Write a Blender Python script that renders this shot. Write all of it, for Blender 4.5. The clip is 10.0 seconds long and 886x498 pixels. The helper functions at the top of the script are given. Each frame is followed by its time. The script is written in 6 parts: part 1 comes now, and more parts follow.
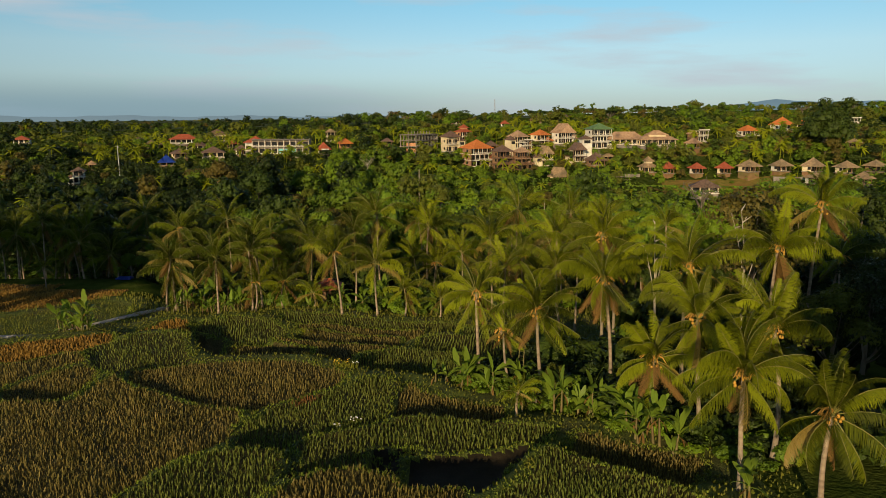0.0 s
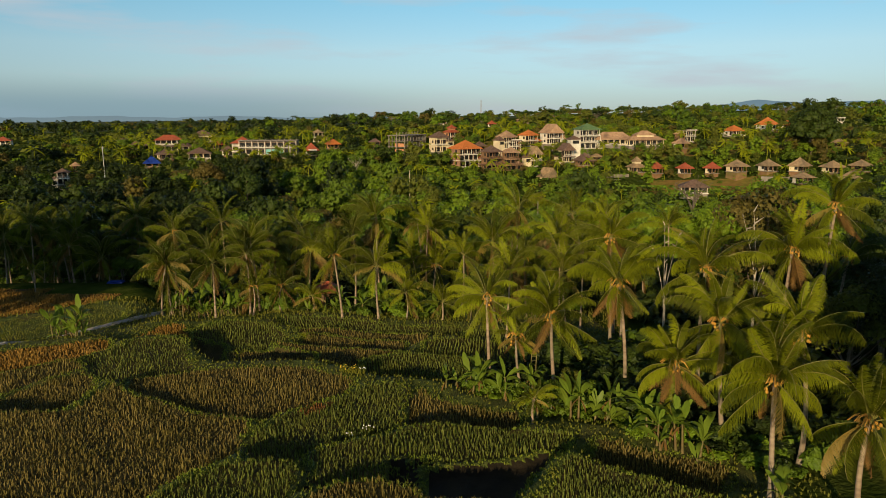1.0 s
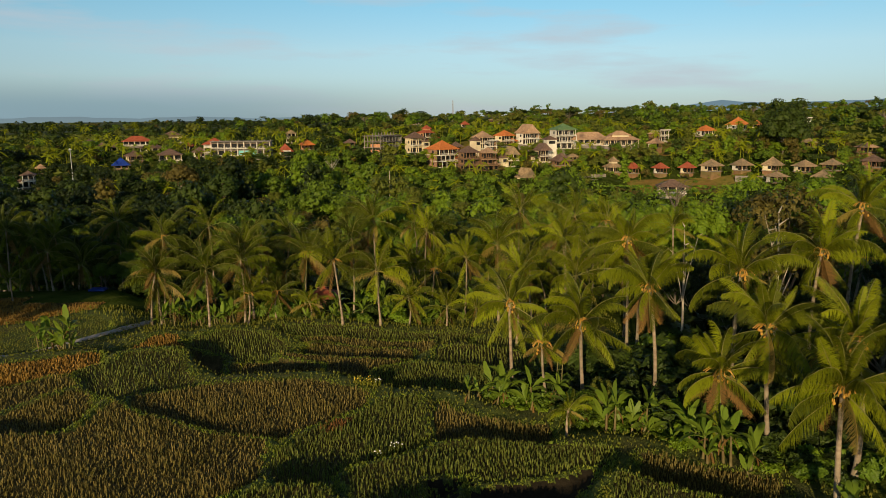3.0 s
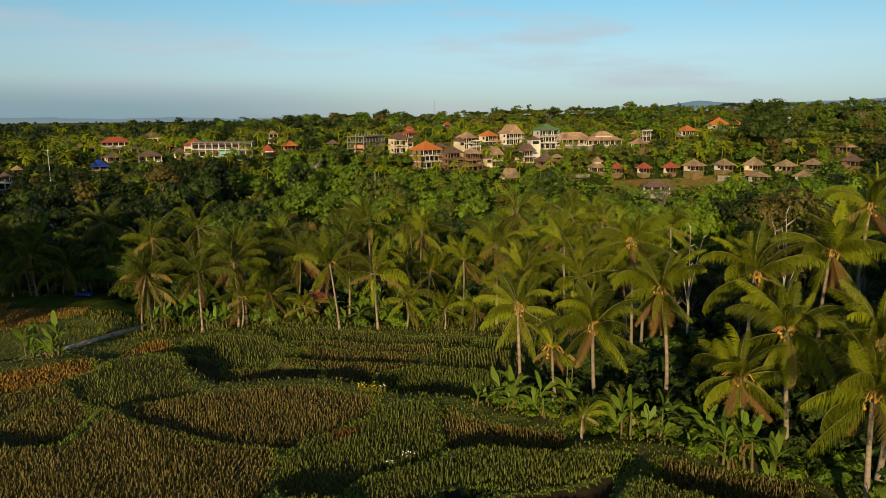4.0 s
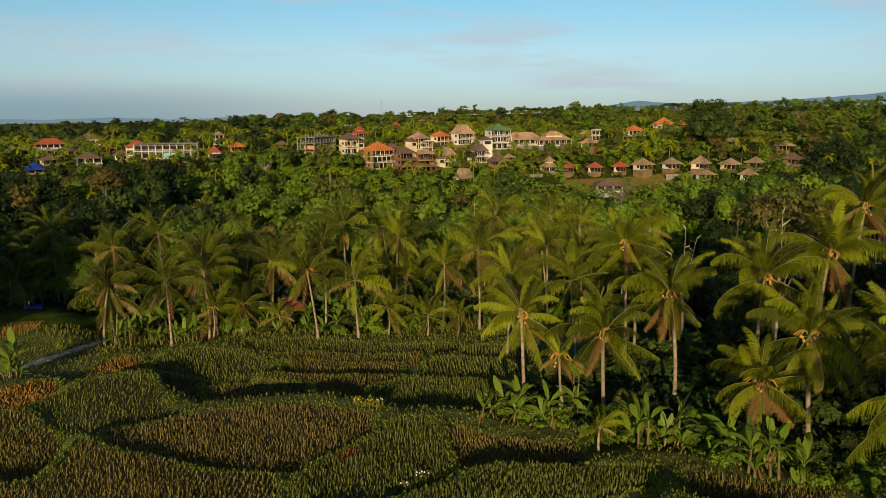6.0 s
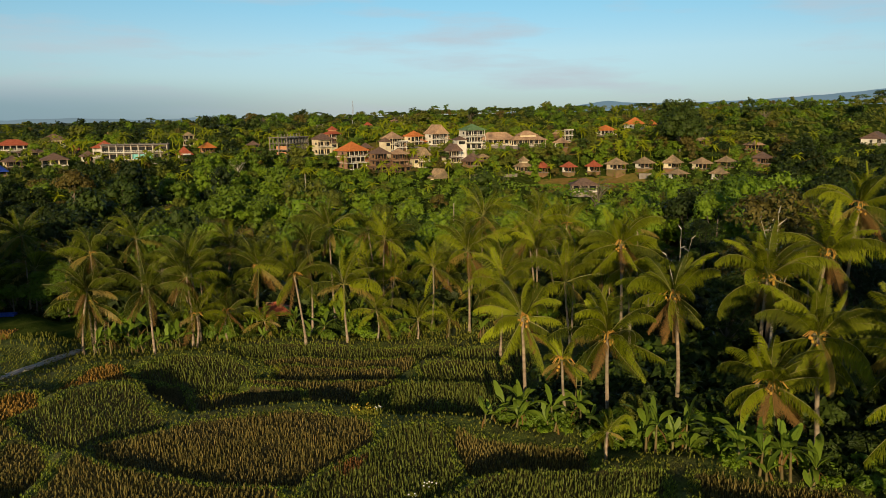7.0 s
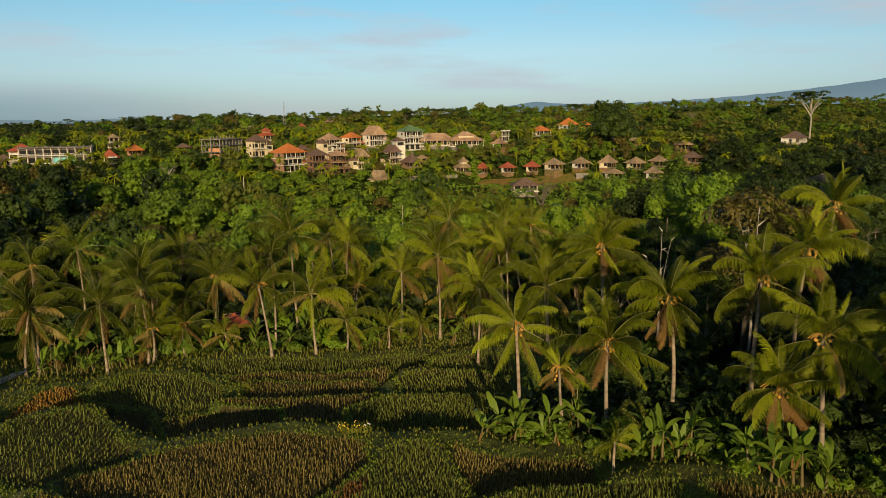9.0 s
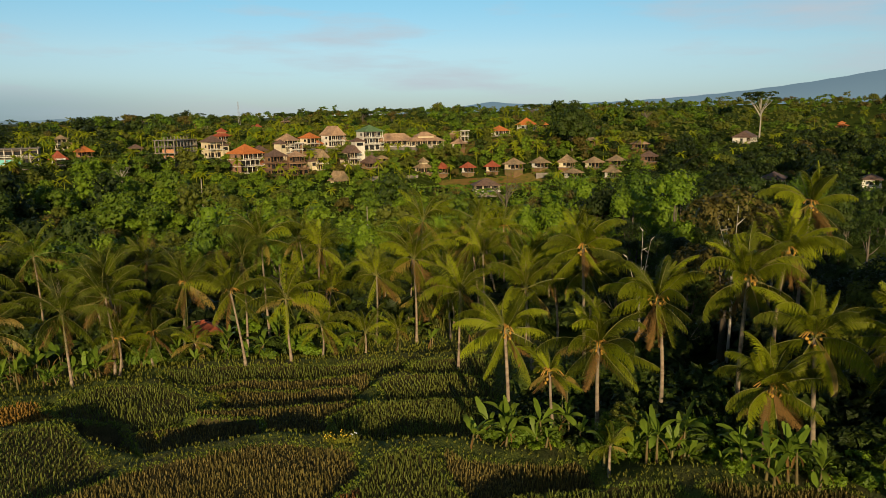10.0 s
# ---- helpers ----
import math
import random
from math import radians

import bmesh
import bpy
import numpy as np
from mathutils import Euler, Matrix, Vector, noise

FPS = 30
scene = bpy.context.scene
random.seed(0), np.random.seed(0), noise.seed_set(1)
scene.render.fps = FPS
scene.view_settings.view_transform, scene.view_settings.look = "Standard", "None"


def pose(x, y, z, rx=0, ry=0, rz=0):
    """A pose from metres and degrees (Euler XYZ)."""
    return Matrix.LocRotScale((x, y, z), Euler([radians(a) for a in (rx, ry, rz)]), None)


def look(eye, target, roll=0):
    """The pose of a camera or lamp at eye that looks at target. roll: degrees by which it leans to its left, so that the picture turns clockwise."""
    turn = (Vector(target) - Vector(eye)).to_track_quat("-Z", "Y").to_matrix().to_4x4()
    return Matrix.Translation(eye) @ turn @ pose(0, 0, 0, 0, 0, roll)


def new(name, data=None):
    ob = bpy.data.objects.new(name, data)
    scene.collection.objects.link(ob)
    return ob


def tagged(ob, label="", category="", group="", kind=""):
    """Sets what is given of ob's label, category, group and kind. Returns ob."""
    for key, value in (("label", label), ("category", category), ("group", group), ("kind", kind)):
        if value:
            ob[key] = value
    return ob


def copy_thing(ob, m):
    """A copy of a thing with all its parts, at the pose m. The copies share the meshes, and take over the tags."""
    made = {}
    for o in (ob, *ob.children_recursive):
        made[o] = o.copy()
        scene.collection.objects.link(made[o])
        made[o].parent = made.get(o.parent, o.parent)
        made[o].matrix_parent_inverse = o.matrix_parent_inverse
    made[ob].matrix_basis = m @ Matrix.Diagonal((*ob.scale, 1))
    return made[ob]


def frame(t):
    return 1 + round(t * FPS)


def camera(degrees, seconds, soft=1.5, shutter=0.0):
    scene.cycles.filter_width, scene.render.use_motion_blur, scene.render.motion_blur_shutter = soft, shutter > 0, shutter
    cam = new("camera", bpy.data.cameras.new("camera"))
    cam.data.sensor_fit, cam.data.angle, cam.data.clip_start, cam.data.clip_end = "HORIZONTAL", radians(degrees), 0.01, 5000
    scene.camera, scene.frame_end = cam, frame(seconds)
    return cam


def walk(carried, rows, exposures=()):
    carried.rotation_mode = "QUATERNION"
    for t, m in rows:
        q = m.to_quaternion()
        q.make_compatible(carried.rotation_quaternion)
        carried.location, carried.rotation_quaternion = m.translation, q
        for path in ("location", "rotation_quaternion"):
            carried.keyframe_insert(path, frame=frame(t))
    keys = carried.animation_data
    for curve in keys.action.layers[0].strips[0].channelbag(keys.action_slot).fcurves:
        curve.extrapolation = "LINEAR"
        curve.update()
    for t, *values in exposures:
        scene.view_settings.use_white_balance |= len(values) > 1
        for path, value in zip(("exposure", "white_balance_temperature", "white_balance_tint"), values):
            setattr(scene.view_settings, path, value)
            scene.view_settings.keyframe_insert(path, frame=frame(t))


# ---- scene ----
cam = camera(64.8, 10.0, soft=0.4)
METRES, EYE, TILT, LEAN, TURN = 22.0, 20.0, -10.0, 1.15, 0.0
ROWS = [
    (0.0, 0.0, 0.0, 0.0, 0.02, -0.77, -1.15),
    (0.5, -0.0427, 0.0265, 0.0032, -0.58, -0.75, -1.03),
    (1.0, -0.0849, 0.0537, 0.0062, -1.17, -0.71, -0.91),
    (1.5, -0.127, 0.0812, 0.0094, -1.77, -0.69, -0.79),
    (2.0, -0.1687, 0.1088, 0.0125, -2.37, -0.67, -0.66),
    (2.5, -0.2103, 0.137, 0.0158, -2.99, -0.66, -0.53),
    (4.0, -0.3337, 0.2238, 0.0262, -5.21, -0.6, -0.1),
    (4.5, -0.3739, 0.2534, 0.0302, -6.25, -0.6, 0.11),
    (5.0, -0.4136, 0.2831, 0.035, -7.35, -0.6, 0.33),
    (5.5, -0.4532, 0.3139, 0.04, -8.46, -0.6, 0.54),
    (7.0, -0.5687, 0.4082, 0.0557, -11.96, -0.65, 1.25),
    (7.5, -0.606, 0.4407, 0.0614, -13.12, -0.67, 1.48),
    (8.0, -0.643, 0.4734, 0.0676, -14.37, -0.69, 1.72),
    (8.5, -0.6789, 0.5071, 0.0742, -15.81, -0.71, 2.0),
    (9.0, -0.7139, 0.5408, 0.081, -17.45, -0.76, 2.28),
    (9.5, -0.7483, 0.5758, 0.0875, -19.14, -0.82, 2.61),
    (10.0, -0.7819, 0.6112, 0.0935, -20.95, -0.91, 2.95),
]
walk(cam, [(t, pose(0, 0, EYE, TILT, LEAN, TURN) @ pose(METRES * x, METRES * y, METRES * z, 90 + pitch, roll, yaw)) for t, x, y, z, yaw, pitch, roll in ROWS])

# ---- world, sun, exposure ----
SUN_FROM = Vector((-0.29, -0.957, 0.0)).normalized()
SUN_EL = radians(12.5)
world = bpy.data.worlds.new("world")
scene.world = world
world.use_nodes = True
wn, wl = world.node_tree.nodes, world.node_tree.links
wn.clear()
w_out, w_bg, w_sky = wn.new("ShaderNodeOutputWorld"), wn.new("ShaderNodeBackground"), wn.new("ShaderNodeTexSky")
w_sky.sky_type, w_sky.sun_disc = "NISHITA", False
w_sky.sun_elevation, w_sky.sun_rotation = SUN_EL, math.atan2(SUN_FROM.x, SUN_FROM.y)
w_sky.altitude, w_sky.air_density, w_sky.dust_density, w_sky.ozone_density = 200, 1.0, 0.2, 2.0
w_bg.inputs["Strength"].default_value = 0.085
# thin cloud streaks and a cloud bank low over the coast
w_co, w_sep, w_map, w_noise = wn.new("ShaderNodeTexCoord"), wn.new("ShaderNodeSeparateXYZ"), wn.new("ShaderNodeMapping"), wn.new("ShaderNodeTexNoise")
w_map.inputs["Scale"].default_value = (2.2, 2.2, 15.0)
w_map.inputs["Rotation"].default_value = (radians(5), radians(-4), radians(20))
w_noise.inputs["Scale"].default_value, w_noise.inputs["Detail"].default_value, w_noise.inputs["Roughness"].default_value = 1.5, 7.0, 0.55
w_ramp, w_mix, w_warm = wn.new("ShaderNodeValToRGB"), wn.new("ShaderNodeMix"), wn.new("ShaderNodeMix")
w_ramp.color_ramp.elements[0].position, w_ramp.color_ramp.elements[1].position = 0.5, 0.72
w_mix.data_type, w_warm.data_type, w_warm.blend_type = "RGBA", "RGBA", "MULTIPLY"
w_mix.inputs["B"].default_value = (6.6, 7.3, 8.0, 1)
w_warm.inputs["Factor"].default_value = 1.0
w_tint = wn.new("ShaderNodeValToRGB")
te = w_tint.color_ramp.elements
te[0].position, te[0].color = 0.0, (0.68, 0.90, 1.5, 1)
te[1].position, te[1].color = 1.0, (0.12, 0.18, 0.26, 1)
for at, tone in ((0.09, (1.2, 1.34, 1.52)), (0.2, (1.0, 1.6, 1.64)), (0.45, (0.26, 0.40, 0.54))):
    te.new(at).color = (*tone, 1)
wl.new(w_co.outputs["Generated"], w_sep.inputs[0])
wl.new(w_sep.outputs[2], w_tint.inputs["Fac"])
wl.new(w_tint.outputs["Color"], w_warm.inputs["B"])
w_half = wn.new("ShaderNodeMath")
w_half.operation = "MULTIPLY"
w_half.inputs[1].default_value = 0.8
for a, b in ((w_co.outputs["Generated"], w_map.inputs["Vector"]), (w_map.outputs["Vector"], w_noise.inputs["Vector"]), (w_noise.outputs["Fac"], w_ramp.inputs["Fac"]),
             (w_ramp.outputs["Color"], w_half.inputs[0]), (w_half.outputs[0], w_mix.inputs["Factor"]), (w_sky.outputs["Color"], w_warm.inputs["A"]), (w_warm.outputs["Result"], w_mix.inputs["A"]),
             (w_mix.outputs["Result"], w_bg.inputs["Color"]), (w_bg.outputs["Background"], w_out.inputs["Surface"])):
    wl.new(a, b)

# the grey bank that lies over the coast
w_dot, w_side, w_low, w_bank, w_gate = wn.new("ShaderNodeVectorMath"), wn.new("ShaderNodeMapRange"), wn.new("ShaderNodeMapRange"), wn.new("ShaderNodeMix"), wn.new("ShaderNodeMath")
w_dot.operation, w_gate.operation, w_bank.data_type = "DOT_PRODUCT", "MULTIPLY", "RGBA"
w_side.interpolation_type = w_low.interpolation_type = "SMOOTHSTEP"
w_dot.inputs[1].default_value = (-0.62, 0.78, 0)
w_bank.inputs["B"].default_value = (2.8, 4.5, 5.4, 1)
for nd, lo, hi, a, b in ((w_side, 0.72, 0.97, 0.1, 0.8), (w_low, 0.012, 0.058, 1.0, 0.0)):
    nd.inputs["From Min"].default_value, nd.inputs["From Max"].default_value, nd.inputs["To Min"].default_value, nd.inputs["To Max"].default_value = lo, hi, a, b
for a, b in ((w_co.outputs["Generated"], w_dot.inputs[0]), (w_dot.outputs["Value"], w_side.inputs["Value"]), (w_sep.outputs[2], w_low.inputs["Value"]), (w_side.outputs["Result"], w_gate.inputs[0]),
             (w_low.outputs["Result"], w_gate.inputs[1]), (w_gate.outputs[0], w_bank.inputs["Factor"]), (w_mix.outputs["Result"], w_bank.inputs["A"]), (w_bank.outputs["Result"], w_bg.inputs["Color"])):
    wl.new(a, b)

sun = new("sun", bpy.data.lights.new("sun", "SUN"))
sun.data.energy, sun.data.angle, sun.data.color = 5.2, radians(0.6), (1.0, 0.755, 0.445)
sun.matrix_world = look(SUN_FROM * 80 * math.cos(SUN_EL) + Vector((0, 0, 80 * math.sin(SUN_EL))), (0, 0, 0))
scene.view_settings.exposure = -0.16


# ---- materials ----
def blank(name):
    m = bpy.data.materials.new(name)
    m.use_nodes = True
    return m, m.node_tree.nodes, m.node_tree.links, m.node_tree.nodes["Principled BSDF"]


def noise_fac(n, l, scale, detail=3.0, lo=0.35, hi=0.65, stretch=(1, 1, 1)):
    co, mp, tx, rm = n.new("ShaderNodeNewGeometry"), n.new("ShaderNodeMapping"), n.new("ShaderNodeTexNoise"), n.new("ShaderNodeMapRange")
    mp.inputs["Scale"].default_value = stretch
    tx.inputs["Scale"].default_value, tx.inputs["Detail"].default_value = scale, detail
    rm.inputs["From Min"].default_value, rm.inputs["From Max"].default_value = lo, hi
    l.new(co.outputs["Position"], mp.inputs["Vector"])
    l.new(mp.outputs["Vector"], tx.inputs["Vector"])
    l.new(tx.outputs["Fac"], rm.inputs["Value"])
    return rm.outputs["Result"]


def mixed(n, l, fac, a, b):
    mx = n.new("ShaderNodeMix")
    mx.data_type = "RGBA"
    for sock, v in (("Factor", fac), ("A", a), ("B", b)):
        if isinstance(v, bpy.types.NodeSocket):
            l.new(v, mx.inputs[sock])
        else:
            mx.inputs[sock].default_value = v if sock == "Factor" else (*v, 1)
    return mx.outputs["Result"]


def leaf_mat(name, dark, light, tint, patch=0.12, rough=0.5, thin=0.25, gloss=0.25, fine=0.0, whole=False):
    """Foliage: each leaf its own shade, each tree and patch its own tone, some light through the leaf; fine: small
    leaflets within a spray, the gaps darkened like shade.
    """
    m, n, l, p = blank(name)
    geo, info = n.new("ShaderNodeNewGeometry"), n.new("ShaderNodeObjectInfo")
    col = mixed(n, l, geo.outputs["Random Per Island"], dark, light)
    half = n.new("ShaderNodeMath")
    half.operation = "MULTIPLY"
    half.inputs[1].default_value = 0.75
    l.new(info.outputs["Random"], half.inputs[0])
    if whole:
        own = n.new("ShaderNodeMix")
        own.inputs["Factor"].default_value = 0.8
        # Most fronds dark, few bright, at random: imitates shaded and lit fronds.
        dark_skew = n.new("ShaderNodeMath")
        dark_skew.operation = "POWER"
        dark_skew.inputs[1].default_value = 2.0
        l.new(info.outputs["Random"], dark_skew.inputs[0])
        l.new(geo.outputs["Random Per Island"], own.inputs["A"])
        l.new(dark_skew.outputs[0], own.inputs["B"])
        col = mixed(n, l, own.outputs["Result"], dark, light)
        half.inputs[1].default_value = 0.15
    col = mixed(n, l, half.outputs[0], col, mixed(n, l, noise_fac(n, l, patch * 3), tint, light))
    col = mixed(n, l, noise_fac(n, l, patch, 2.0), col, mixed(n, l, 0.2 if whole else 0.5, col, tint))
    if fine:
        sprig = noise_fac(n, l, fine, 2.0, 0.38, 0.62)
        # Low spots of the relief are coloured darker, as shade between leaflets.
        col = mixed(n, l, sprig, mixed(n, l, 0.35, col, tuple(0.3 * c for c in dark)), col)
        bp = n.new("ShaderNodeBump")
        bp.inputs["Strength"].default_value, bp.inputs["Distance"].default_value = 0.9, 0.22 / fine
        l.new(sprig, bp.inputs["Height"])
        l.new(bp.outputs["Normal"], p.inputs["Normal"])
    l.new(col, p.inputs["Base Color"])
    p.inputs["Roughness"].default_value = rough
    p.inputs["Specular IOR Level"].default_value = gloss
    if thin:
        tr, ms = n.new("ShaderNodeBsdfTranslucent"), n.new("ShaderNodeMixShader")
        l.new(col, tr.inputs["Color"])
        ms.inputs["Fac"].default_value = thin
        l.new(p.outputs[0], ms.inputs[1])
        l.new(tr.outputs[0], ms.inputs[2])
        l.new(ms.outputs[0], n["Material Output"].inputs["Surface"])
    return m


def surface(name, a, b, scale, rough=0.8, bump=0.0, bump_scale=None, metal=0.0, stain=None, stretch=(1, 1, 1), gloss=0.3):
    """A worn surface: two colours mixed at one scale, a stain at a coarser one, fine relief."""
    m, n, l, p = blank(name)
    col = mixed(n, l, noise_fac(n, l, scale, 5.0, stretch=stretch), a, b)
    if stain:
        col = mixed(n, l, noise_fac(n, l, scale * 0.17, 4.0, 0.45, 0.75), col, stain)
    l.new(col, p.inputs["Base Color"])
    p.inputs["Roughness"].default_value, p.inputs["Metallic"].default_value = rough, metal
    p.inputs["Specular IOR Level"].default_value = gloss
    if bump:
        bp = n.new("ShaderNodeBump")
        bp.inputs["Strength"].default_value, bp.inputs["Distance"].default_value = 1.0, bump
        l.new(noise_fac(n, l, bump_scale or scale * 4, 4.0, 0.2, 0.8, stretch), bp.inputs["Height"])
        l.new(bp.outputs["Normal"], p.inputs["Normal"])
    return m


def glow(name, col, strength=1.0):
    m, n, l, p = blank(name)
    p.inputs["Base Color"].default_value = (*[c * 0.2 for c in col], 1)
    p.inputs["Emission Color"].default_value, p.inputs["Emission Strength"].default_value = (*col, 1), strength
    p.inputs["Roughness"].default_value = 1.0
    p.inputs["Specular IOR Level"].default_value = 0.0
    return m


M_GRASS = surface("bund_grass", (0.06, 0.085, 0.012), (0.12, 0.15, 0.022), 1.6, 0.9, 0.06, 9, stain=(0.09, 0.075, 0.03))
M_MUD = surface("paddy_mud", (0.05, 0.045, 0.016), (0.095, 0.08, 0.028), 0.9, 0.75, 0.05, 6, gloss=0.1)
M_WATER = surface("paddy_water", (0.02, 0.017, 0.011), (0.035, 0.028, 0.017), 0.8, 0.65, 0.02, 5, gloss=0.08)
M_UNDER = surface("forest_floor", (0.04, 0.065, 0.010), (0.09, 0.115, 0.022), 0.35, 0.95, 0.1, 3, gloss=0.0)
# Paler and greyer than the near floor: haze put into the colour.
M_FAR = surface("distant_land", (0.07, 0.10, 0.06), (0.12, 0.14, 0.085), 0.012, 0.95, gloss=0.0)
M_RICE_G = leaf_mat("green_rice", (0.080, 0.115, 0.016), (0.225, 0.272, 0.048), (0.165, 0.175, 0.030), 0.25, 0.55, 0.3)
M_RICE_R = leaf_mat("ripe_rice", (0.10, 0.085, 0.018), (0.35, 0.27, 0.08), (0.165, 0.145, 0.028), 0.3, 0.6, 0.25)
M_RICE_O = leaf_mat("golden_rice", (0.25, 0.15, 0.03), (0.43, 0.26, 0.055), (0.32, 0.185, 0.033), 0.3, 0.6, 0.25)
M_WITHERED = leaf_mat("withered_rice", (0.13, 0.06, 0.015), (0.28, 0.13, 0.035), (0.20, 0.10, 0.025), 0.3, 0.7, 0.15)
M_TUFT = leaf_mat("grass_tuft", (0.09, 0.12, 0.012), (0.25, 0.28, 0.032), (0.2, 0.19, 0.025), 0.3, 0.6, 0.3)
# Greener than the bund grass, and brightened for rims that catch the sun.
M_RIM = leaf_mat("rim_grass", (0.11, 0.165, 0.014), (0.28, 0.36, 0.035), (0.22, 0.26, 0.03), 0.3, 0.6, 0.3)
M_PALM = leaf_mat("palm_leaf", (0.014, 0.023, 0.002), (0.31, 0.36, 0.012), (0.125, 0.135, 0.005), 0.08, 0.55, 0.16, 0.1, whole=True)
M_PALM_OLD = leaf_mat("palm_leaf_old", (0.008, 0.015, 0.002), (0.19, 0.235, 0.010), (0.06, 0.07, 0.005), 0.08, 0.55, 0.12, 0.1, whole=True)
M_RIB = surface("frond_rib", (0.13, 0.14, 0.03), (0.22, 0.20, 0.05), 2.0, 0.5)
M_PALM_Y = leaf_mat("palm_leaf_yellowing", (0.20, 0.17, 0.03), (0.36, 0.27, 0.05), (0.24, 0.16, 0.04), 0.1, 0.45, 0.25)
M_PALM_DEAD = leaf_mat("palm_leaf_dead", (0.10, 0.055, 0.014), (0.22, 0.125, 0.03), (0.15, 0.085, 0.022), 0.2, 0.8, 0.1)
M_BANANA = leaf_mat("banana_leaf", (0.03, 0.075, 0.008), (0.22, 0.33, 0.035), (0.15, 0.20, 0.02), 0.2, 0.45, 0.3, 0.15)
M_STEM = surface("banana_stem", (0.11, 0.11, 0.035), (0.2, 0.17, 0.06), 2.0, 0.6, stain=(0.12, 0.06, 0.03))
M_TRUNK = surface("palm_trunk", (0.21, 0.155, 0.105), (0.38, 0.295, 0.20), 1.2, 0.9, 0.02, 6, stain=(0.16, 0.15, 0.10), stretch=(1, 1, 3))
M_BARK = surface("bark", (0.09, 0.07, 0.05), (0.2, 0.17, 0.13), 0.9, 0.9, 0.03, 5, stretch=(1, 1, 0.3))
M_PALE_BARK = surface("pale_bark", (0.3, 0.26, 0.2), (0.48, 0.43, 0.35), 0.9, 0.9, 0.02, 5, stretch=(1, 1, 0.3))
M_NUT = surface("coconut_husk", (0.42, 0.25, 0.035), (0.58, 0.30, 0.05), 3.0, 0.5)
M_SPATHE = surface("flower_stalk", (0.42, 0.22, 0.04), (0.54, 0.30, 0.06), 3.0, 0.6)
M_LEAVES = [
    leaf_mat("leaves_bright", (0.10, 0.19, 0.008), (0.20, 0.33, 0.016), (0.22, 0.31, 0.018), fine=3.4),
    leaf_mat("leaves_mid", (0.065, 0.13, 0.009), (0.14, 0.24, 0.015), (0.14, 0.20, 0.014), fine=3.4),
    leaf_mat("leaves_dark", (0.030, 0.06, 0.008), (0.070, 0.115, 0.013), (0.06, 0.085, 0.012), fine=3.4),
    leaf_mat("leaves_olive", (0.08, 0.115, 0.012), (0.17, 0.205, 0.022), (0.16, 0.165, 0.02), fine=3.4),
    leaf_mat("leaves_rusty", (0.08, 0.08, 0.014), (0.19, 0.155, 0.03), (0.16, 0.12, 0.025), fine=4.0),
    # Near-black leaves: shade under and between the trees, put into the colour.
    leaf_mat("leaves_shade", (0.016, 0.03, 0.005), (0.042, 0.07, 0.009), (0.03, 0.045, 0.008), fine=4.0),
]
M_LEAVES_SHADE = M_LEAVES[5]
M_LAWN = surface("dry_lawn", (0.14, 0.14, 0.03), (0.26, 0.20, 0.05), 0.5, 0.95, 0.05, 3, stain=(0.26, 0.14, 0.05), gloss=0.0)
M_WHITE = surface("white_render", (0.68, 0.64, 0.55), (0.80, 0.77, 0.68), 0.6, 0.85, stain=(0.5, 0.46, 0.39))
M_CREAM = surface("cream_render", (0.66, 0.55, 0.34), (0.78, 0.68, 0.46), 0.6, 0.85, stain=(0.5, 0.42, 0.3))
M_CONC = surface("raw_concrete", (0.19, 0.16, 0.13), (0.32, 0.28, 0.23), 0.7, 0.9, stain=(0.2, 0.18, 0.16))
M_BRICK = surface("orange_brick", (0.42, 0.2, 0.1), (0.55, 0.29, 0.15), 2.0, 0.9)
# Dark red-brown wall colour stands in for shade inside the deep verandas.
M_RECESS = surface("shaded_red_render", (0.24, 0.13, 0.085), (0.34, 0.20, 0.13), 1.2, 0.85)
M_WOOD = surface("brown_wood", (0.15, 0.085, 0.045), (0.29, 0.17, 0.09), 1.2, 0.7)
M_GLASS = surface("dark_window", (0.015, 0.017, 0.018), (0.04, 0.04, 0.04), 0.3, 0.15)
M_TURQ = surface("turquoise_paint", (0.15, 0.5, 0.5), (0.22, 0.58, 0.56), 0.8, 0.7)
M_TILE_O = surface("orange_tile", (0.52, 0.15, 0.035), (0.68, 0.23, 0.06), 1.2, 0.75, 0.03, 5)
M_TILE_R = surface("red_tile", (0.33, 0.075, 0.035), (0.45, 0.12, 0.06), 1.2, 0.75, 0.03, 5)
M_TILE_D = surface("dark_tile", (0.12, 0.075, 0.055), (0.21, 0.135, 0.10), 1.2, 0.7, 0.03, 5)
M_TILE_B = surface("brown_tile", (0.38, 0.23, 0.13), (0.54, 0.36, 0.22), 1.2, 0.8, 0.03, 5, stain=(0.2, 0.13, 0.09))
M_THATCH = surface("thatch", (0.27, 0.185, 0.105), (0.45, 0.32, 0.18), 1.5, 0.95, 0.08, 4, stain=(0.14, 0.12, 0.08))
M_GREENROOF = surface("green_roof", (0.10, 0.2, 0.08), (0.17, 0.27, 0.12), 0.8, 0.7)
M_PATH = surface("pale_concrete_path", (0.42, 0.38, 0.34), (0.55, 0.5, 0.44), 1.0, 0.85, stain=(0.25, 0.22, 0.18))
M_TARP = surface("blue_tarp", (0.012, 0.035, 0.22), (0.02, 0.06, 0.34), 0.8, 0.5)
M_EARTH = surface("bare_earth", (0.22, 0.12, 0.06), (0.32, 0.19, 0.09), 0.5, 0.95, 0.05, 3, stain=(0.12, 0.13, 0.04))
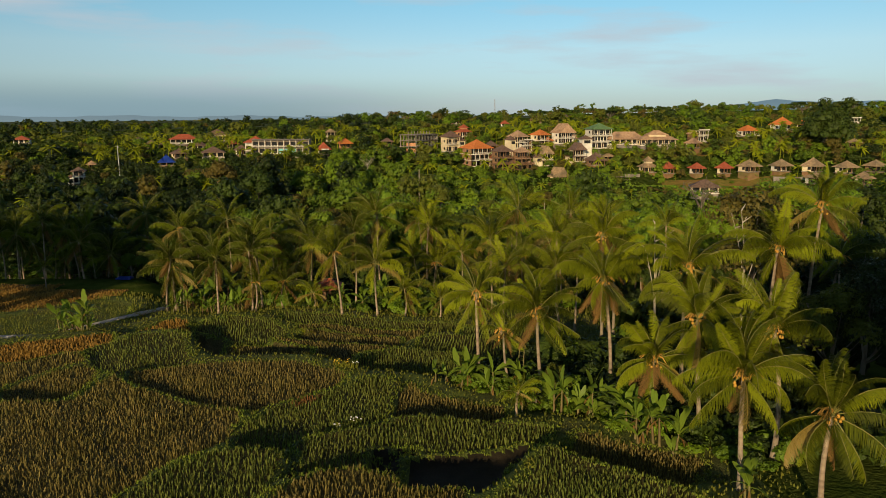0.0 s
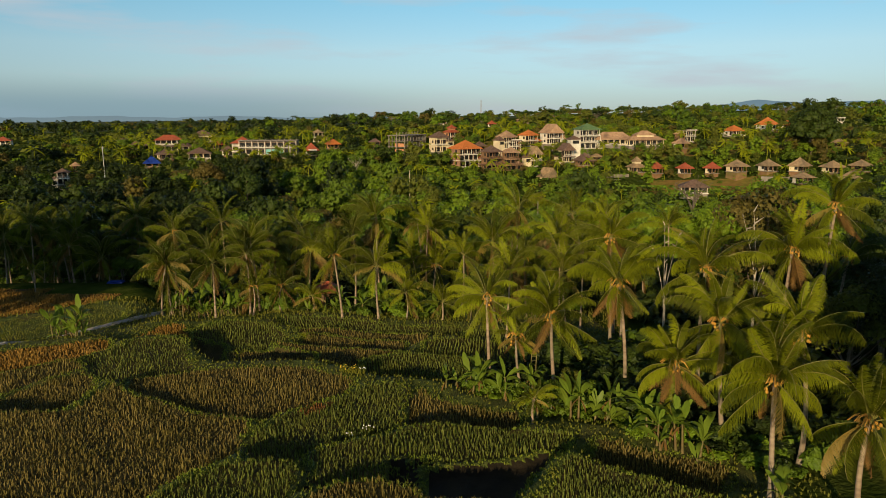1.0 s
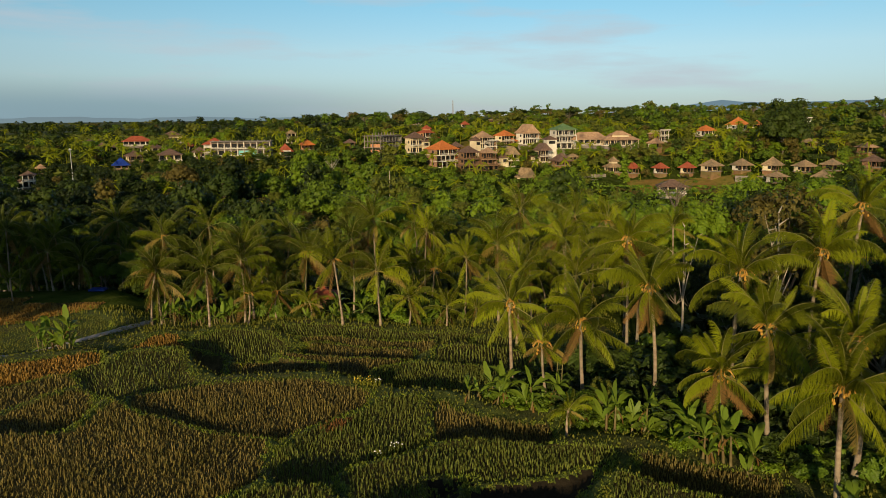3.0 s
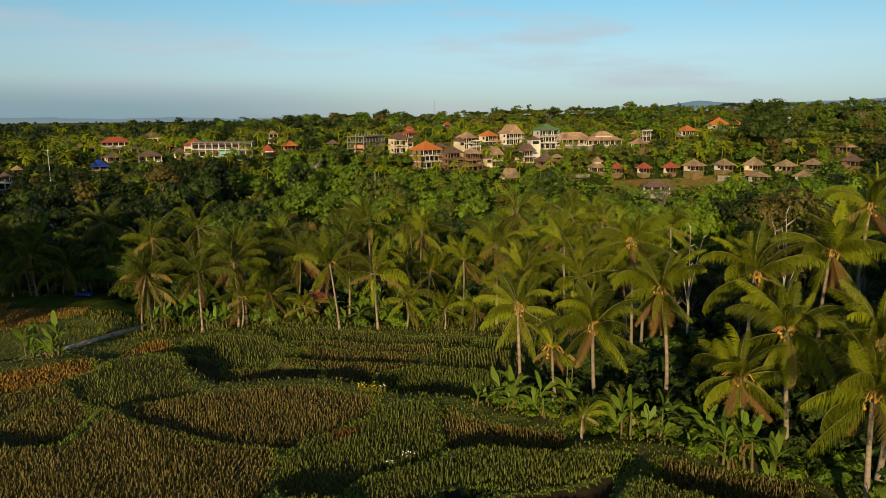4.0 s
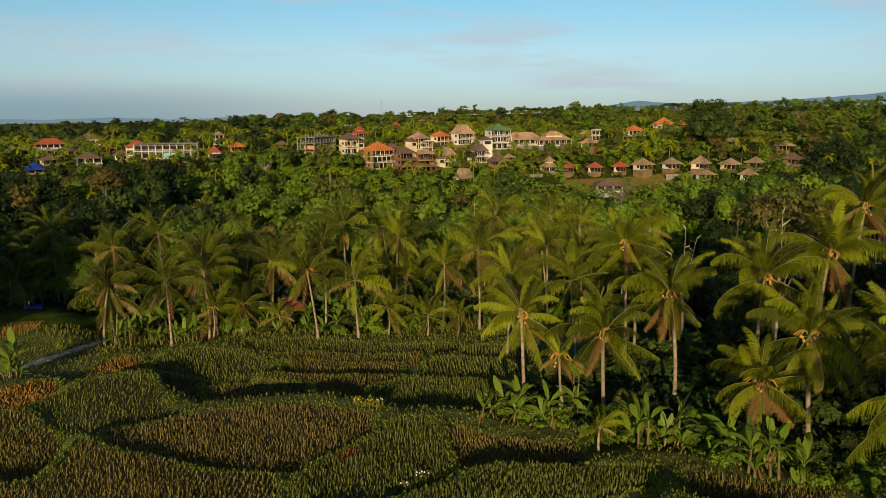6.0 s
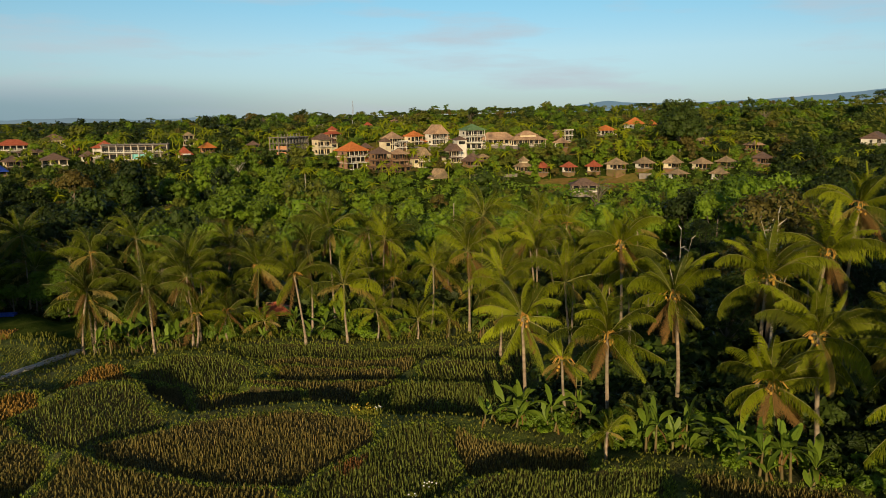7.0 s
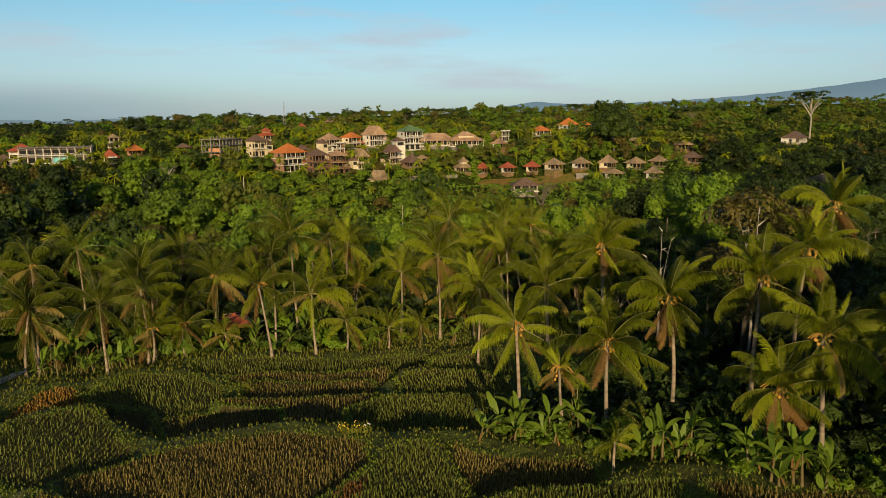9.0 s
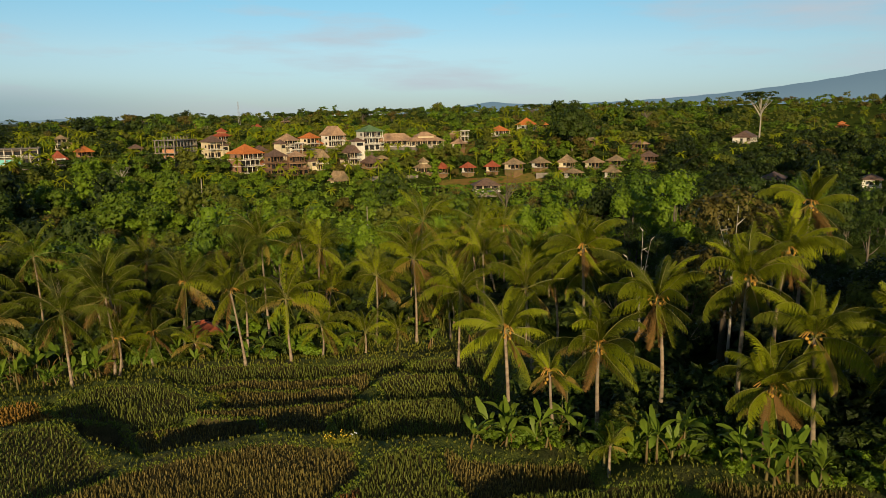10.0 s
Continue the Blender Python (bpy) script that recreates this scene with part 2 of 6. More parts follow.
M_STEEL = surface("grey_steel", (0.35, 0.35, 0.36), (0.45, 0.45, 0.46), 0.6, 0.5, metal=0.4)
M_FLOWER_Y = surface("yellow_flower", (0.65, 0.42, 0.02), (0.75, 0.55, 0.06), 4.0, 0.7)
M_FLOWER_W = surface("white_flower", (0.75, 0.75, 0.75), (0.85, 0.85, 0.85), 4.0, 0.7)
# Distance haze is put into these two colours, which emit it.
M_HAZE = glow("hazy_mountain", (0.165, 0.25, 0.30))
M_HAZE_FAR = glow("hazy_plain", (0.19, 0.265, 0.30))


# ---- mesh helpers ----
def quick_mesh(name, V, F, mats, slots=None, smooth=False):
    """A mesh from an array of vertices and an array of triangles or quads."""
    V, F = np.asarray(V, np.float32), np.asarray(F, np.int32)
    me = bpy.data.meshes.new(name)
    k = F.shape[1]
    me.vertices.add(len(V))
    me.vertices.foreach_set("co", V.ravel())
    me.loops.add(F.size)
    me.loops.foreach_set("vertex_index", F.ravel())
    me.polygons.add(len(F))
    me.polygons.foreach_set("loop_start", np.arange(0, F.size, k, dtype=np.int32))
    me.polygons.foreach_set("loop_total", np.full(len(F), k, np.int32))
    for m in mats:
        me.materials.append(m)
    if slots is not None:
        me.polygons.foreach_set("material_index", np.asarray(slots, np.int32))
    me.polygons.foreach_set("use_smooth", np.full(len(F), smooth))
    me.update(calc_edges=True)
    return me


def joined(pieces):
    """Many (V, F) into one."""
    Vs, Fs, o = [], [], 0
    for V, F in pieces:
        Vs.append(np.asarray(V, float))
        Fs.append(np.asarray(F) + o)
        o += len(V)
    return np.concatenate(Vs), np.concatenate(Fs)


def tube(pts, radii, sides=7):
    """A round limb along a line, quads, with a closed tip."""
    pts, radii = np.asarray(pts, float), np.asarray(radii, float)
    d = np.gradient(pts, axis=0)
    d /= np.linalg.norm(d, axis=1)[:, None] + 1e-9
    ref = np.where(np.abs(d[:, 2:3]) > 0.9, [[1.0, 0, 0]], [[0, 0, 1.0]])
    u = np.cross(ref, d)
    u /= np.linalg.norm(u, axis=1)[:, None] + 1e-9
    v = np.cross(d, u)
    a = np.linspace(0, 2 * np.pi, sides, endpoint=False)
    V = (pts[:, None] + radii[:, None, None] * (np.cos(a)[None, :, None] * u[:, None] + np.sin(a)[None, :, None] * v[:, None])).reshape(-1, 3)
    i, j = np.meshgrid(np.arange(len(pts) - 1), np.arange(sides), indexing="ij")
    q = (j + 1) % sides
    F = np.stack([i * sides + j, i * sides + q, (i + 1) * sides + q, (i + 1) * sides + j], -1).reshape(-1, 4)
    return V, F


def box(x0, y0, z0, x1, y1, z1):
    V = np.array([(x, y, z) for z in (z0, z1) for y in (y0, y1) for x in (x0, x1)], float)
    return V, np.array([(0, 2, 3, 1), (4, 5, 7, 6), (0, 1, 5, 4), (2, 6, 7, 3), (0, 4, 6, 2), (1, 3, 7, 5)])


def part(name, data, parent, label=""):
    ob = new(name, data)
    ob.parent = parent
    return tagged(ob, label) if label else ob


def mpart(name, pieces, mat, parent, label="", smooth=False):
    V, F = joined(pieces) if isinstance(pieces, list) else pieces
    return part(name, quick_mesh(name, V, F, [mat], smooth=smooth), parent, label)


# ---- the lie of the land ----
def smooth(a, b, x):
    t = np.clip((np.asarray(x, float) - a) / (b - a), 0, 1)
    return t * t * (3 - 2 * t)


SECTION_Y = [-5000, 0, 30, 78, 100, 118, 150, 215, 262, 325, 345, 362, 385, 450, 600, 1200, 5000]
SECTION_Z = [6, 3, 1.2, -3.1, -5.0, -9.0, -15.0, -15.0, -12.5, -8.5, -6.5, -3.5, 5.0, 8.0, 10, 14, 14]


def land(x, y):
    """Rice slope, palm belt, valley, village slope, plateau; rising inland, falling to the coast."""
    x, y = np.asarray(x, float), np.asarray(y, float)
    z = np.interp(y, SECTION_Y, SECTION_Z)
    az = np.degrees(np.arctan2(x, np.maximum(y, 1.0)))
    far = smooth(450, 1500, np.hypot(x, y))
    z = z + far * np.clip(az, -35, 60) * 0.5 - smooth(60, 190, -x) * smooth(300, 420, y) * 6.0
    z = z + smooth(20, 120, x) * smooth(60, 160, y) * (1 - smooth(210, 300, y)) * 6.0
    # the spur under the cottages, and the dip before the unfinished blocks
    z = z + (smooth(95, 190, x) * 5 + smooth(180, 225, x) * 5) * smooth(235, 305, y) * (1 - smooth(345, 400, y))
    z = z + smooth(60, 100, x) * (1 - smooth(150, 200, x)) * smooth(346, 362, y) * (1 - smooth(378, 400, y)) * 5
    z = z + smooth(170, 230, x) * smooth(345, 430, y) * 5 - (1 - smooth(8, 40, x)) * smooth(362, 380, y) * (1 - smooth(440, 480, y)) * 4
    # the bank below the cottages
    z = z - smooth(84, 96, x) * (1 - smooth(142, 158, x)) * smooth(262, 288, y) * (1 - smooth(313, 320, y)) * 4.5
    return z


# terraces: level, crop, outline in plan
PLOTS = []


def terrace(level, crop, *pts):
    pts = np.array(pts, float)
    PLOTS.append((level, crop, pts))


terrace(-1.87, "golden", (-45.9, 63.8), (-43.2, 64.7), (-40.8, 66.1), (-37.5, 67.4), (-34.0, 68.3), (-32.9, 67.0), (-34.0, 64.9), (-36.4, 62.2), (-38.9, 61.1), (-40.6, 60.5), (-43.0, 59.4))
terrace(-2.66, "golden", (-33.6, 69.6), (-32.7, 73.0), (-31.5, 75.7), (-28.9, 75.9), (-28.2, 74.4), (-28.5, 72.4), (-30.6, 71.8), (-32.4, 70.5))
terrace(-1.26, "green", (-33.5, 61.4), (-31.6, 64.1), (-31.2, 66.2), (-27.7, 67.1), (-25.8, 66.8), (-24.5, 64.1), (-22.6, 60.0), (-22.2, 58.5), (-23.7, 57.0), (-27.7, 56.7), (-29.2, 57.8), (-31.3, 58.5))
terrace(-2.61, "green", (-27.5, 71.7), (-27.1, 75.5), (-24.2, 77.2), (-19.6, 76.0), (-18.2, 74.2), (-16.2, 70.6), (-17.7, 69.5), (-21.1, 69.0), (-24.1, 68.9), (-26.5, 70.8))
# Shadow below the plot above, laid as a bare dark mud plot.
terrace(-3.16, "mud", (-28.1, 75.1), (-25.4, 73.2), (-24.7, 70.9), (-23.7, 69.4), (-22.5, 67.9), (-21.9, 65.3), (-23.3, 65.8), (-24.9, 67.6), (-27.0, 72.3))
terrace(-2.33, "ripe", (-21.8, 64.7), (-20.6, 66.1), (-16.5, 65.3), (-13.2, 64.4), (-13.0, 62.9), (-15.7, 62.5), (-19.3, 62.4), (-21.0, 62.9))
terrace(-0.66, "ripe", (-26.7, 54.5), (-23.0, 55.3), (-21.2, 56.3), (-17.9, 57.0), (-13.0, 57.0), (-10.7, 56.0), (-8.2, 54.2), (-7.6, 53.2), (-8.6, 51.7), (-10.2, 50.0), (-12.1, 49.0), (-14.6, 48.8), (-17.3, 49.2), (-19.7, 49.9), (-21.5, 50.4), (-24.4, 52.0))
terrace(-1.19, "ripe", (-34.0, 50.1), (-34.7, 51.2), (-33.6, 53.8), (-31.1, 57.2), (-28.9, 55.9), (-29.0, 53.8), (-29.7, 51.0), (-31.4, 50.1))
terrace(-1.07, "ripe", (-39.3, 55.6), (-38.5, 57.2), (-36.3, 58.5), (-33.5, 60.8), (-30.9, 57.7), (-31.3, 57.1), (-33.6, 53.9), (-34.6, 51.1), (-35.5, 49.8))
terrace(-0.25, "ripe", (-34.0, 47.0), (-32.1, 47.3), (-27.9, 47.8), (-27.3, 49.8), (-26.8, 52.9), (-23.7, 50.5), (-20.9, 48.9), (-17.8, 47.0), (-13.8, 45.7), (-13.8, 43.1), (-14.9, 41.5), (-16.9, 39.5), (-17.9, 37.1), (-18.6, 33.9), (-18.5, 31.4), (-23.5, 31.4))
terrace(0.79, "green", (-14.0, 37.8), (-12.3, 38.3), (-10.3, 38.3), (-9.2, 37.1), (-8.9, 35.5), (-9.5, 34.4), (-9.8, 32.2), (-9.8, 29.8), (-17.0, 29.8), (-17.2, 32.2), (-16.4, 34.7))
terrace(1.10, "ripe", (-8.5, 34.1), (-7.0, 35.0), (-4.6, 35.2), (-3.0, 34.6), (-1.6, 33.3), (1.1, 33.2), (1.5, 31.7), (1.6, 29.4), (-9.4, 29.3), (-9.4, 31.7))
terrace(-0.27, "green", (-13.0, 45.7), (-11.8, 47.4), (-9.6, 48.9), (-7.8, 51.2), (-6.6, 52.0), (-4.0, 51.8), (-3.5, 47.9), (-3.6, 45.5), (-5.6, 43.7), (-8.4, 42.4), (-10.4, 41.5), (-12.5, 41.3), (-13.4, 42.6))
terrace(0.24, "green", (-9.8, 39.8), (-8.1, 41.1), (-5.4, 42.3), (-3.3, 43.8), (-0.3, 43.6), (3.4, 43.0), (6.3, 42.4), (7.3, 41.9), (6.8, 40.8), (4.9, 39.8), (2.1, 39.3), (-1.0, 38.7), (-3.3, 38.6), (-6.3, 38.3), (-8.6, 38.0), (-9.5, 38.7))
terrace(-0.55, "ripe", (-3.3, 48.4), (-3.4, 51.2), (-2.4, 51.5), (-1.1, 49.7), (0.5, 48.6), (2.9, 47.6), (4.6, 47.1), (4.5, 45.2), (2.8, 45.0), (-0.3, 45.6), (-3.0, 46.2))
terrace(-0.24, "water", (-9.5, 39.2), (-6.5, 39.5), (-3.1, 39.8), (0.0, 40.1), (2.5, 40.2), (-1.7, 38.9), (-3.3, 38.1), (-5.0, 38.7), (-7.7, 38.5), (-9.1, 37.8))
terrace(0.07, "water", (-2.7, 37.1), (-1.3, 37.8), (1.0, 38.0), (2.7, 38.3), (5.0, 39.5), (4.5, 37.9), (3.2, 36.3), (2.3, 35.7), (1.3, 35.9), (-0.9, 36.1), (-2.0, 36.4))
terrace(1.16, "green", (5.1, 37.3), (6.6, 37.7), (7.4, 36.7), (9.0, 35.4), (11.1, 34.2), (13.0, 32.5), (13.1, 31.6), (13.3, 29.3), (0.8, 29.3), (1.7, 31.6), (3.1, 33.3), (4.3, 34.8))
terrace(0.33, "ripe", (7.7, 41.1), (9.0, 41.3), (10.8, 39.9), (13.2, 38.8), (15.2, 37.7), (14.6, 35.6), (13.0, 36.2), (10.3, 37.8), (8.3, 39.5))
terrace(-2.96, "green", (-20.0, 79.9), (-16.4, 79.7), (-13.8, 79.8), (-8.1, 77.2), (-3.9, 75.8), (-0.5, 75.9), (2.3, 74.6), (1.7, 73.6), (-1.1, 73.4), (-5.4, 73.7), (-8.4, 74.2), (-12.4, 75.7), (-15.9, 77.5))
terrace(-2.72, "ripe", (-16.7, 74.7), (-12.5, 74.5), (-8.6, 72.9), (-4.6, 72.3), (-1.9, 72.3), (-2.3, 70.7), (-4.9, 70.4), (-8.8, 71.2), (-12.6, 73.0), (-16.0, 73.5))
terrace(-2.56, "ripe", (-15.8, 71.9), (-12.7, 71.8), (-9.0, 70.0), (-4.4, 69.2), (-4.3, 67.5), (-7.4, 67.6), (-12.9, 69.1), (-15.3, 70.3))
terrace(-1.93, "ripe", (-17.7, 67.0), (-14.3, 66.8), (-10.4, 65.6), (-6.9, 64.9), (-4.2, 64.5), (-5.4, 63.3), (-8.2, 62.5), (-11.6, 63.2), (-14.8, 64.3), (-16.5, 65.3))
terrace(-1.99, "green", (-2.8, 67.7), (0.8, 68.5), (5.0, 67.0), (6.8, 64.3), (5.8, 62.0), (1.2, 63.5), (-2.6, 65.3))
terrace(-1.49, "green", (-8.4, 61.1), (-5.6, 62.4), (-2.8, 62.6), (1.5, 61.3), (4.9, 59.7), (3.4, 56.7), (-0.1, 56.9), (-4.0, 57.9), (-7.8, 59.8))
terrace(-2.46, "green", (1.7, 72.4), (5.9, 72.4), (9.6, 71.5), (8.4, 68.1), (5.7, 68.8), (1.6, 70.5))
terrace(-4.4, "golden", (-72, 106), (-63, 104), (-47, 102), (-43.5, 96), (-46.5, 91.4), (-50.3, 87), (-57, 84), (-78, 86))
terrace(-3.4, "grass", (-57, 79), (-49.6, 83.4), (-44.5, 88), (-41, 88), (-38.5, 82), (-41.5, 77), (-46, 72), (-58, 70))


def outline(p, k=5):
    """A soft closed line through the corners."""
    out = []
    for i in range(len(p)):
        a, b, c, d = p[i - 1], p[i], p[(i + 1) % len(p)], p[(i + 2) % len(p)]
        for t in np.linspace(0, 1, k, endpoint=False):
            s = 0.35
            m0, m1 = s * (c - a), s * (d - b)
            out.append((2 * t**3 - 3 * t**2 + 1) * b + (t**3 - 2 * t**2 + t) * m0 + (-2 * t**3 + 3 * t**2) * c + (t**3 - t**2) * m1)
    return np.array(out)


RNG = np.random.default_rng(7)
OUTLINES = [outline(p) for _, _, p in PLOTS]
for o in OUTLINES:
    o += RNG.normal(0, 0.08, o.shape)


def inside(o, x, y):
    hit = np.zeros(x.shape, bool)
    x0, y0 = o[:, 0], o[:, 1]
    x1, y1 = np.roll(x0, -1), np.roll(y0, -1)
    for a, b, c, d in zip(x0, y0, x1, y1):
        if b == d:
            continue
        cross = (b > y) != (d > y)
        hit ^= cross & (x < (c - a) * (y - b) / (d - b) + a)
    return hit


def edge_distance(o, x, y):
    best = np.full(x.shape, 1e9)
    for (a, b), (c, d) in zip(o, np.roll(o, -1, 0)):
        L = (c - a) ** 2 + (d - b) ** 2 + 1e-9
        t = np.clip(((x - a) * (c - a) + (y - b) * (d - b)) / L, 0, 1)
        best = np.minimum(best, np.hypot(x - a - t * (c - a), y - b - t * (d - b)))
    return best


def graded(lo, hi, step, reach):
    """Even steps from lo to hi, then ever wider ones out to the reach."""
    core, s, tail = np.arange(lo, hi + step, step), step, []
    v = hi
    while v < reach:
        s = min(s * 1.22, 160)
        v += s
        tail.append(v)
    s, v, head = step, lo, []
    while v > -reach:
        s = min(s * 1.22, 160)
        v -= s
        head.append(v)
    return np.concatenate([head[::-1], core, tail])


GX, GY = graded(-46, 19, 0.28, 4700), graded(28, 84, 0.28, 4700)
XX, YY = np.meshgrid(GX, GY)
ZZ = land(XX, YY) + 0.25 * np.sin(XX * 0.13 + 1) * np.cos(YY * 0.11) * smooth(80, 110, YY)
near = (XX > -80) & (XX < 18) & (YY > 20) & (YY < 106)
nx, ny = XX[near], YY[near]
away = np.stack([nx + 8, ny - 6], -1)
away /= np.linalg.norm(away, axis=1)[:, None]
# the plot that each spot belongs to: the higher one where two meet, and the lower one right up to the foot of the bank above it
own = np.full(nx.shape, -1)
rising = np.argsort([level for level, _, _ in PLOTS])
for reach in (0.0, 0.6, 1.2, 1.8, 2.4, 3.0, 3.6):
    free = own < 0 if reach else np.ones(own.shape, bool)
    for i in rising:
        o = OUTLINES[i]
        own[free & inside(o, nx + away[:, 0] * reach, ny + away[:, 1] * reach)] = i
LEVELS = np.array([level for level, _, _ in PLOTS] + [-99.0])
OWN = np.full(XX.shape, -1)
OWN[near] = own
# the grassy rim that every plot keeps along its edge
LEV = LEVELS[OWN]
RIM = np.zeros(XX.shape, bool)
for dj, di in ((0, 1), (1, 0), (0, -1), (-1, 0), (1, 1), (-1, -1), (1, -1), (-1, 1), (0, 2), (2, 0), (0, -2), (-2, 0), (2, 1), (1, 2), (-1, 2), (-2, 1), (2, -1), (1, -2), (-1, -2), (-2, -1)):
    other = np.roll(OWN, (dj, di), (0, 1))
    RIM |= (OWN >= 0) & (other != OWN) & ((LEVELS[other] < LEV) | ((LEVELS[other] == LEV) & (other < OWN)))
wsum, zsum, dmin = np.zeros(nx.shape), np.zeros(nx.shape), np.full(nx.shape, 1e9)
for (level, crop, _), o in zip(PLOTS, OUTLINES):
    box_near = (nx > o[:, 0].min() - 4) & (nx < o[:, 0].max() + 4) & (ny > o[:, 1].min() - 4) & (ny < o[:, 1].max() + 4)
    dist = edge_distance(o, nx[box_near], ny[box_near])
    w = 1 / (dist + 0.12) ** 3 * (dist < 4)
    wsum[box_near] += w
    zsum[box_near] += w * level
    dmin[box_near] = np.minimum(dmin[box_near], dist)
bund = np.where(wsum > 0, zsum / np.maximum(wsum, 1e-9), 0) + 0.2 + 0.06 * np.sin(nx * 1.7) * np.cos(ny * 1.9)
blend = smooth(1.2, 3.5, dmin)
level_near = LEVELS[own] + 0.03 * np.sin(nx * 5.1) * np.cos(ny * 4.3) + np.where(RIM[near], 0.2 + 0.07 * np.sin(nx * 0.9) * np.cos(ny * 1.1), 0)
ZZ[near] = np.where(own >= 0, level_near, bund * (1 - blend) + blend * ZZ[near])
# banks a little rounded by wear
soft = sum(np.roll(ZZ, (dj, di), (0, 1)) for dj in (-1, 0, 1) for di in (-1, 0, 1)) / 9
core = (XX > -46) & (XX < 19) & (YY > 28) & (YY < 84)
ZZ = np.where(core, 0.35 * ZZ + 0.65 * soft, ZZ)
CROP_KIND = np.array([{"water": 2, "mud": 4, "grass": 3}.get(crop, 1) for _, crop, _ in PLOTS] + [0])
KIND = np.where(RIM, 0, CROP_KIND[OWN])


def ground_at(x, y):
    """Height of the sheet at one place."""
    i = min(max(np.searchsorted(GX, x) - 1, 0), len(GX) - 2)
    j = min(max(np.searchsorted(GY, y) - 1, 0), len(GY) - 2)
    u, v = (x - GX[i]) / (GX[i + 1] - GX[i]), (y - GY[j]) / (GY[j + 1] - GY[j])
    return float(ZZ[j, i] * (1 - u) * (1 - v) + ZZ[j, i + 1] * u * (1 - v) + ZZ[j + 1, i] * (1 - u) * v + ZZ[j + 1, i + 1] * u * v)


ni, nj = len(GX), len(GY)
ii, jj = np.meshgrid(np.arange(ni - 1), np.arange(nj - 1))
GF = np.stack([jj * ni + ii, jj * ni + ii + 1, (jj + 1) * ni + ii + 1, (jj + 1) * ni + ii], -1).reshape(-1, 4)
corner = KIND[:-1, :-1]
cx, cy = XX[:-1, :-1], YY[:-1, :-1]
slots = np.select([corner == 1, corner == 4, corner == 2], [1, 1, 2], 0)
wild = (corner == 0) & ((cy > 88) | (cx > 17) | (cx < -62))
slots = np.where(wild, 3, slots)
slots = np.where((cx > 15) & (cx < 235) & (cy > 326 - 0.1 * cx) & (cy < 402), 5, slots)
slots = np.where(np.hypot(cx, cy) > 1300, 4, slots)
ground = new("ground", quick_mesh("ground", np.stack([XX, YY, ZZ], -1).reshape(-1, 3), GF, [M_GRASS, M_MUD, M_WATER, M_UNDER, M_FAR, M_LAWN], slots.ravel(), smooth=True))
tagged(ground, "terraced valley ground with grassy bunds and wet paddies", "ground", kind="structure")


# ---- distance: plain and the foot of a volcano, haze painted as glow ----
def skyline(name, mat, radius, az0, az1, top, label):
    az = np.radians(np.linspace(az0, az1, 160))
    up = np.array([top(np.degrees(a)) for a in az])
    rows = []
    for k, (f, rr) in enumerate(((0.0, 0.93), (0.5, 0.965), (1.0, 1.0), (0.0, 1.03))):
        z = -60 + (radius * np.tan(np.radians(up)) + 80) * f
        rows.append(np.stack([np.sin(az) * radius * rr, np.cos(az) * radius * rr, z], -1))
    V = np.concatenate(rows)
    n = len(az)
    a, b = np.meshgrid(np.arange(3), np.arange(n - 1), indexing="ij")
    F = np.stack([a * n + b, a * n + b + 1, (a + 1) * n + b + 1, (a + 1) * n + b], -1).reshape(-1, 4)
    return tagged(new(name, quick_mesh(name, V, F, [mat], smooth=True)), label, "backdrop", kind="structure")


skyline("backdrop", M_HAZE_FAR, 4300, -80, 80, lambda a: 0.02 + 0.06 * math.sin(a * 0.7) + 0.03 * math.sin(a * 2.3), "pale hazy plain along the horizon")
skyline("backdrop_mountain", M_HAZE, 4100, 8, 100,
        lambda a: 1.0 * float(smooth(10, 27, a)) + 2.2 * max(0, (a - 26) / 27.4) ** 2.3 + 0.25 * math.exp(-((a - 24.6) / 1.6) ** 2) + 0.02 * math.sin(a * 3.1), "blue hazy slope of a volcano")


# ---- crops and grass ----
def blades(rng, x, y, z, height, spread, per, width):
    """Tufts of leaning blades: per blade a tapered quad folded over at the tip."""
    n = len(x)
    x, y, z = np.repeat(x, per), np.repeat(y, per), np.repeat(z, per)
    a = rng.uniform(0, 2 * np.pi, n * per)
    h = np.repeat(height * rng.uniform(0.75, 1.15, n), per) * rng.uniform(0.75, 1.05, n * per)
    lean = spread * rng.uniform(0.2, 1.0, n * per)
    dx, dy = np.cos(a), np.sin(a)
    w = width * rng.uniform(0.7, 1.3, n * per)
    base = np.stack([x + dx * 0.03, y + dy * 0.03, z], -1)
    side = np.stack([-dy, dx, 0 * dx], -1) * w[:, None]
    mid = base + np.stack([dx * lean * 0.35, dy * lean * 0.35, h * 0.7], -1)
    tip = base + np.stack([dx * lean, dy * lean, h], -1)
    V = np.stack([base - side * 0.5, base + side * 0.5, mid + side * 0.6, tip, mid - side * 0.6], 1)
    i = np.arange(n * per)[:, None] * 5
    F = np.concatenate([i + [[0, 1, 2]], i + [[0, 2, 4]], i + [[4, 2, 3]]])
    return V.reshape(-1, 3), F


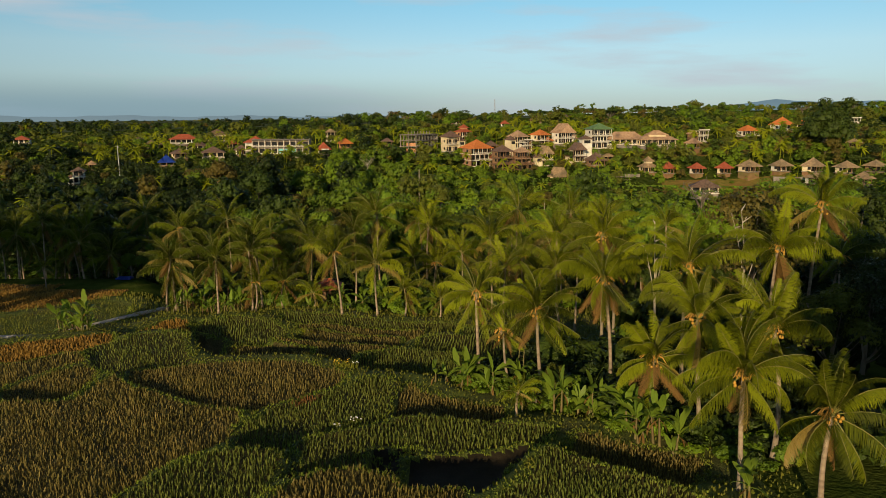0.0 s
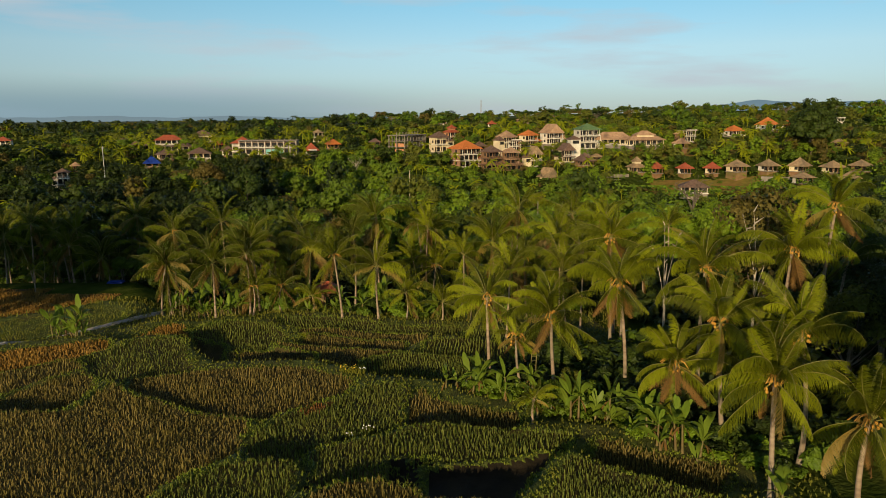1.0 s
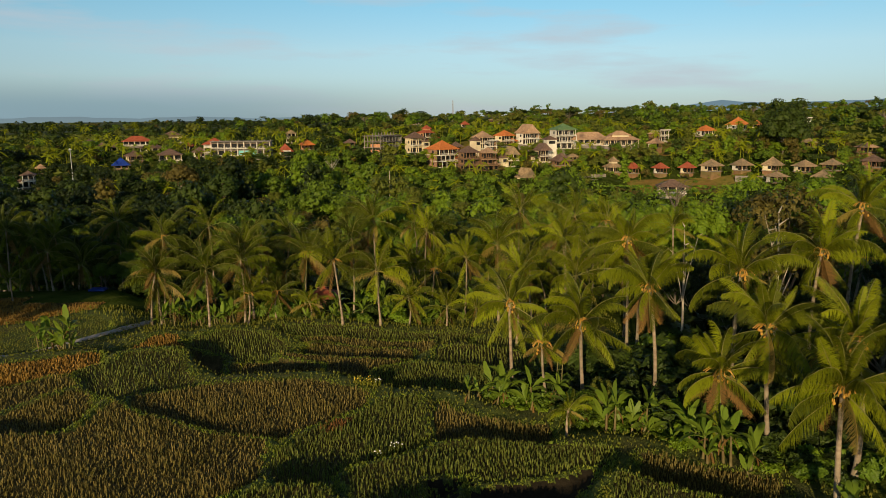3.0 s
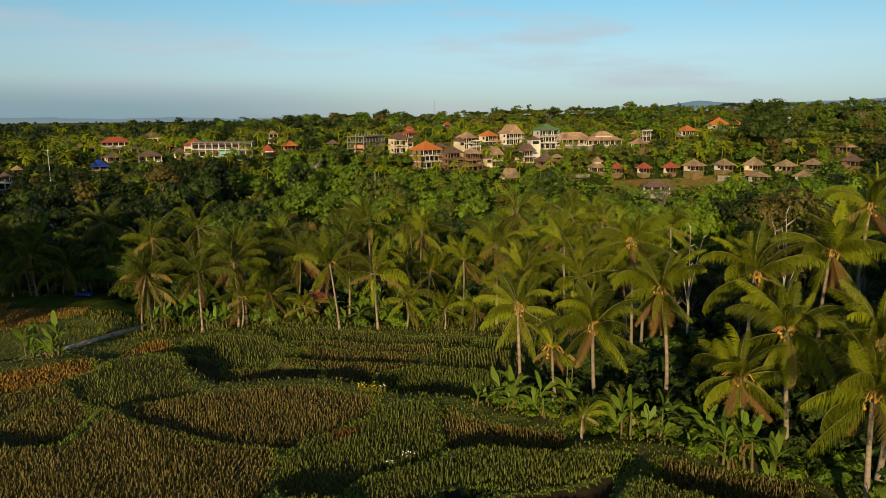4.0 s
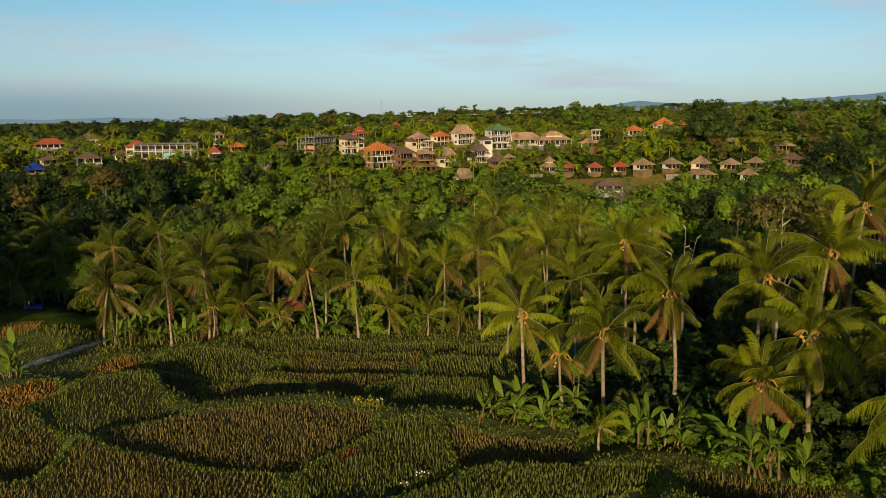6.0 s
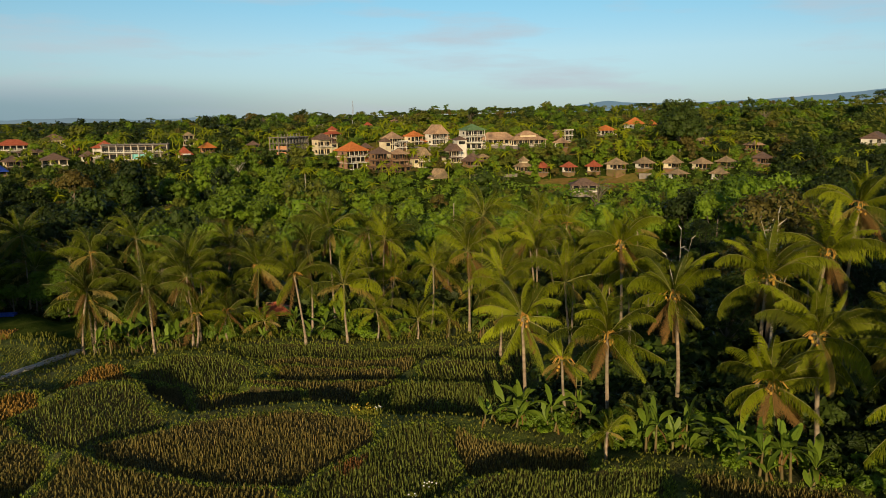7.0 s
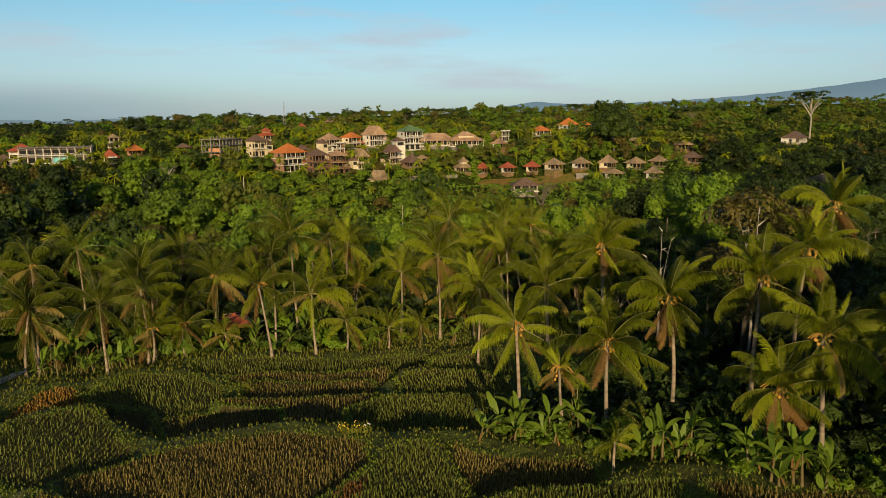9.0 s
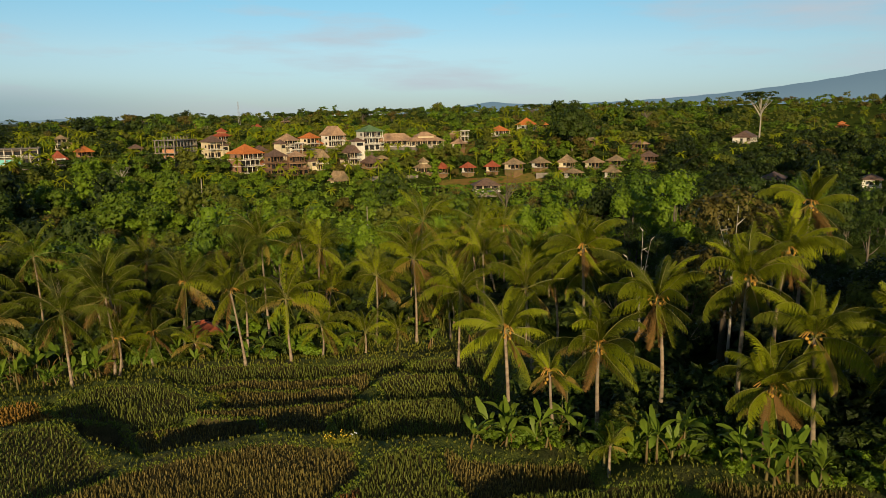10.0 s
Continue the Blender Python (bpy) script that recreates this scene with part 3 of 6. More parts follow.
CROPS = {"ripe": (M_RICE_R, "ripening rice with brown seed heads"), "green": (M_RICE_G, "green rice in planted rows"), "golden": (M_RICE_O, "golden orange ripe rice"), "grass": (M_TUFT, "short green meadow grass")}
WITHERED = (-10.2, 47.6)
for i, ((level, crop, _), o) in enumerate(zip(PLOTS, OUTLINES)):
    if crop in ("water", "mud"):
        continue
    cxy = o.mean(0)
    dist = float(np.hypot(*cxy))
    gap = 0.265 if dist < 62 or crop == "golden" else 0.34
    ang = math.atan2(cxy[1], cxy[0]) * 3
    r = np.ptp(o, axis=0).max() + 3
    u, v = np.meshgrid(np.arange(-r, r, gap * 1.15), np.arange(-r, r, gap * 0.85))
    u, v = u.ravel() + RNG.normal(0, 0.045, u.size), v.ravel() + RNG.normal(0, 0.045, v.size)
    px, py = cxy[0] + u * math.cos(ang) - v * math.sin(ang), cxy[1] + u * math.sin(ang) + v * math.cos(ang)
    jx, jy = np.clip(np.searchsorted(GX, px) - 1, 0, len(GX) - 1), np.clip(np.searchsorted(GY, py) - 1, 0, len(GY) - 1)
    keep = (OWN[jy, jx] == i) & ~RIM[jy, jx] & (RNG.random(px.size) > 0.05) & (py > 27)
    px, py = px[keep], py[keep]
    hgt = {"ripe": 0.48, "green": 0.5, "golden": 0.42, "grass": 0.25}[crop]
    hh = hgt * (0.85 + 0.3 * (np.sin(px * 0.9 + cxy[0]) * np.cos(py * 0.8)))
    if crop == "green":
        sick = np.hypot(px - WITHERED[0], py - WITHERED[1]) < 1.1 + 0.4 * np.sin(4 * px) * np.cos(3 * py)
        if sick.any():
            V, F = blades(RNG, px[sick], py[sick], np.full(int(sick.sum()), level), 0.7 * hh[sick], 0.3, 4, 0.04)
            tagged(new("withered_rice", quick_mesh("crop", V, F, [M_WITHERED])), "withered brown patch of rice in a green paddy", "rice", "rice terraces", "stuff")
            px, py, hh = px[~sick], py[~sick], hh[~sick]
    V, F = blades(RNG, px, py, np.full(px.shape, level), hh, 0.15, 5 if dist < 44 else 4 if dist < 66 else 3, 0.075 if crop == "golden" else 0.034 if dist < 62 else 0.045)
    m, lab = CROPS[crop]
    tagged(new("rice_crop" if crop != "grass" else "meadow_grass", quick_mesh("crop", V, F, [m])), lab, "rice" if crop != "grass" else "grass", "rice terraces", "stuff")

# grass on the bunds, taller weeds along the belt
gx, gy = RNG.uniform(-60, 19, 70000), RNG.uniform(28, 90, 70000)
jx, jy = np.searchsorted(GX, gx) - 1, np.searchsorted(GY, gy) - 1
on_bund = (KIND[jy, jx] == 0) & (KIND[jy + 1, jx + 1] == 0) & (gx > -0.75 * gy - 5)
gx, gy, gz = gx[on_bund][:12500], gy[on_bund][:12500], ZZ[jy, jx][on_bund][:12500]
V, F = blades(RNG, gx, gy, gz - 0.03, np.full(gx.shape, 0.21) + 0.25 * smooth(74, 84, gy), 0.16, 3, 0.05)
tagged(new("bund_grass", quick_mesh("bund_grass", V, F, [M_TUFT])), "tufted green grass on the terrace bunds", "grass", kind="stuff")

# a denser fringe of grass along the rim of every plot
jy, jx = np.nonzero(RIM & core)
jy, jx = np.repeat(jy, 2), np.repeat(jx, 2)
rx, ry = GX[jx] + RNG.uniform(-0.16, 0.16, len(jx)), GY[jy] + RNG.uniform(-0.16, 0.16, len(jx))
some = (ry > 28) & (rx > -0.75 * ry - 5) & (RNG.random(len(rx)) < 0.8)
rx, ry, rz = rx[some], ry[some], ZZ[jy, jx][some]
V, F = blades(RNG, rx, ry, rz - 0.05, 0.19 + 0.08 * np.sin(rx * 0.8) * np.cos(ry * 0.7), 0.17, 4, 0.04)
tagged(new("rim_grass", quick_mesh("rim_grass", V, F, [M_RIM])), "yellow-green grass fringing the rims of the paddies", "grass", kind="stuff")


# ---- coconut palms ----
def frond(rng, length, rise, droop, hang, pairs=40, width=0.07):
    """A feather leaf: arching rib along +x and two rows of leaflets that hang from it like a curtain. Also gives the number of faces in the rib."""
    n = 9
    s = np.linspace(0, 1, n)
    ang = np.radians(rise) - np.radians(droop) * s**1.7
    step = length / (n - 1)
    px = np.concatenate([[0], np.cumsum(np.cos(ang[:-1]) * step)])
    pz = np.concatenate([[0], np.cumsum(np.sin(ang[:-1]) * step)])
    sway = 0.12 * length * rng.uniform(-1, 1) * s**2
    rib = np.stack([px, sway, pz], -1)
    Vr, Fr = tube(rib, 0.048 * (1 - 0.8 * s), 4 if pairs > 30 else 3)
    t = np.linspace(0.14, 0.99, pairs)
    P = np.stack([np.interp(t, s, rib[:, k]) for k in range(3)], -1)
    T = np.stack([np.interp(t, s, np.gradient(rib[:, k])) for k in range(3)], -1)
    T /= np.linalg.norm(T, axis=1)[:, None]
    side = np.cross(T, [0, 0, 1.0])
    side /= np.linalg.norm(side, axis=1)[:, None] + 1e-6
    up = np.cross(side, T)
    size = length * 0.18 * np.sin(np.pi * (0.2 + 0.74 * t)) ** 0.7
    pieces = [(Vr, Fr)]
    for sg in (-1, 1):
        h = hang * rng.uniform(0.6, 1.3, pairs)
        d = sg * side * np.cos(h)[:, None] - up * np.sin(h)[:, None] + T * 0.5
        d /= np.linalg.norm(d, axis=1)[:, None]
        L = (size * rng.uniform(0.75, 1.1, pairs))[:, None]
        w = T * width * 0.5
        down = np.array([0, 0, -1.0]) * L * rng.uniform(0.3, 0.8, (pairs, 1)) * min(1.0, hang)
        mid = P + d * L * 0.55 + down * 0.25
        tip = P + d * L + down
        V = np.stack([P - w * 0.6, P + w * 0.6, mid + w, mid - w, tip], 1).reshape(-1, 3)
        i = np.arange(pairs)[:, None] * 5
        pieces.append((V, np.concatenate([i + [[0, 1, 2]], i + [[0, 2, 3]], i + [[3, 2, 4]]])))
    Fr = np.concatenate([Fr[:, :3], Fr[:, [0, 2, 3]]])
    pieces[0] = (Vr, Fr)
    return *joined(pieces), len(Fr)


def frond_mesh(name, shape, pairs, width, mat):
    V, F, rib = frond(frng, *shape, pairs, width)
    return quick_mesh(name, V, F, [mat, M_RIB if mat in (M_PALM, M_PALM_OLD) else mat], (np.arange(len(F)) < rib).astype(int))


FRONDS, FRONDS_FAR, FRONDS_OLD = {}, {}, {}
frng = np.random.default_rng(21)
for kind, rise, droop, hang, length, mat in (("spear", 86, 26, 0.35, 4.2, M_PALM), ("top", 76, 62, 0.45, 5.1, M_PALM), ("high", 60, 108, 0.85, 5.4, M_PALM), ("mid", 32, 98, 1.05, 5.4, M_PALM),
                                             ("low", -4, 68, 1.15, 5.1, M_PALM), ("hanging", -50, 36, 0.9, 4.9, M_PALM), ("yellow", -14, 62, 1.0, 4.4, M_PALM_Y), ("dead", -70, 18, 0.5, 4.2, M_PALM_DEAD)):
    shapes = [(length * frng.uniform(0.9, 1.1), rise + frng.uniform(-9, 9), droop + frng.uniform(-14, 18), hang) for _ in range(3)]
    FRONDS[kind] = [frond_mesh("frond_" + kind, q, 70, 0.05, mat) for q in shapes]
    FRONDS_FAR[kind] = [frond_mesh("frond_" + kind, q, 32, 0.072, mat) for q in shapes]
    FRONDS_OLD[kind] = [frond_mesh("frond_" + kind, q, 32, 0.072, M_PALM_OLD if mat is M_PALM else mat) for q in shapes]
ball = bmesh.new()
bmesh.ops.create_icosphere(ball, subdivisions=1, radius=0.115)
NUT_V, NUT_F = np.array([v.co[:] for v in ball.verts]), np.array([[v.index for v in f.verts] for f in ball.faces])
ball.free()
nut_rng = np.random.default_rng(3)


NUT = quick_mesh("coconut", NUT_V * (0.85, 0.85, 1.05), NUT_F, [M_NUT], smooth=True)


def stalks():
    pieces = []
    for k in range(9):
        a, r = nut_rng.uniform(0, 6.28), nut_rng.uniform(0.4, 0.8)
        s = np.linspace(0, 1, 4)[:, None]
        pieces.append(tube(np.array([math.cos(a), math.sin(a), 0]) * r * s + np.array([0, 0, 1]) * (0.75 * s - 0.9 * s**2), [0.05, 0.05, 0.04, 0.02], 4))
    return quick_mesh("flower_stalks", *joined(pieces), [M_SPATHE])


STALKS = [stalks() for _ in range(3)]


def palm(x, y, heart, lean=(0.0, 0.0), scale=1.0, seed=0, lush=1.0, nuts=True, dead=2, yellow=1, young=False, label="", old=False):
    """A coconut palm whose crown springs from height heart; lean: how far the foot stands from the crown; old: darker, drier fronds."""
    rng = np.random.default_rng(1000 + seed)
    fx, fy = x - lean[0], y - lean[1]
    fz = ground_at(fx, fy) - 0.1
    top = heart - fz
    root = new("coconut_palm")
    root.location = (fx, fy, fz)
    s = np.linspace(0, 1, 9)
    bow = rng.uniform(-0.25, 0.25, 2)
    pts = np.stack([lean[0] * s**1.5 + bow[0] * np.sin(np.pi * s), lean[1] * s**1.5 + bow[1] * np.sin(np.pi * s), top * s], -1)
    rad = (0.145 + 0.10 * np.exp(-s * 9)) * np.sqrt(scale) * (1 - 0.25 * s) * (1.0 if y < 66 else 0.85)
    if not young:
        mpart("trunk", tube(pts, rad, 8), M_TRUNK, root, smooth=True)
    crown = pts[-1]
    plan = [("spear", 3), ("top", 6), ("high", 4), ("mid", 4), ("low", 3), ("hanging", 4 if y < 66 or old else 2), ("yellow", yellow), ("dead", dead + (y < 66) + 2 * old)]
    if young:
        plan = [("spear", 2), ("top", 4), ("high", 4), ("mid", 2), ("yellow", yellow)]
    a0 = rng.uniform(0, 360)
    for kind, count in plan:
        count = int(round(count * (lush if kind not in ("yellow", "dead") else 1)))
        for k in range(count):
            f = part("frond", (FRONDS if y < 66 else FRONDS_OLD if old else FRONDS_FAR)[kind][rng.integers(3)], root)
            az = a0 + 360 * (k + rng.uniform(-0.45, 0.45)) / max(count, 1) + {"top": 20, "mid": 40, "hanging": 75}.get(kind, 0)
            sc = (0.78 if y < 66 else 0.92) * scale * rng.uniform(0.82, 1.12)
            f.matrix_basis = pose(*crown, rng.uniform(-38, 38), rng.uniform(-18, 14), az) @ Matrix.Diagonal((sc, sc, sc, 1))
            if kind == "dead":
                f["label"] = "dry brown hanging frond"
            if kind == "yellow":
                f["label"] = "yellowing frond"
    if nuts and not young and (y < 66 or seed % 3 == 0):
        o = part("flower_head", STALKS[rng.integers(3)], root, "orange flower stalks")
        o.matrix_basis = pose(crown[0], crown[1], crown[2] + 0.15, 0, 0, rng.uniform(0, 360)) @ Matrix.Diagonal((1.2, 1.2, 1.2, 1))
        for k in range(11 if y < 66 else 0):
            a, q = rng.uniform(0, 6.28), rng.uniform(0.28, 0.5)
            part("coconut", NUT, root).location = (crown[0] + q * math.cos(a), crown[1] + q * math.sin(a), crown[2] + rng.uniform(-0.65, 0.1))
    return tagged(root, label or ("young coconut palm with upright fronds at the field edge" if young else "tall coconut palm with drooping dark green fronds" if old else "tall coconut palm with arching green fronds"), "palm tree", "coconut palms")


prng_lean = (-1.4, 0.3, -0.8, 0.6, -0.3)
tallest = "coconut palm with orange flower stalks and drooping fronds"
palm(11.5, 49.5, 8.3, (-0.9, -0.4), 0.98, 1, 1.1, dead=4, label="coconut palm with a skirt of dry brown fronds")
palm(2.4, 53.3, 6.3, (-0.3, 0.2), 0.95, 2, 0.95, dead=1, label=tallest)
palm(6.6, 48.8, 6.1, (-0.6, -0.6), 1.0, 3, 1.15, dead=1, label=tallest)
palm(4.4, 50.8, 3.9, (-0.6, -0.3), 0.6, 4, 0.6, dead=2, yellow=3, label="thin young palm with yellowing fronds")
palm(12.9, 41.2, 5.2, (-0.4, -0.3), 0.92, 5, 0.95, dead=4, label="coconut palm with a skirt of dry brown fronds")
palm(14.9, 33.2, 7.3, (-0.3, 0.1), 1.0, 6, 1.0, dead=0, label=tallest)
palm(25.2, 52.1, 10.1, (-0.5, -0.8), 1.05, 7, 1.1, dead=3)
palm(29.2, 53.9, 13.2, (0.2, 0.0), 0.95, 8, 0.9, dead=3)
palm(15.3, 40.8, 7.9, (-0.6, 0.1), 1.0, 9, 1.0, dead=0, yellow=2)
palm(16.8, 47.3, 9.7, (-0.3, -0.4), 1.05, 10, 1.1, dead=1)
palm(15.8, 87.5, 7.9, (-2.6, 0.0), 1.0, 11, 0.8, dead=3, label="leaning coconut palm with a bare pale trunk")
palm(17.9, 30.4, 6.4, (0.1, 0.2), 0.95, 12, 1.0, dead=0, yellow=1, label=tallest)
palm(18.2, 37.2, 8.4, (-0.4, 0.3), 1.0, 13, 1.0, dead=1)
palm(14.3, 62.8, 9.3, (-0.3, 0.2), 0.95, 14, 0.9)
palm(-13.0, 79.8, 4.2, (-0.9, 1.0), 0.92, 15, 1.0, dead=2)
palm(-8.1, 78.6, 3.3, (-0.2, 0.3), 0.95, 16, 0.95, dead=0, yellow=2)
palm(-4.8, 79.0, 0.2, (0, 0), 0.7, 17, 0.8, dead=1, yellow=1)
palm(-0.6, 78.3, -0.9, (0, 0), 0.68, 18, 0.8, dead=0, nuts=False)
palm(-8.9, 89.4, 7.4, (-0.4, 0), 1.0, 19, 1.0)
palm(5.2, 80.2, 5.8, (-0.3, -0.3), 1.0, 20, 1.1, dead=4, label="coconut palm with a skirt of dry brown fronds")
palm(9.2, 88.6, 8.3, (-0.3, 0), 0.95, 22, 0.9, dead=3)
palm(-27.1, 80.5, 3.4, (-0.3, 1), 0.95, 23, 1.0, old=True)
palm(-33.5, 83.5, 1.6, (-0.3, 0.3), 0.95, 24, 0.95, old=True)
palm(2.0, 83.0, 3.7, (0.2, 0), 0.85, 25, 0.9)
palm(-2.3, 91.3, 5.6, (0.1, 0), 0.9, 26, 0.9)
palm(-20.2, 84.5, -0.4, (0.1, 0.2), 0.7, 27, 0.8, dead=1, old=True)
palm(-23.8, 82.6, 4.0, (-0.2, 0.2), 0.9, 28, 0.9, old=True)
palm(-16.4, 84.0, -1.6, (0, 0), 0.6, 29, 0.8, nuts=False, yellow=4, dead=0, label="young palm with yellow-green fronds")
palm(9.0, 80.6, 3.6, (-0.3, 0.2), 0.85, 30, 0.9)
palm(2.6, 77.6, -0.8, (0.1, 0), 0.62, 31, 0.8, nuts=False, dead=1)
palm(-50.7, 116.8, 3.8, (0, 0), 1.0, 32, 0.9, old=True)
palm(-23.0, 82.2, 0.0, (0.2, 0.1), 0.75, 33, 0.8, yellow=2)
palm(-20.5, 86.5, -1.0, (-1.8, 0.6), 0.6, 34, 0.7, yellow=3, dead=0, label="young palm on a curved pale trunk")
palm(4.9, 44.7, 1.6, (0, 0), 0.42, 35, 0.6, nuts=False, dead=0, label="small palm with a stubby trunk")
palm(-57.5, 97.5, -1.2, (0, 0), 0.55, 36, 0.8, nuts=False, dead=0)
palm(-14.5, 69.3, -2.1, (0, 0), 0.22, 37, 0.5, young=True, yellow=4, label="tiny yellow palm seedling on a bund")
palm(-19.4, 62.0, -1.3, (0, 0), 0.22, 38, 0.5, young=True, yellow=0, label="tiny green palm seedling in the paddy")

# the old palms beyond the far field
for q, (x, y, heart) in enumerate(((-58.5, 106, 2.8), (-61.2, 104.5, 4.3), (-55.4, 106, 3.2), (-53.3, 108, -0.3), (-55.1, 103, 1.4), (-64.5, 107, 0.6), (-65.3, 104.5, 2.6), (-51.0, 104, -0.7), (-62.8, 110, 0.0), (-70.5, 108, 1.8))):
    palm(x, y, heart, (prng_lean[q % 5], 0.0), 0.95, 60 + q, 0.9, dead=1 + q % 3, yellow=0, nuts=False, label="old coconut palm with a tall pale trunk by the far field", old=True)

# fresh palms that close the gaps behind the nearest row
for q, (x, y, heart, size) in enumerate(((10.6, 66.0, 5.4, 0.95), (13.9, 72.0, 6.4, 0.90), (15.4, 64.0, 7.1, 1.00), (6.1, 70.0, 4.7, 0.85), (12.9, 80.0, 5.8, 0.85), (16.6, 72.0, 5.4, 0.90), (26.8, 84.0, 6.9, 0.80))):
    palm(x, y, heart, (prng_lean[q % 5] * 0.5, 0.3), size, 170 + q, 1.0, dead=q % 2, nuts=False, label="coconut palm with fresh yellow-green upright fronds")

# palms added out of view beside the terraces, to shade the grove's right edge
for q, (x, y, heart) in enumerate(((24, 29, 10.2), (27.5, 34, 10.6), (31, 38.5, 11.0), (26, 24.5, 10.0), (29.5, 29, 10.8))):
    palm(x, y, heart, (prng_lean[q], 0.2), 1.0, 80 + q, 1.0, dead=1)

# the rest of the belt and the grove
prng = np.random.default_rng(5)
spots = [(11.5, 49.5), (2.4, 53.3), (6.6, 48.8), (12.9, 41.2), (15, 33.6), (25.2, 52.1), (29.2, 53.9), (15.5, 40.8), (16.8, 47.3), (14.3, 62.8), (-8, 78.6), (5.2, 80.2), (15.8, 87.5), (19.2, 32.6)]
made = 0
while made < 46:
    if prng.random() < 0.86:
        x, y = prng.uniform(-78, 26), prng.uniform(83, 104)
        if x < -34.5:
            y += 24
        hz, far_enough = prng.uniform(6.5, 11.0), 2.6
        if prng.random() < 0.35:
            hz = prng.uniform(3.5, 6)
    else:
        x, y = prng.uniform(17, 64), prng.uniform(42, 100)
        hz, far_enough = prng.uniform(7.0, 12.0), 4.2
        if x > y * 0.95:
            continue
    if min(math.hypot(x - a, y - b) for a, b in spots) < far_enough:
        continue
    spots.append((x, y))
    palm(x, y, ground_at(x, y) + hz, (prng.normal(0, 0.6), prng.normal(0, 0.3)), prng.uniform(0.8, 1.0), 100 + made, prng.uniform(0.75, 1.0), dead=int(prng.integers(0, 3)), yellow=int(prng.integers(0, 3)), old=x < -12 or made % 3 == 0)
    made += 1


# ---- bananas ----
def banana_leaf(rng, length, rise, droop):
    n = 9
    s = np.linspace(0, 1, n)
    ang = np.radians(rise) - np.radians(droop) * s**1.3
    px = np.concatenate([[0], np.cumsum(np.cos(ang[:-1]) * length / (n - 1))])
    pz = np.concatenate([[0], np.cumsum(np.sin(ang[:-1]) * length / (n - 1))])
    w = 0.29 * np.clip(np.sin(np.pi * np.clip((s - 0.12) / 0.9, 0, 1)), 0, 1) ** 0.55 + 0.02
    ragged = 1 + rng.uniform(-0.22, 0.12, (n, 2))
    mid = np.stack([px, 0 * px, pz], -1)
    lft = mid + np.stack([0 * px, w * ragged[:, 0], 0.35 * w - 0.25 * w * s], -1)
    rgt = mid + np.stack([0 * px, -w * ragged[:, 1], 0.35 * w - 0.25 * w * s], -1)
    V = np.concatenate([lft, mid, rgt])
    i = np.arange(n - 1)[:, None]
    F = np.concatenate([i + [[0, n, n + 1, 1]], i + [[n, 2 * n, 2 * n + 1, n + 1]]])
    return joined([(V, F), tube(mid - (0, 0, 0.02), 0.03 * (1 - 0.8 * s), 4)])


BLEAF = {k: [quick_mesh("banana_leaf", *banana_leaf(frng, L * frng.uniform(0.9, 1.1), r, d), [M_BANANA], smooth=True) for _ in range(3)]
         for k, L, r, d in (("up", 2.5, 80, 30), ("out", 2.7, 62, 80), ("low", 2.3, 25, 85))}


DRY_LEAF = quick_mesh("banana_leaf", *banana_leaf(frng, 2.2, 30, 60), [M_PALM_DEAD], smooth=True)


def banana(x, y, h=2.0, seed=0):
    rng = np.random.default_rng(500 + seed)
    root = new("banana_plant")
    root.location = (x, y, ground_at(x, y) - 0.05)
    s = np.linspace(0, 1, 5)
    ln = rng.normal(0, 0.12, 2)
    pts = np.stack([ln[0] * s, ln[1] * s, h * s], -1)
    mpart("stem", tube(pts, 0.1 * (1 - 0.5 * s), 7), M_STEM, root, smooth=True)
    a0 = rng.uniform(0, 360)
    for kind, c in (("up", int(rng.integers(1, 4))), ("out", int(rng.integers(1, 4))), ("low", int(rng.integers(1, 3)))):
        for k in range(c):
            f = part("leaf", BLEAF[kind][rng.integers(3)], root)
            sc = rng.uniform(0.55, 1.2) * (0.40 + 0.22 * h)
            f.matrix_basis = pose(pts[-1][0], pts[-1][1], pts[-1][2] - 0.1, rng.uniform(-28, 28), rng.uniform(-15, 15), a0 + 360 * (k + rng.uniform(-0.3, 0.3)) / c + (40 if kind == "out" else 0)) @ Matrix.Diagonal((sc, sc, sc, 1))
    for k in range(int(rng.integers(0, 3))):
        f = part("leaf", DRY_LEAF, root, "dry yellow-brown hanging leaf")
        f.matrix_basis = pose(pts[-1][0], pts[-1][1], pts[-1][2] - 0.15, rng.uniform(-20, 20), rng.uniform(45, 70), rng.uniform(0, 360)) @ Matrix.Diagonal((0.5, 0.22, 0.4, 1))
    return tagged(root, "broad-leaved green banana plant at the field edge", "banana plant", "banana plants")


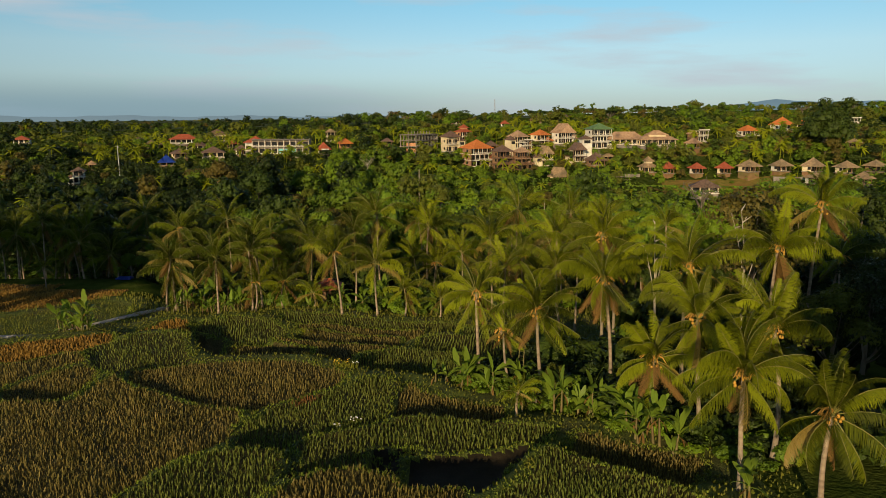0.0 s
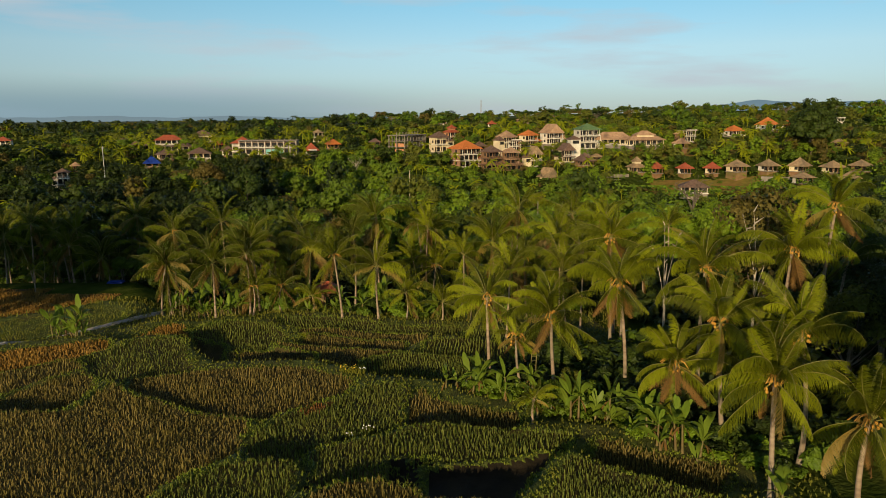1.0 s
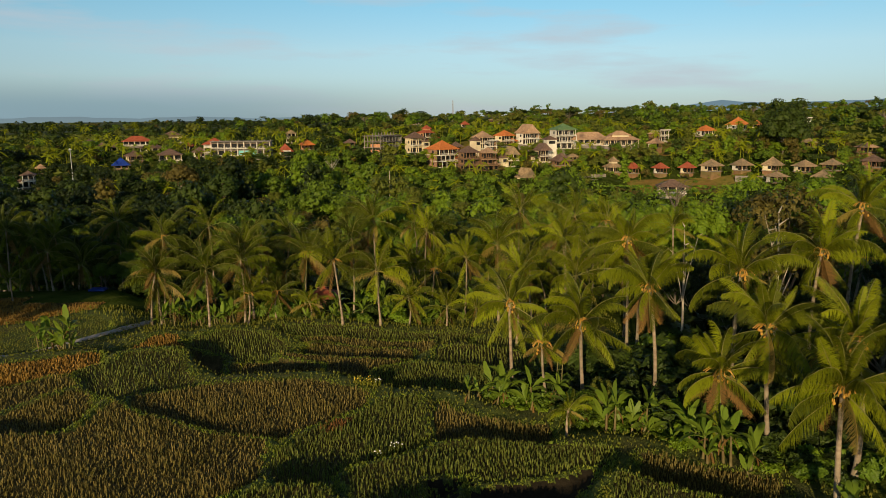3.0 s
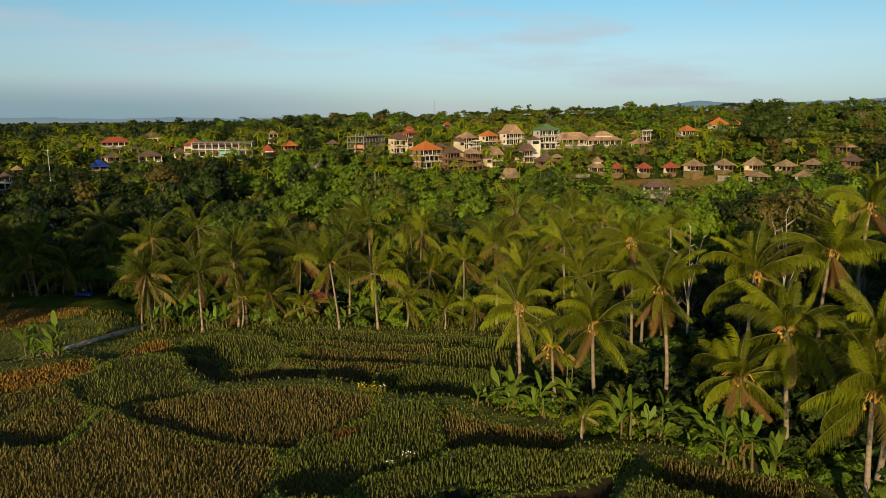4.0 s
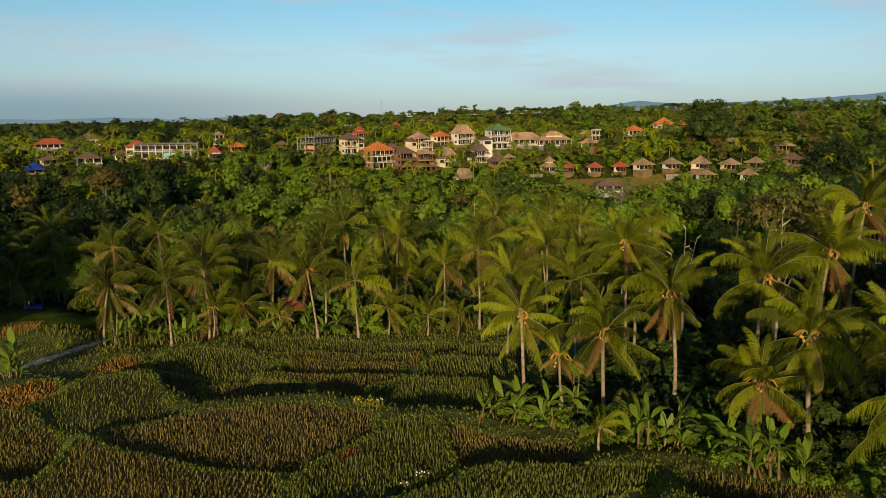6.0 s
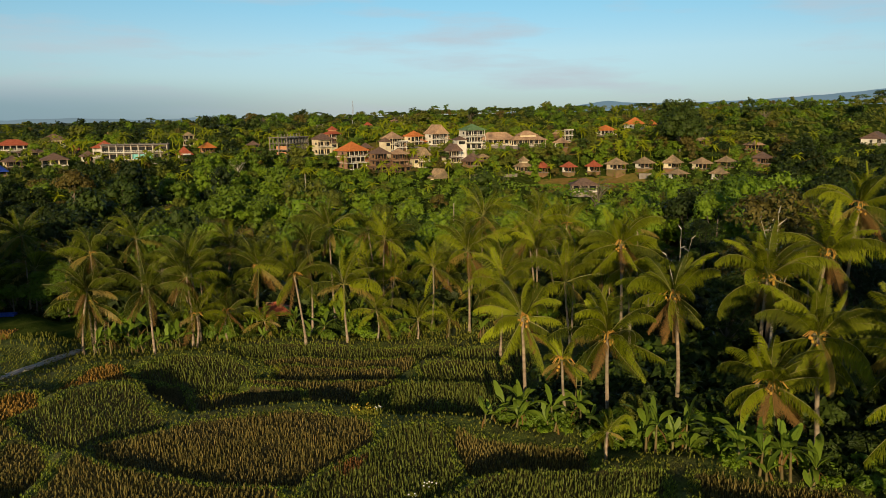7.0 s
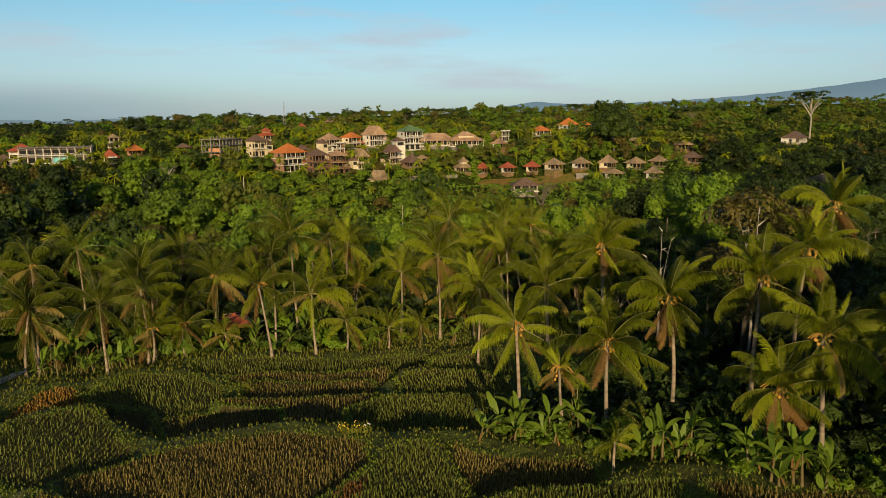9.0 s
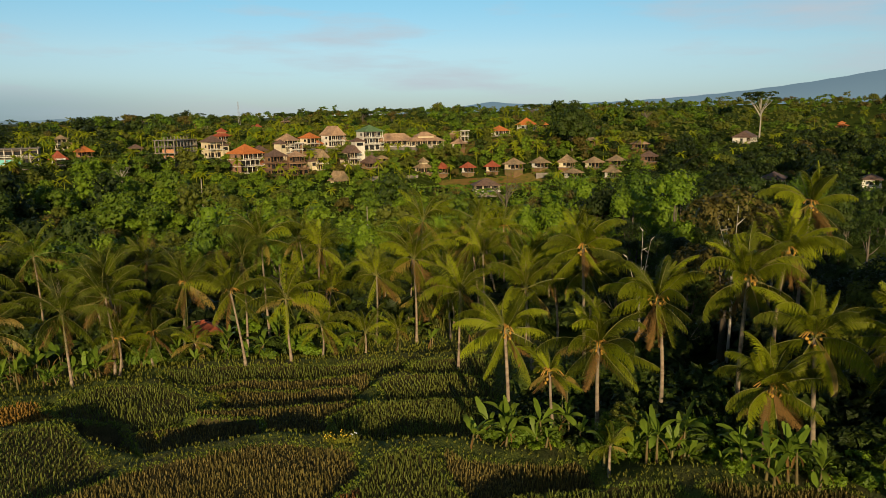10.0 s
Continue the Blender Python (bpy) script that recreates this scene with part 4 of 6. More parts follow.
brng = np.random.default_rng(9)
k = 0
for cx0, cy0, n, rx, ry, h0 in ((0.6, 52.2, 6, 1.6, 0.8, 1.1), (4.6, 50.0, 5, 1.3, 0.7, 1.2), (8.6, 44.9, 7, 2.2, 1.0, 1.4), (9.7, 44.4, 4, 0.8, 0.5, 1.9), (-27.0, 81.6, 12, 6.0, 1.0, 1.2), (-14.0, 82.0, 8, 4.0, 0.8, 1.1), (1.0, 80.0, 6, 6.0, 0.8, 0.9), (12.8, 39.2, 6, 1.5, 0.9, 1.3), (-39.2, 71.2, 13, 1.6, 1.0, 1.7),
                           (-27.0, 83.0, 6, 2.5, 0.8, 1.7), (-22.0, 85.5, 4, 2.0, 0.8, 1.5), (-31.5, 84.5, 5, 2.0, 0.8, 1.5), (-14.0, 86.0, 5, 4.0, 1.0, 1.3), (-3.0, 83.5, 6, 5.0, 1.2, 1.5), (8.0, 78.5, 4, 2.5, 1.0, 1.2), (15.5, 31.8, 2, 0.9, 0.8, 1.4), (-20.0, 88.0, 12, 14.0, 2.0, 1.5), (0.0, 87.0, 12, 9.0, 2.5, 1.4), (10.0, 46.5, 4, 3.0, 1.4, 1.4), (2.6, 51.0, 6, 1.8, 0.7, 1.1), (6.8, 46.6, 4, 1.6, 0.9, 1.2), (10.8, 42.2, 4, 1.3, 0.9, 1.1), (13.8, 37.8, 2, 1.2, 0.8, 1.0)):
    for _ in range(n):
        banana(cx0 + brng.uniform(-rx, rx), cy0 + brng.uniform(-ry, ry), h0 * brng.choice([0.3, 0.5, 0.7, 0.9, 1.3]) * brng.uniform(0.85, 1.15), k)
        k += 1


# ---- broad-leaved trees ----
def dome(sides):
    """The upper three quarters of a ball."""
    V = [(math.cos(6.2832 * (k + 0.5 * j) / sides) * math.cos(e), math.sin(6.2832 * (k + 0.5 * j) / sides) * math.cos(e), math.sin(e)) for j, e in enumerate((-0.55, 0.1, 0.75)) for k in range(sides)] + [(0, 0, 1)]
    F = []
    for j in range(2):
        for k in range(sides):
            a, b, c, d = j * sides + k, j * sides + (k + 1) % sides, (j + 1) * sides + (k + 1) % sides, (j + 1) * sides + k
            F += [(a, b, d), (b, c, d)]
    F += [(2 * sides + k, 2 * sides + (k + 1) % sides, 3 * sides) for k in range(sides)]
    return np.array(V), np.array(F)


BALLS = {1: dome(6)}
BALLS[3] = (np.array([(1, 0, 0), (-1, 0, 0), (0, 1, 0), (0, -1, 0), (0, 0, 1), (0, 0, -1)], float), np.array([(0, 2, 4), (2, 1, 4), (1, 3, 4), (3, 0, 4), (2, 0, 5), (1, 2, 5), (3, 1, 5), (0, 3, 5)]))


def crown_mesh(rng, blobs, n, size, level, flat=0.0):
    """Crown in triangles: uneven inner masses of foliage, with leaf clusters all over them."""
    pieces = [leaf_cloud(rng, blobs, n, size, flat)]
    if not level:
        return pieces[0]
    bv, bf = BALLS[level]
    for c, r in blobs:
        pieces.append((np.asarray(c) + bv * np.asarray(r) * (0.62 if level == 1 else 0.72 if level == 3 else 0.8) * rng.uniform(0.7, 1.2, (len(bv), 1)), bf))
    return joined(pieces)


def leaf_cloud(rng, blobs, n, size, flat=0.0):
    """Leaf sprays on the skin of several lobes; each a small pointed blade."""
    c = np.array([b[0] for b in blobs], float)
    r = np.array([b[1] for b in blobs], float)
    w = (r[:, 0] * r[:, 2]) / (r[:, 0] * r[:, 2]).sum()
    pick = rng.choice(len(blobs), n, p=w)
    d = rng.normal(0, 1, (n, 3))
    d /= np.linalg.norm(d, axis=1)[:, None]
    d[:, 2] = np.where(d[:, 2] < -0.35, -d[:, 2], d[:, 2])
    pos = c[pick] + r[pick] * d * rng.uniform(0.8, 1.08, (n, 1))
    nrm = d + rng.normal(0, 0.34, (n, 3)) + (0, 0, 0.2 + flat)
    nrm /= np.linalg.norm(nrm, axis=1)[:, None]
    t = np.cross(nrm, rng.normal(0, 1, (n, 3)))
    t /= np.linalg.norm(t, axis=1)[:, None]
    b = np.cross(nrm, t)
    s = size * rng.uniform(0.6, 1.35, (n, 1))
    V = np.stack([pos - t * s * 0.8 - b * s * 0.4, pos + t * s * 0.8 - b * s * 0.4, pos + b * s * 0.95 + nrm * s * 0.25], 1).reshape(-1, 3)
    return V, np.arange(n * 3).reshape(n, 3)


def tree_form(rng, height, radius, lobes, n, size, style="round", level=0):
    """Trunk with limbs that end in the lobes of the crown. Returns trunk and crown arrays."""
    blobs, limbs = [], []
    fork = height * {"round": 0.42, "tall": 0.35, "flat": 0.72}[style]
    for k in range(lobes):
        a, q = rng.uniform(0, 6.28), math.sqrt(rng.uniform(0.02, 1))
        if style == "flat":
            z, rr, rz = height * rng.uniform(0.82, 0.97), radius * rng.uniform(0.3, 0.45), radius * 0.13
        elif style == "tall":
            z = height * rng.uniform(0.35, 0.92)
            q *= 1.15 - 0.8 * abs(z / height - 0.55)
            rr, rz = radius * rng.uniform(0.35, 0.5), radius * rng.uniform(0.35, 0.55)
        else:
            z = height * (0.88 - 0.38 * q**2 + rng.uniform(-0.09, 0.05))
            rr, rz = radius * rng.uniform(0.24, 0.44), radius * rng.uniform(0.22, 0.36)
        cpt = np.array([math.cos(a) * q * radius * 0.72, math.sin(a) * q * radius * 0.72, z])
        blobs.append((cpt, (rr, rr, rz)))
        s = np.linspace(0, 1, 4)[:, None]
        st = np.array([0, 0, fork * rng.uniform(0.75, 1.0)])
        limbs.append(tube(st + (cpt - st) * s + np.array([0, 0, -0.1 * height]) * (s * (1 - s)), np.array([0.11, 0.08, 0.055, 0.02]) * height / 11, 5))
    trunk = tube([(0, 0, -0.4), (0.05, 0, fork * 0.5), (0, 0.05, fork), (0.05, 0.05, height * 0.75)], np.array([0.26, 0.2, 0.15, 0.05]) * height / 11, 7)
    return joined([trunk] + limbs[:6]), crown_mesh(rng, blobs, n, size, level, 0.5 if style == "flat" else 0)


trng = np.random.default_rng(77)
TREES = []
for k, (h, r, lobes, style) in enumerate(((11, 4.6, 20, "round"), (13, 5.2, 22, "round"), (9, 4.0, 17, "round"), (14, 4.0, 20, "tall"), (12, 5.6, 23, "round"), (15, 4.6, 22, "tall"))):
    tk, cr = tree_form(trng, h, r, lobes, 1700, 0.33, style, 1)
    TREES.append((quick_mesh("tree_trunk", *tk, [M_BARK], smooth=True), cr))
for k, (h, r, lobes, style) in enumerate(((11, 4.6, 15, "round"), (13, 5.2, 17, "round"), (9, 4.0, 13, "round"), (14, 4.0, 16, "tall"))):
    tk, cr = tree_form(trng, h, r, lobes, 2000, 0.27, style, 1)
    TREES.append((quick_mesh("tree_trunk", *tk, [M_BARK], smooth=True), cr))
FINE = [tree_form(trng, h, r, lb, 4200, 0.155, st, 0) for h, r, lb, st in ((9, 3.6, 11, "round"), (12, 3.2, 13, "tall"), (8, 3.8, 12, "round"))]
FINE_TRUNK = [quick_mesh("tree_trunk", *f[0], [M_BARK], smooth=True) for f in FINE]
CROWN_MESH = {}


def fine_tree(x, y, form, mat, scale, turn, label, group=""):
    """A tree near the eye, with small leaves."""
    key = ("fine", form, mat.name)
    if key not in CROWN_MESH:
        CROWN_MESH[key] = quick_mesh("tree_crown", *FINE[form][1], [mat], smooth=True)
    root = new("broadleaf_tree")
    root.matrix_basis = pose(x, y, ground_at(x, y) - 0.3, 0, 0, turn) @ Matrix.Diagonal((scale, scale, scale, 1))
    part("trunk", FINE_TRUNK[form], root)
    part("crown", CROWN_MESH[key], root)
    return tagged(root, label, "tree", group)


def tree(x, y, form, leaf, scale=1.0, turn=0.0, z=None, label="", squash=1.0):
    key = (form, leaf)
    if key not in CROWN_MESH:
        CROWN_MESH[key] = quick_mesh("tree_crown", *TREES[form][1], [M_LEAVES[leaf]], smooth=True)
    root = new("broadleaf_tree")
    root.matrix_basis = pose(x, y, (ground_at(x, y) if z is None else z) - 0.3, 0, 0, turn) @ Matrix.Diagonal((scale, scale, scale * squash, 1))
    part("trunk", TREES[form][0], root)
    part("crown", CROWN_MESH[key], root)
    names = ("bright green", "mid green", "dark green", "olive green", "rusty brown-green", "very dark green")
    return tagged(root, label or names[leaf] + " broad-leaved jungle tree with a dense rounded crown", "tree", "valley trees")


HOUSE_SPOTS = []


# ---- houses ----
def hip_roof(w, d, rise, eave=0.85, thick=0.2, gable=False):
    """Hipped roof with thick eaves, or one with its gable to the front; its foot at z = 0."""
    W, D = w / 2 + eave, d / 2 + eave
    ridge = max((W - D) * (0.6 if W < 8 else 1.0), 0.2)
    rise = rise * (0.95 if gable else 1.0)
    rings = [(W, D, -thick), (W, D, 0.0), (ridge + (W - ridge) * 0.5, D * 0.5, rise * 0.47), (ridge, 0.12, rise), (ridge * 0.98, 0.05, rise + 0.14)]
    if gable:
        rings = [(W, D, -thick), (W, D, 0.0), (W * 0.55, D * 0.92, rise * 0.42), (0.15, D * 0.85, rise), (0.06, D * 0.85, rise + 0.15)]
    V, F = [], []
    for a, b, z in rings:
        V += [(-a, -b, z), (a, -b, z), (a, b, z), (-a, b, z)]
    for k in range(len(rings) - 1):
        for j in range(4):
            F.append((4 * k + j, 4 * k + (j + 1) % 4, 4 * k + 4 + (j + 1) % 4, 4 * k + 4 + j))
    F += [(3, 2, 1, 0), (16, 17, 18, 19)]
    return np.array(V), np.array(F)


def house(x, y, z, w, d, storeys, roof, wall, yaw, sh=3.0, rise=3.0, tiers=1, skirts=False, frame=False, turq=False, gable=False, step=0.0, label=""):
    """A house on its slope: storeys with slab, set-back wall, front columns, rail, windows; hipped, tiered or flat roof."""
    root = new("house")
    cottage = storeys == 1 and w < 9
    if cottage:
        vary = math.sin(x * 7.3 + y * 3.1)
        yaw, rise, sh, w, d = yaw + 14 * vary, rise * (0.95 + 0.2 * vary), sh * 0.86, w * 0.86, d * 0.86
    foot = min(ground_at(x + a, y + b) for a in (-w / 2, w / 2) for b in (-d / 2, d / 2)) - 0.5
    root.matrix_basis = pose(x, y, z, 0, 0, yaw)
    HOUSE_SPOTS.append((x, y, max(w, d) / 2, z, storeys * sh * (3.5 if w > 15 and not turq and z > -6 else 4.0 if x < -100 and not turq else 3.0 if cottage else 1)))
    mpart("plinth", box(-w / 2, -d / 2, min(foot - z, -0.6), w / 2, d / 2, 0), M_EARTH if cottage else M_CONC, root)
    bays = max(2, int(round(w / 3.2)))
    deep = 0.0 if frame else 2.2
    for s in range(storeys):
        z0 = s * sh
        yf = -d / 2 - step * (storeys - 1 - s)
        mpart("slab", box(-w / 2 - 0.35, yf - 0.45, z0 - 0.14, w / 2 + 0.35, d / 2 + 0.35, z0 + 0.12), M_CONC if frame or cottage else M_WHITE if wall is not M_WOOD else M_WOOD, root)
        if frame:
            for j in range(3):
                for i in range(bays + 1):
                    cx, cy = -w / 2 + 0.2 + i * (w - 0.4) / bays, -d / 2 + 0.2 + j * (d - 0.4) / 2
                    mpart("column", box(cx - 0.2, cy - 0.2, z0 + 0.12, cx + 0.2, cy + 0.2, z0 + sh - 0.14), M_CONC, root)
            mpart("end_wall", box(w / 2 - 0.02, -d / 2, z0 + 0.12, w / 2 + 0.22, d / 2, z0 + sh - 0.14), M_CREAM, root, "cream rendered end wall")
            if s < 2:
                mpart("infill", box(-w / 2 + 1.5, -d * 0.45, z0 + 0.12, -w / 2 + 1.7, d * 0.2, z0 + sh * 0.6), M_BRICK, root, "orange brick infill wall")
            continue
        mpart("wall", box(-w / 2, -d / 2 + deep, z0 + 0.12, w / 2, d / 2, z0 + sh - 0.14), wall, root)
        for i in range(bays + 1):
            cx = -w / 2 + 0.18 + i * (w - 0.36) / bays
            mpart("column", box(cx - 0.11, yf, z0 + 0.12, cx + 0.11, yf + 0.22, z0 + sh - 0.14), M_WOOD if cottage else wall if wall not in (M_BRICK, M_RECESS, M_CONC) else M_WHITE, root)
        if s or storeys == 1 and not cottage:
            mpart("railing", [box(-w / 2, yf - 0.3, z0 + 0.75, w / 2, yf - 0.2, z0 + 0.87)] + [box(-w / 2 + k * 0.8, yf - 0.28, z0 + 0.12, -w / 2 + k * 0.8 + 0.12, yf - 0.22, z0 + 0.76) for k in range(int(w / 0.8) + 1)], M_WHITE if wall is not M_WOOD else M_WOOD, root)
        for i in range(bays):
            cx = -w / 2 + (i + 0.5) * w / bays
            ww = min(2.9, w / bays * 0.84)
            fr = mpart("window", [box(cx - ww / 2 - 0.1, -d / 2 + deep - 0.06, z0 + 0.25, cx - ww / 2, -d / 2 + deep + 0.02, z0 + 2.5), box(cx + ww / 2, -d / 2 + deep - 0.06, z0 + 0.25, cx + ww / 2 + 0.1, -d / 2 + deep + 0.02, z0 + 2.5),
                                  box(cx - ww / 2 - 0.1, -d / 2 + deep - 0.06, z0 + 2.5, cx + ww / 2 + 0.1, -d / 2 + deep + 0.02, z0 + 2.6)], M_WOOD, root)
            mpart("pane", box(cx - ww / 2, -d / 2 + deep - 0.02, z0 + 0.25, cx + ww / 2, -d / 2 + deep + 0.02, z0 + 2.5), M_TURQ if turq and s == 0 and i in (4, 5, 6) else M_GLASS, fr)
        for sx in (-1, 1):
            a, b = sorted((sx * (w / 2 - 0.02), sx * (w / 2 + 0.03)))
            mpart("side_window", box(a, -0.7, z0 + 0.9, b, 0.7, z0 + 2.2), M_GLASS, root)
        if skirts and s < storeys - 1 or skirts and storeys == 1:
            V, F = hip_roof(w + 0.6, d + 0.6, 1.0, 0.7)
            V = V.copy()
            V[:, 2] += z0 + sh - 0.35
            mpart("skirt_roof", (V, F), roof, root)
    top = storeys * sh
    if storeys > 1 and not frame and not turq:
        # a low annexe on one flank, and a lean-to before it
        sx = 1 if int(x * 3) % 2 else -1
        aw, ad, ah = w * 0.55, d * 0.6, sh * (0.9 if int(x) % 2 else 1.4)
        ax = sx * (w / 2 + aw / 2 - 0.1)
        mpart("annexe_wall", box(ax - aw / 2, -d * 0.35, min(foot - z, -0.6), ax + aw / 2, -d * 0.35 + ad, ah), M_WOOD if int(x) % 3 == 0 else wall, root)
        mpart("annexe_window", box(ax - aw * 0.32, -d * 0.35 - 0.04, ah - 2.1, ax + aw * 0.32, -d * 0.35 + 0.04, ah - 0.5), M_GLASS, root)
        V, F = hip_roof(aw, ad, rise * 0.6, 0.6)
        mpart("annexe_roof", (V + (ax, -d * 0.35 + ad / 2, ah + 0.2), F), M_TILE_B if roof is None else roof if int(x) % 2 else M_TILE_D, root)
    if roof is None:
        mpart("flat_roof", box(-w / 2 - 0.5, -d / 2 - 0.6, top - 0.1, w / 2 + 0.5, d / 2 + 0.5, top + 0.2), M_CONC, root)
        if frame or turq:
            for i in range(bays + 1):
                cx = -w / 2 + 0.2 + i * (w - 0.4) / bays
                mpart("starter_column", box(cx - 0.16, -0.2, top + 0.2, cx + 0.16, 0.15, top + (1.7 if frame else 0.9)), M_CONC, root)
        else:
            mpart("parapet", box(-w / 2 - 0.5, -d / 2 - 0.6, top + 0.2, w / 2 + 0.5, -d / 2 - 0.4, top + 0.7), wall, root)
    else:
        V, F = hip_roof(w, d, rise, 1.05 if cottage else 0.85, gable=gable)
        if tiers == 2:
            V, F = hip_roof(w, d, rise * 0.95)
            V[:, 2] += top
            mpart("roof", (V, F), roof, root)
            mpart("lantern_wall", box(-w * 0.24, -d * 0.24, top + rise * 0.35, w * 0.24, d * 0.24, top + rise * 0.98), wall, root)
            V, F = hip_roof(w * 0.52, d * 0.52, rise * 0.75, 0.6)
            V[:, 2] += top + rise * 0.98
            mpart("upper_roof", (V, F), roof, root)
        else:
            V = V + (0, 0, top)
            mpart("roof", (V, F), roof, root)
    return tagged(root, label, "house", "village houses")


house(15.7, 360.0, -4.8, w=11.5, d=11.0, storeys=3, roof=M_TILE_O, wall=M_RECESS, yaw=34, step=1.2, rise=4.2, label="three-storey villa with a bright orange hipped roof and balconies")
house(-14.5, 386.0, 1.2, w=23.4, d=10.0, storeys=3, roof=None, wall=M_CONC, yaw=62, frame=True, label="unfinished concrete frame building with bare columns")
house(2.6, 392.0, 0.9, w=7.7, d=8.0, storeys=2, roof=M_TILE_D, wall=M_CREAM, yaw=30, rise=3.2, sh=4, label="cream house with a dark hipped roof")
house(11.2, 447.2, 4.5, w=7.0, d=7.5, storeys=2, roof=M_TILE_R, wall=M_BRICK, yaw=34, rise=2.6, tiers=2, label="orange brick pavilion with a two-tier red roof")
house(-89.4, 385.0, 0.3, w=30.2, d=12.0, storeys=2, roof=None, wall=M_CONC, yaw=4, sh=3.6, turq=True, label="long white unfinished hotel block with a flat roof")
house(-104.5, 388.0, 1.6, w=10.5, d=9.0, storeys=1, roof=M_TILE_R, wall=M_WHITE, yaw=8, sh=4.6, rise=3.0, label="white wing of the hotel with a weathered red roof")
house(-57.1, 400.0, 2.4, w=6.0, d=6.3, storeys=1, roof=M_TILE_O, wall=M_BRICK, yaw=30, rise=3.0, label="small house with an orange hipped roof")
house(38.7, 379.8, 3.3, w=7.2, d=7.8, storeys=2, roof=M_TILE_B, wall=M_CREAM, yaw=36, rise=3.4, label="cream house with a pinkish brown hipped roof")
house(42.5, 378.0, 1.5, w=5.3, d=5.5, storeys=2, roof=None, wall=M_WHITE, yaw=28, label="white balcony block with square columns")
house(51.7, 388.0, 4.1, w=6.9, d=7.5, storeys=2, roof=M_TILE_O, wall=M_CREAM, yaw=36, rise=2.8, label="cream house with an orange tiled roof")
house(65.0, 392.0, 5.2, w=8.9, d=8.9, storeys=2, roof=M_TILE_B, wall=M_WHITE, yaw=26, gable=True, rise=5.0, label="white house with a steep brown tiled roof and verandas")
house(80.3, 372.4, 3.6, w=10.3, d=9.4, storeys=3, roof=M_GREENROOF, wall=M_WHITE, yaw=16, step=1.2, rise=3.0, sh=3.3, label="open white three-storey pavilion with a green roof")
house(94.4, 374.0, 5.3, w=19.2, d=8.0, storeys=1, roof=M_TILE_B, wall=M_CREAM, yaw=4, rise=3.6, label="long restaurant hall with a broad brown tiled roof")
house(110.2, 370.8, 5.1, w=18.9, d=7.5, storeys=1, roof=M_TILE_B, wall=M_CREAM, yaw=6, rise=2.6, tiers=2, label="restaurant hall with a two-tier brown roof")
house(144.7, 404.0, 6.0, w=6.9, d=6.8, storeys=2, roof=None, wall=M_WHITE, yaw=24, label="white flat-roofed house with a terrace")
house(128.5, 367.0, 3.8, w=5.8, d=5.7, storeys=1, roof=M_TILE_B, wall=M_WHITE, yaw=24, rise=2.4, label="small white house with a brown roof")
house(182.9, 430.0, 8.5, w=10.1, d=9.0, storeys=1, roof=M_TILE_O, wall=M_WHITE, yaw=18, rise=3.2, label="white house with an orange roof among palms")
house(208.2, 440.0, 12.0, w=9.1, d=9.5, storeys=1, roof=M_TILE_O, wall=M_WHITE, yaw=30, rise=4.6, label="house with a pyramid-shaped orange roof")
house(222.9, 445.0, 12.3, w=5.1, d=5.3, storeys=1, roof=M_TILE_O, wall=M_WHITE, yaw=30, rise=3, label="small house with an orange roof")
house(27.7, 346.0, -5.8, w=7.0, d=7.1, storeys=3, roof=M_TILE_D, wall=M_WOOD, yaw=28, step=1.2, rise=3.0, skirts=True, sh=3.0, label="brown wooden three-storey guest house with skirt roofs")
house(37.2, 346.0, -5.8, w=5.7, d=5.9, storeys=3, roof=M_TILE_B, wall=M_WOOD, yaw=28, step=1.2, rise=2.4, skirts=True, sh=2.9, label="brown wooden three-storey guest house with skirt roofs")
house(50.2, 355.8, -4.5, w=5.8, d=5.6, storeys=2, roof=M_THATCH, wall=M_CREAM, yaw=22, gable=True, rise=4.0, skirts=True, label="tall narrow villa with a thatched gable roof")
house(67.5, 361.2, -2.8, w=5.9, d=5.7, storeys=2, roof=M_TILE_D, wall=M_CREAM, yaw=22, gable=True, rise=3.6, skirts=True, label="narrow villa with a dark steep roof")
house(74.7, 350.0, -3.8, w=7.7, d=7.2, storeys=1, roof=M_TILE_D, wall=M_WOOD, yaw=18, rise=3.6, skirts=True, label="low dark-roofed villa with a veranda")
house(51.9, 322.0, -9.7, w=6.2, d=6.2, storeys=1, roof=M_THATCH, wall=M_CREAM, yaw=26, gable=True, rise=3.8, label="cottage with a steep thatched roof")
house(95.6, 332.0, -6.0, w=7.2, d=6.8, storeys=1, roof=M_THATCH, wall=M_CREAM, yaw=20, gable=True, rise=3.4, tiers=2, label="cottage with a two-tier thatched roof")
house(104.4, 330.0, -6.4, w=5.0, d=4.8, storeys=1, roof=M_TILE_R, wall=M_CREAM, yaw=22, rise=2.6, label="small cottage with a red roof")
house(117.2, 328.0, -6.3, w=4.9, d=4.8, storeys=1, roof=M_TILE_R, wall=M_WHITE, yaw=22, rise=2.6, label="small cottage with a red roof")
house(129.3, 326.0, -6.1, w=4.9, d=4.7, storeys=1, roof=M_TILE_R, wall=M_CREAM, yaw=22, rise=2.6, label="small cottage with a red roof")
house(139.1, 322.0, -5.0, w=7.8, d=7.0, storeys=1, roof=M_THATCH, wall=M_CREAM, yaw=22, rise=3.0, label="cottage with a broad thatched roof")
house(153.9, 322.6, -4.8, w=6.9, d=6.6, storeys=1, roof=M_THATCH, wall=M_WHITE, yaw=22, rise=3.2, label="cottage with a thatched hipped roof")
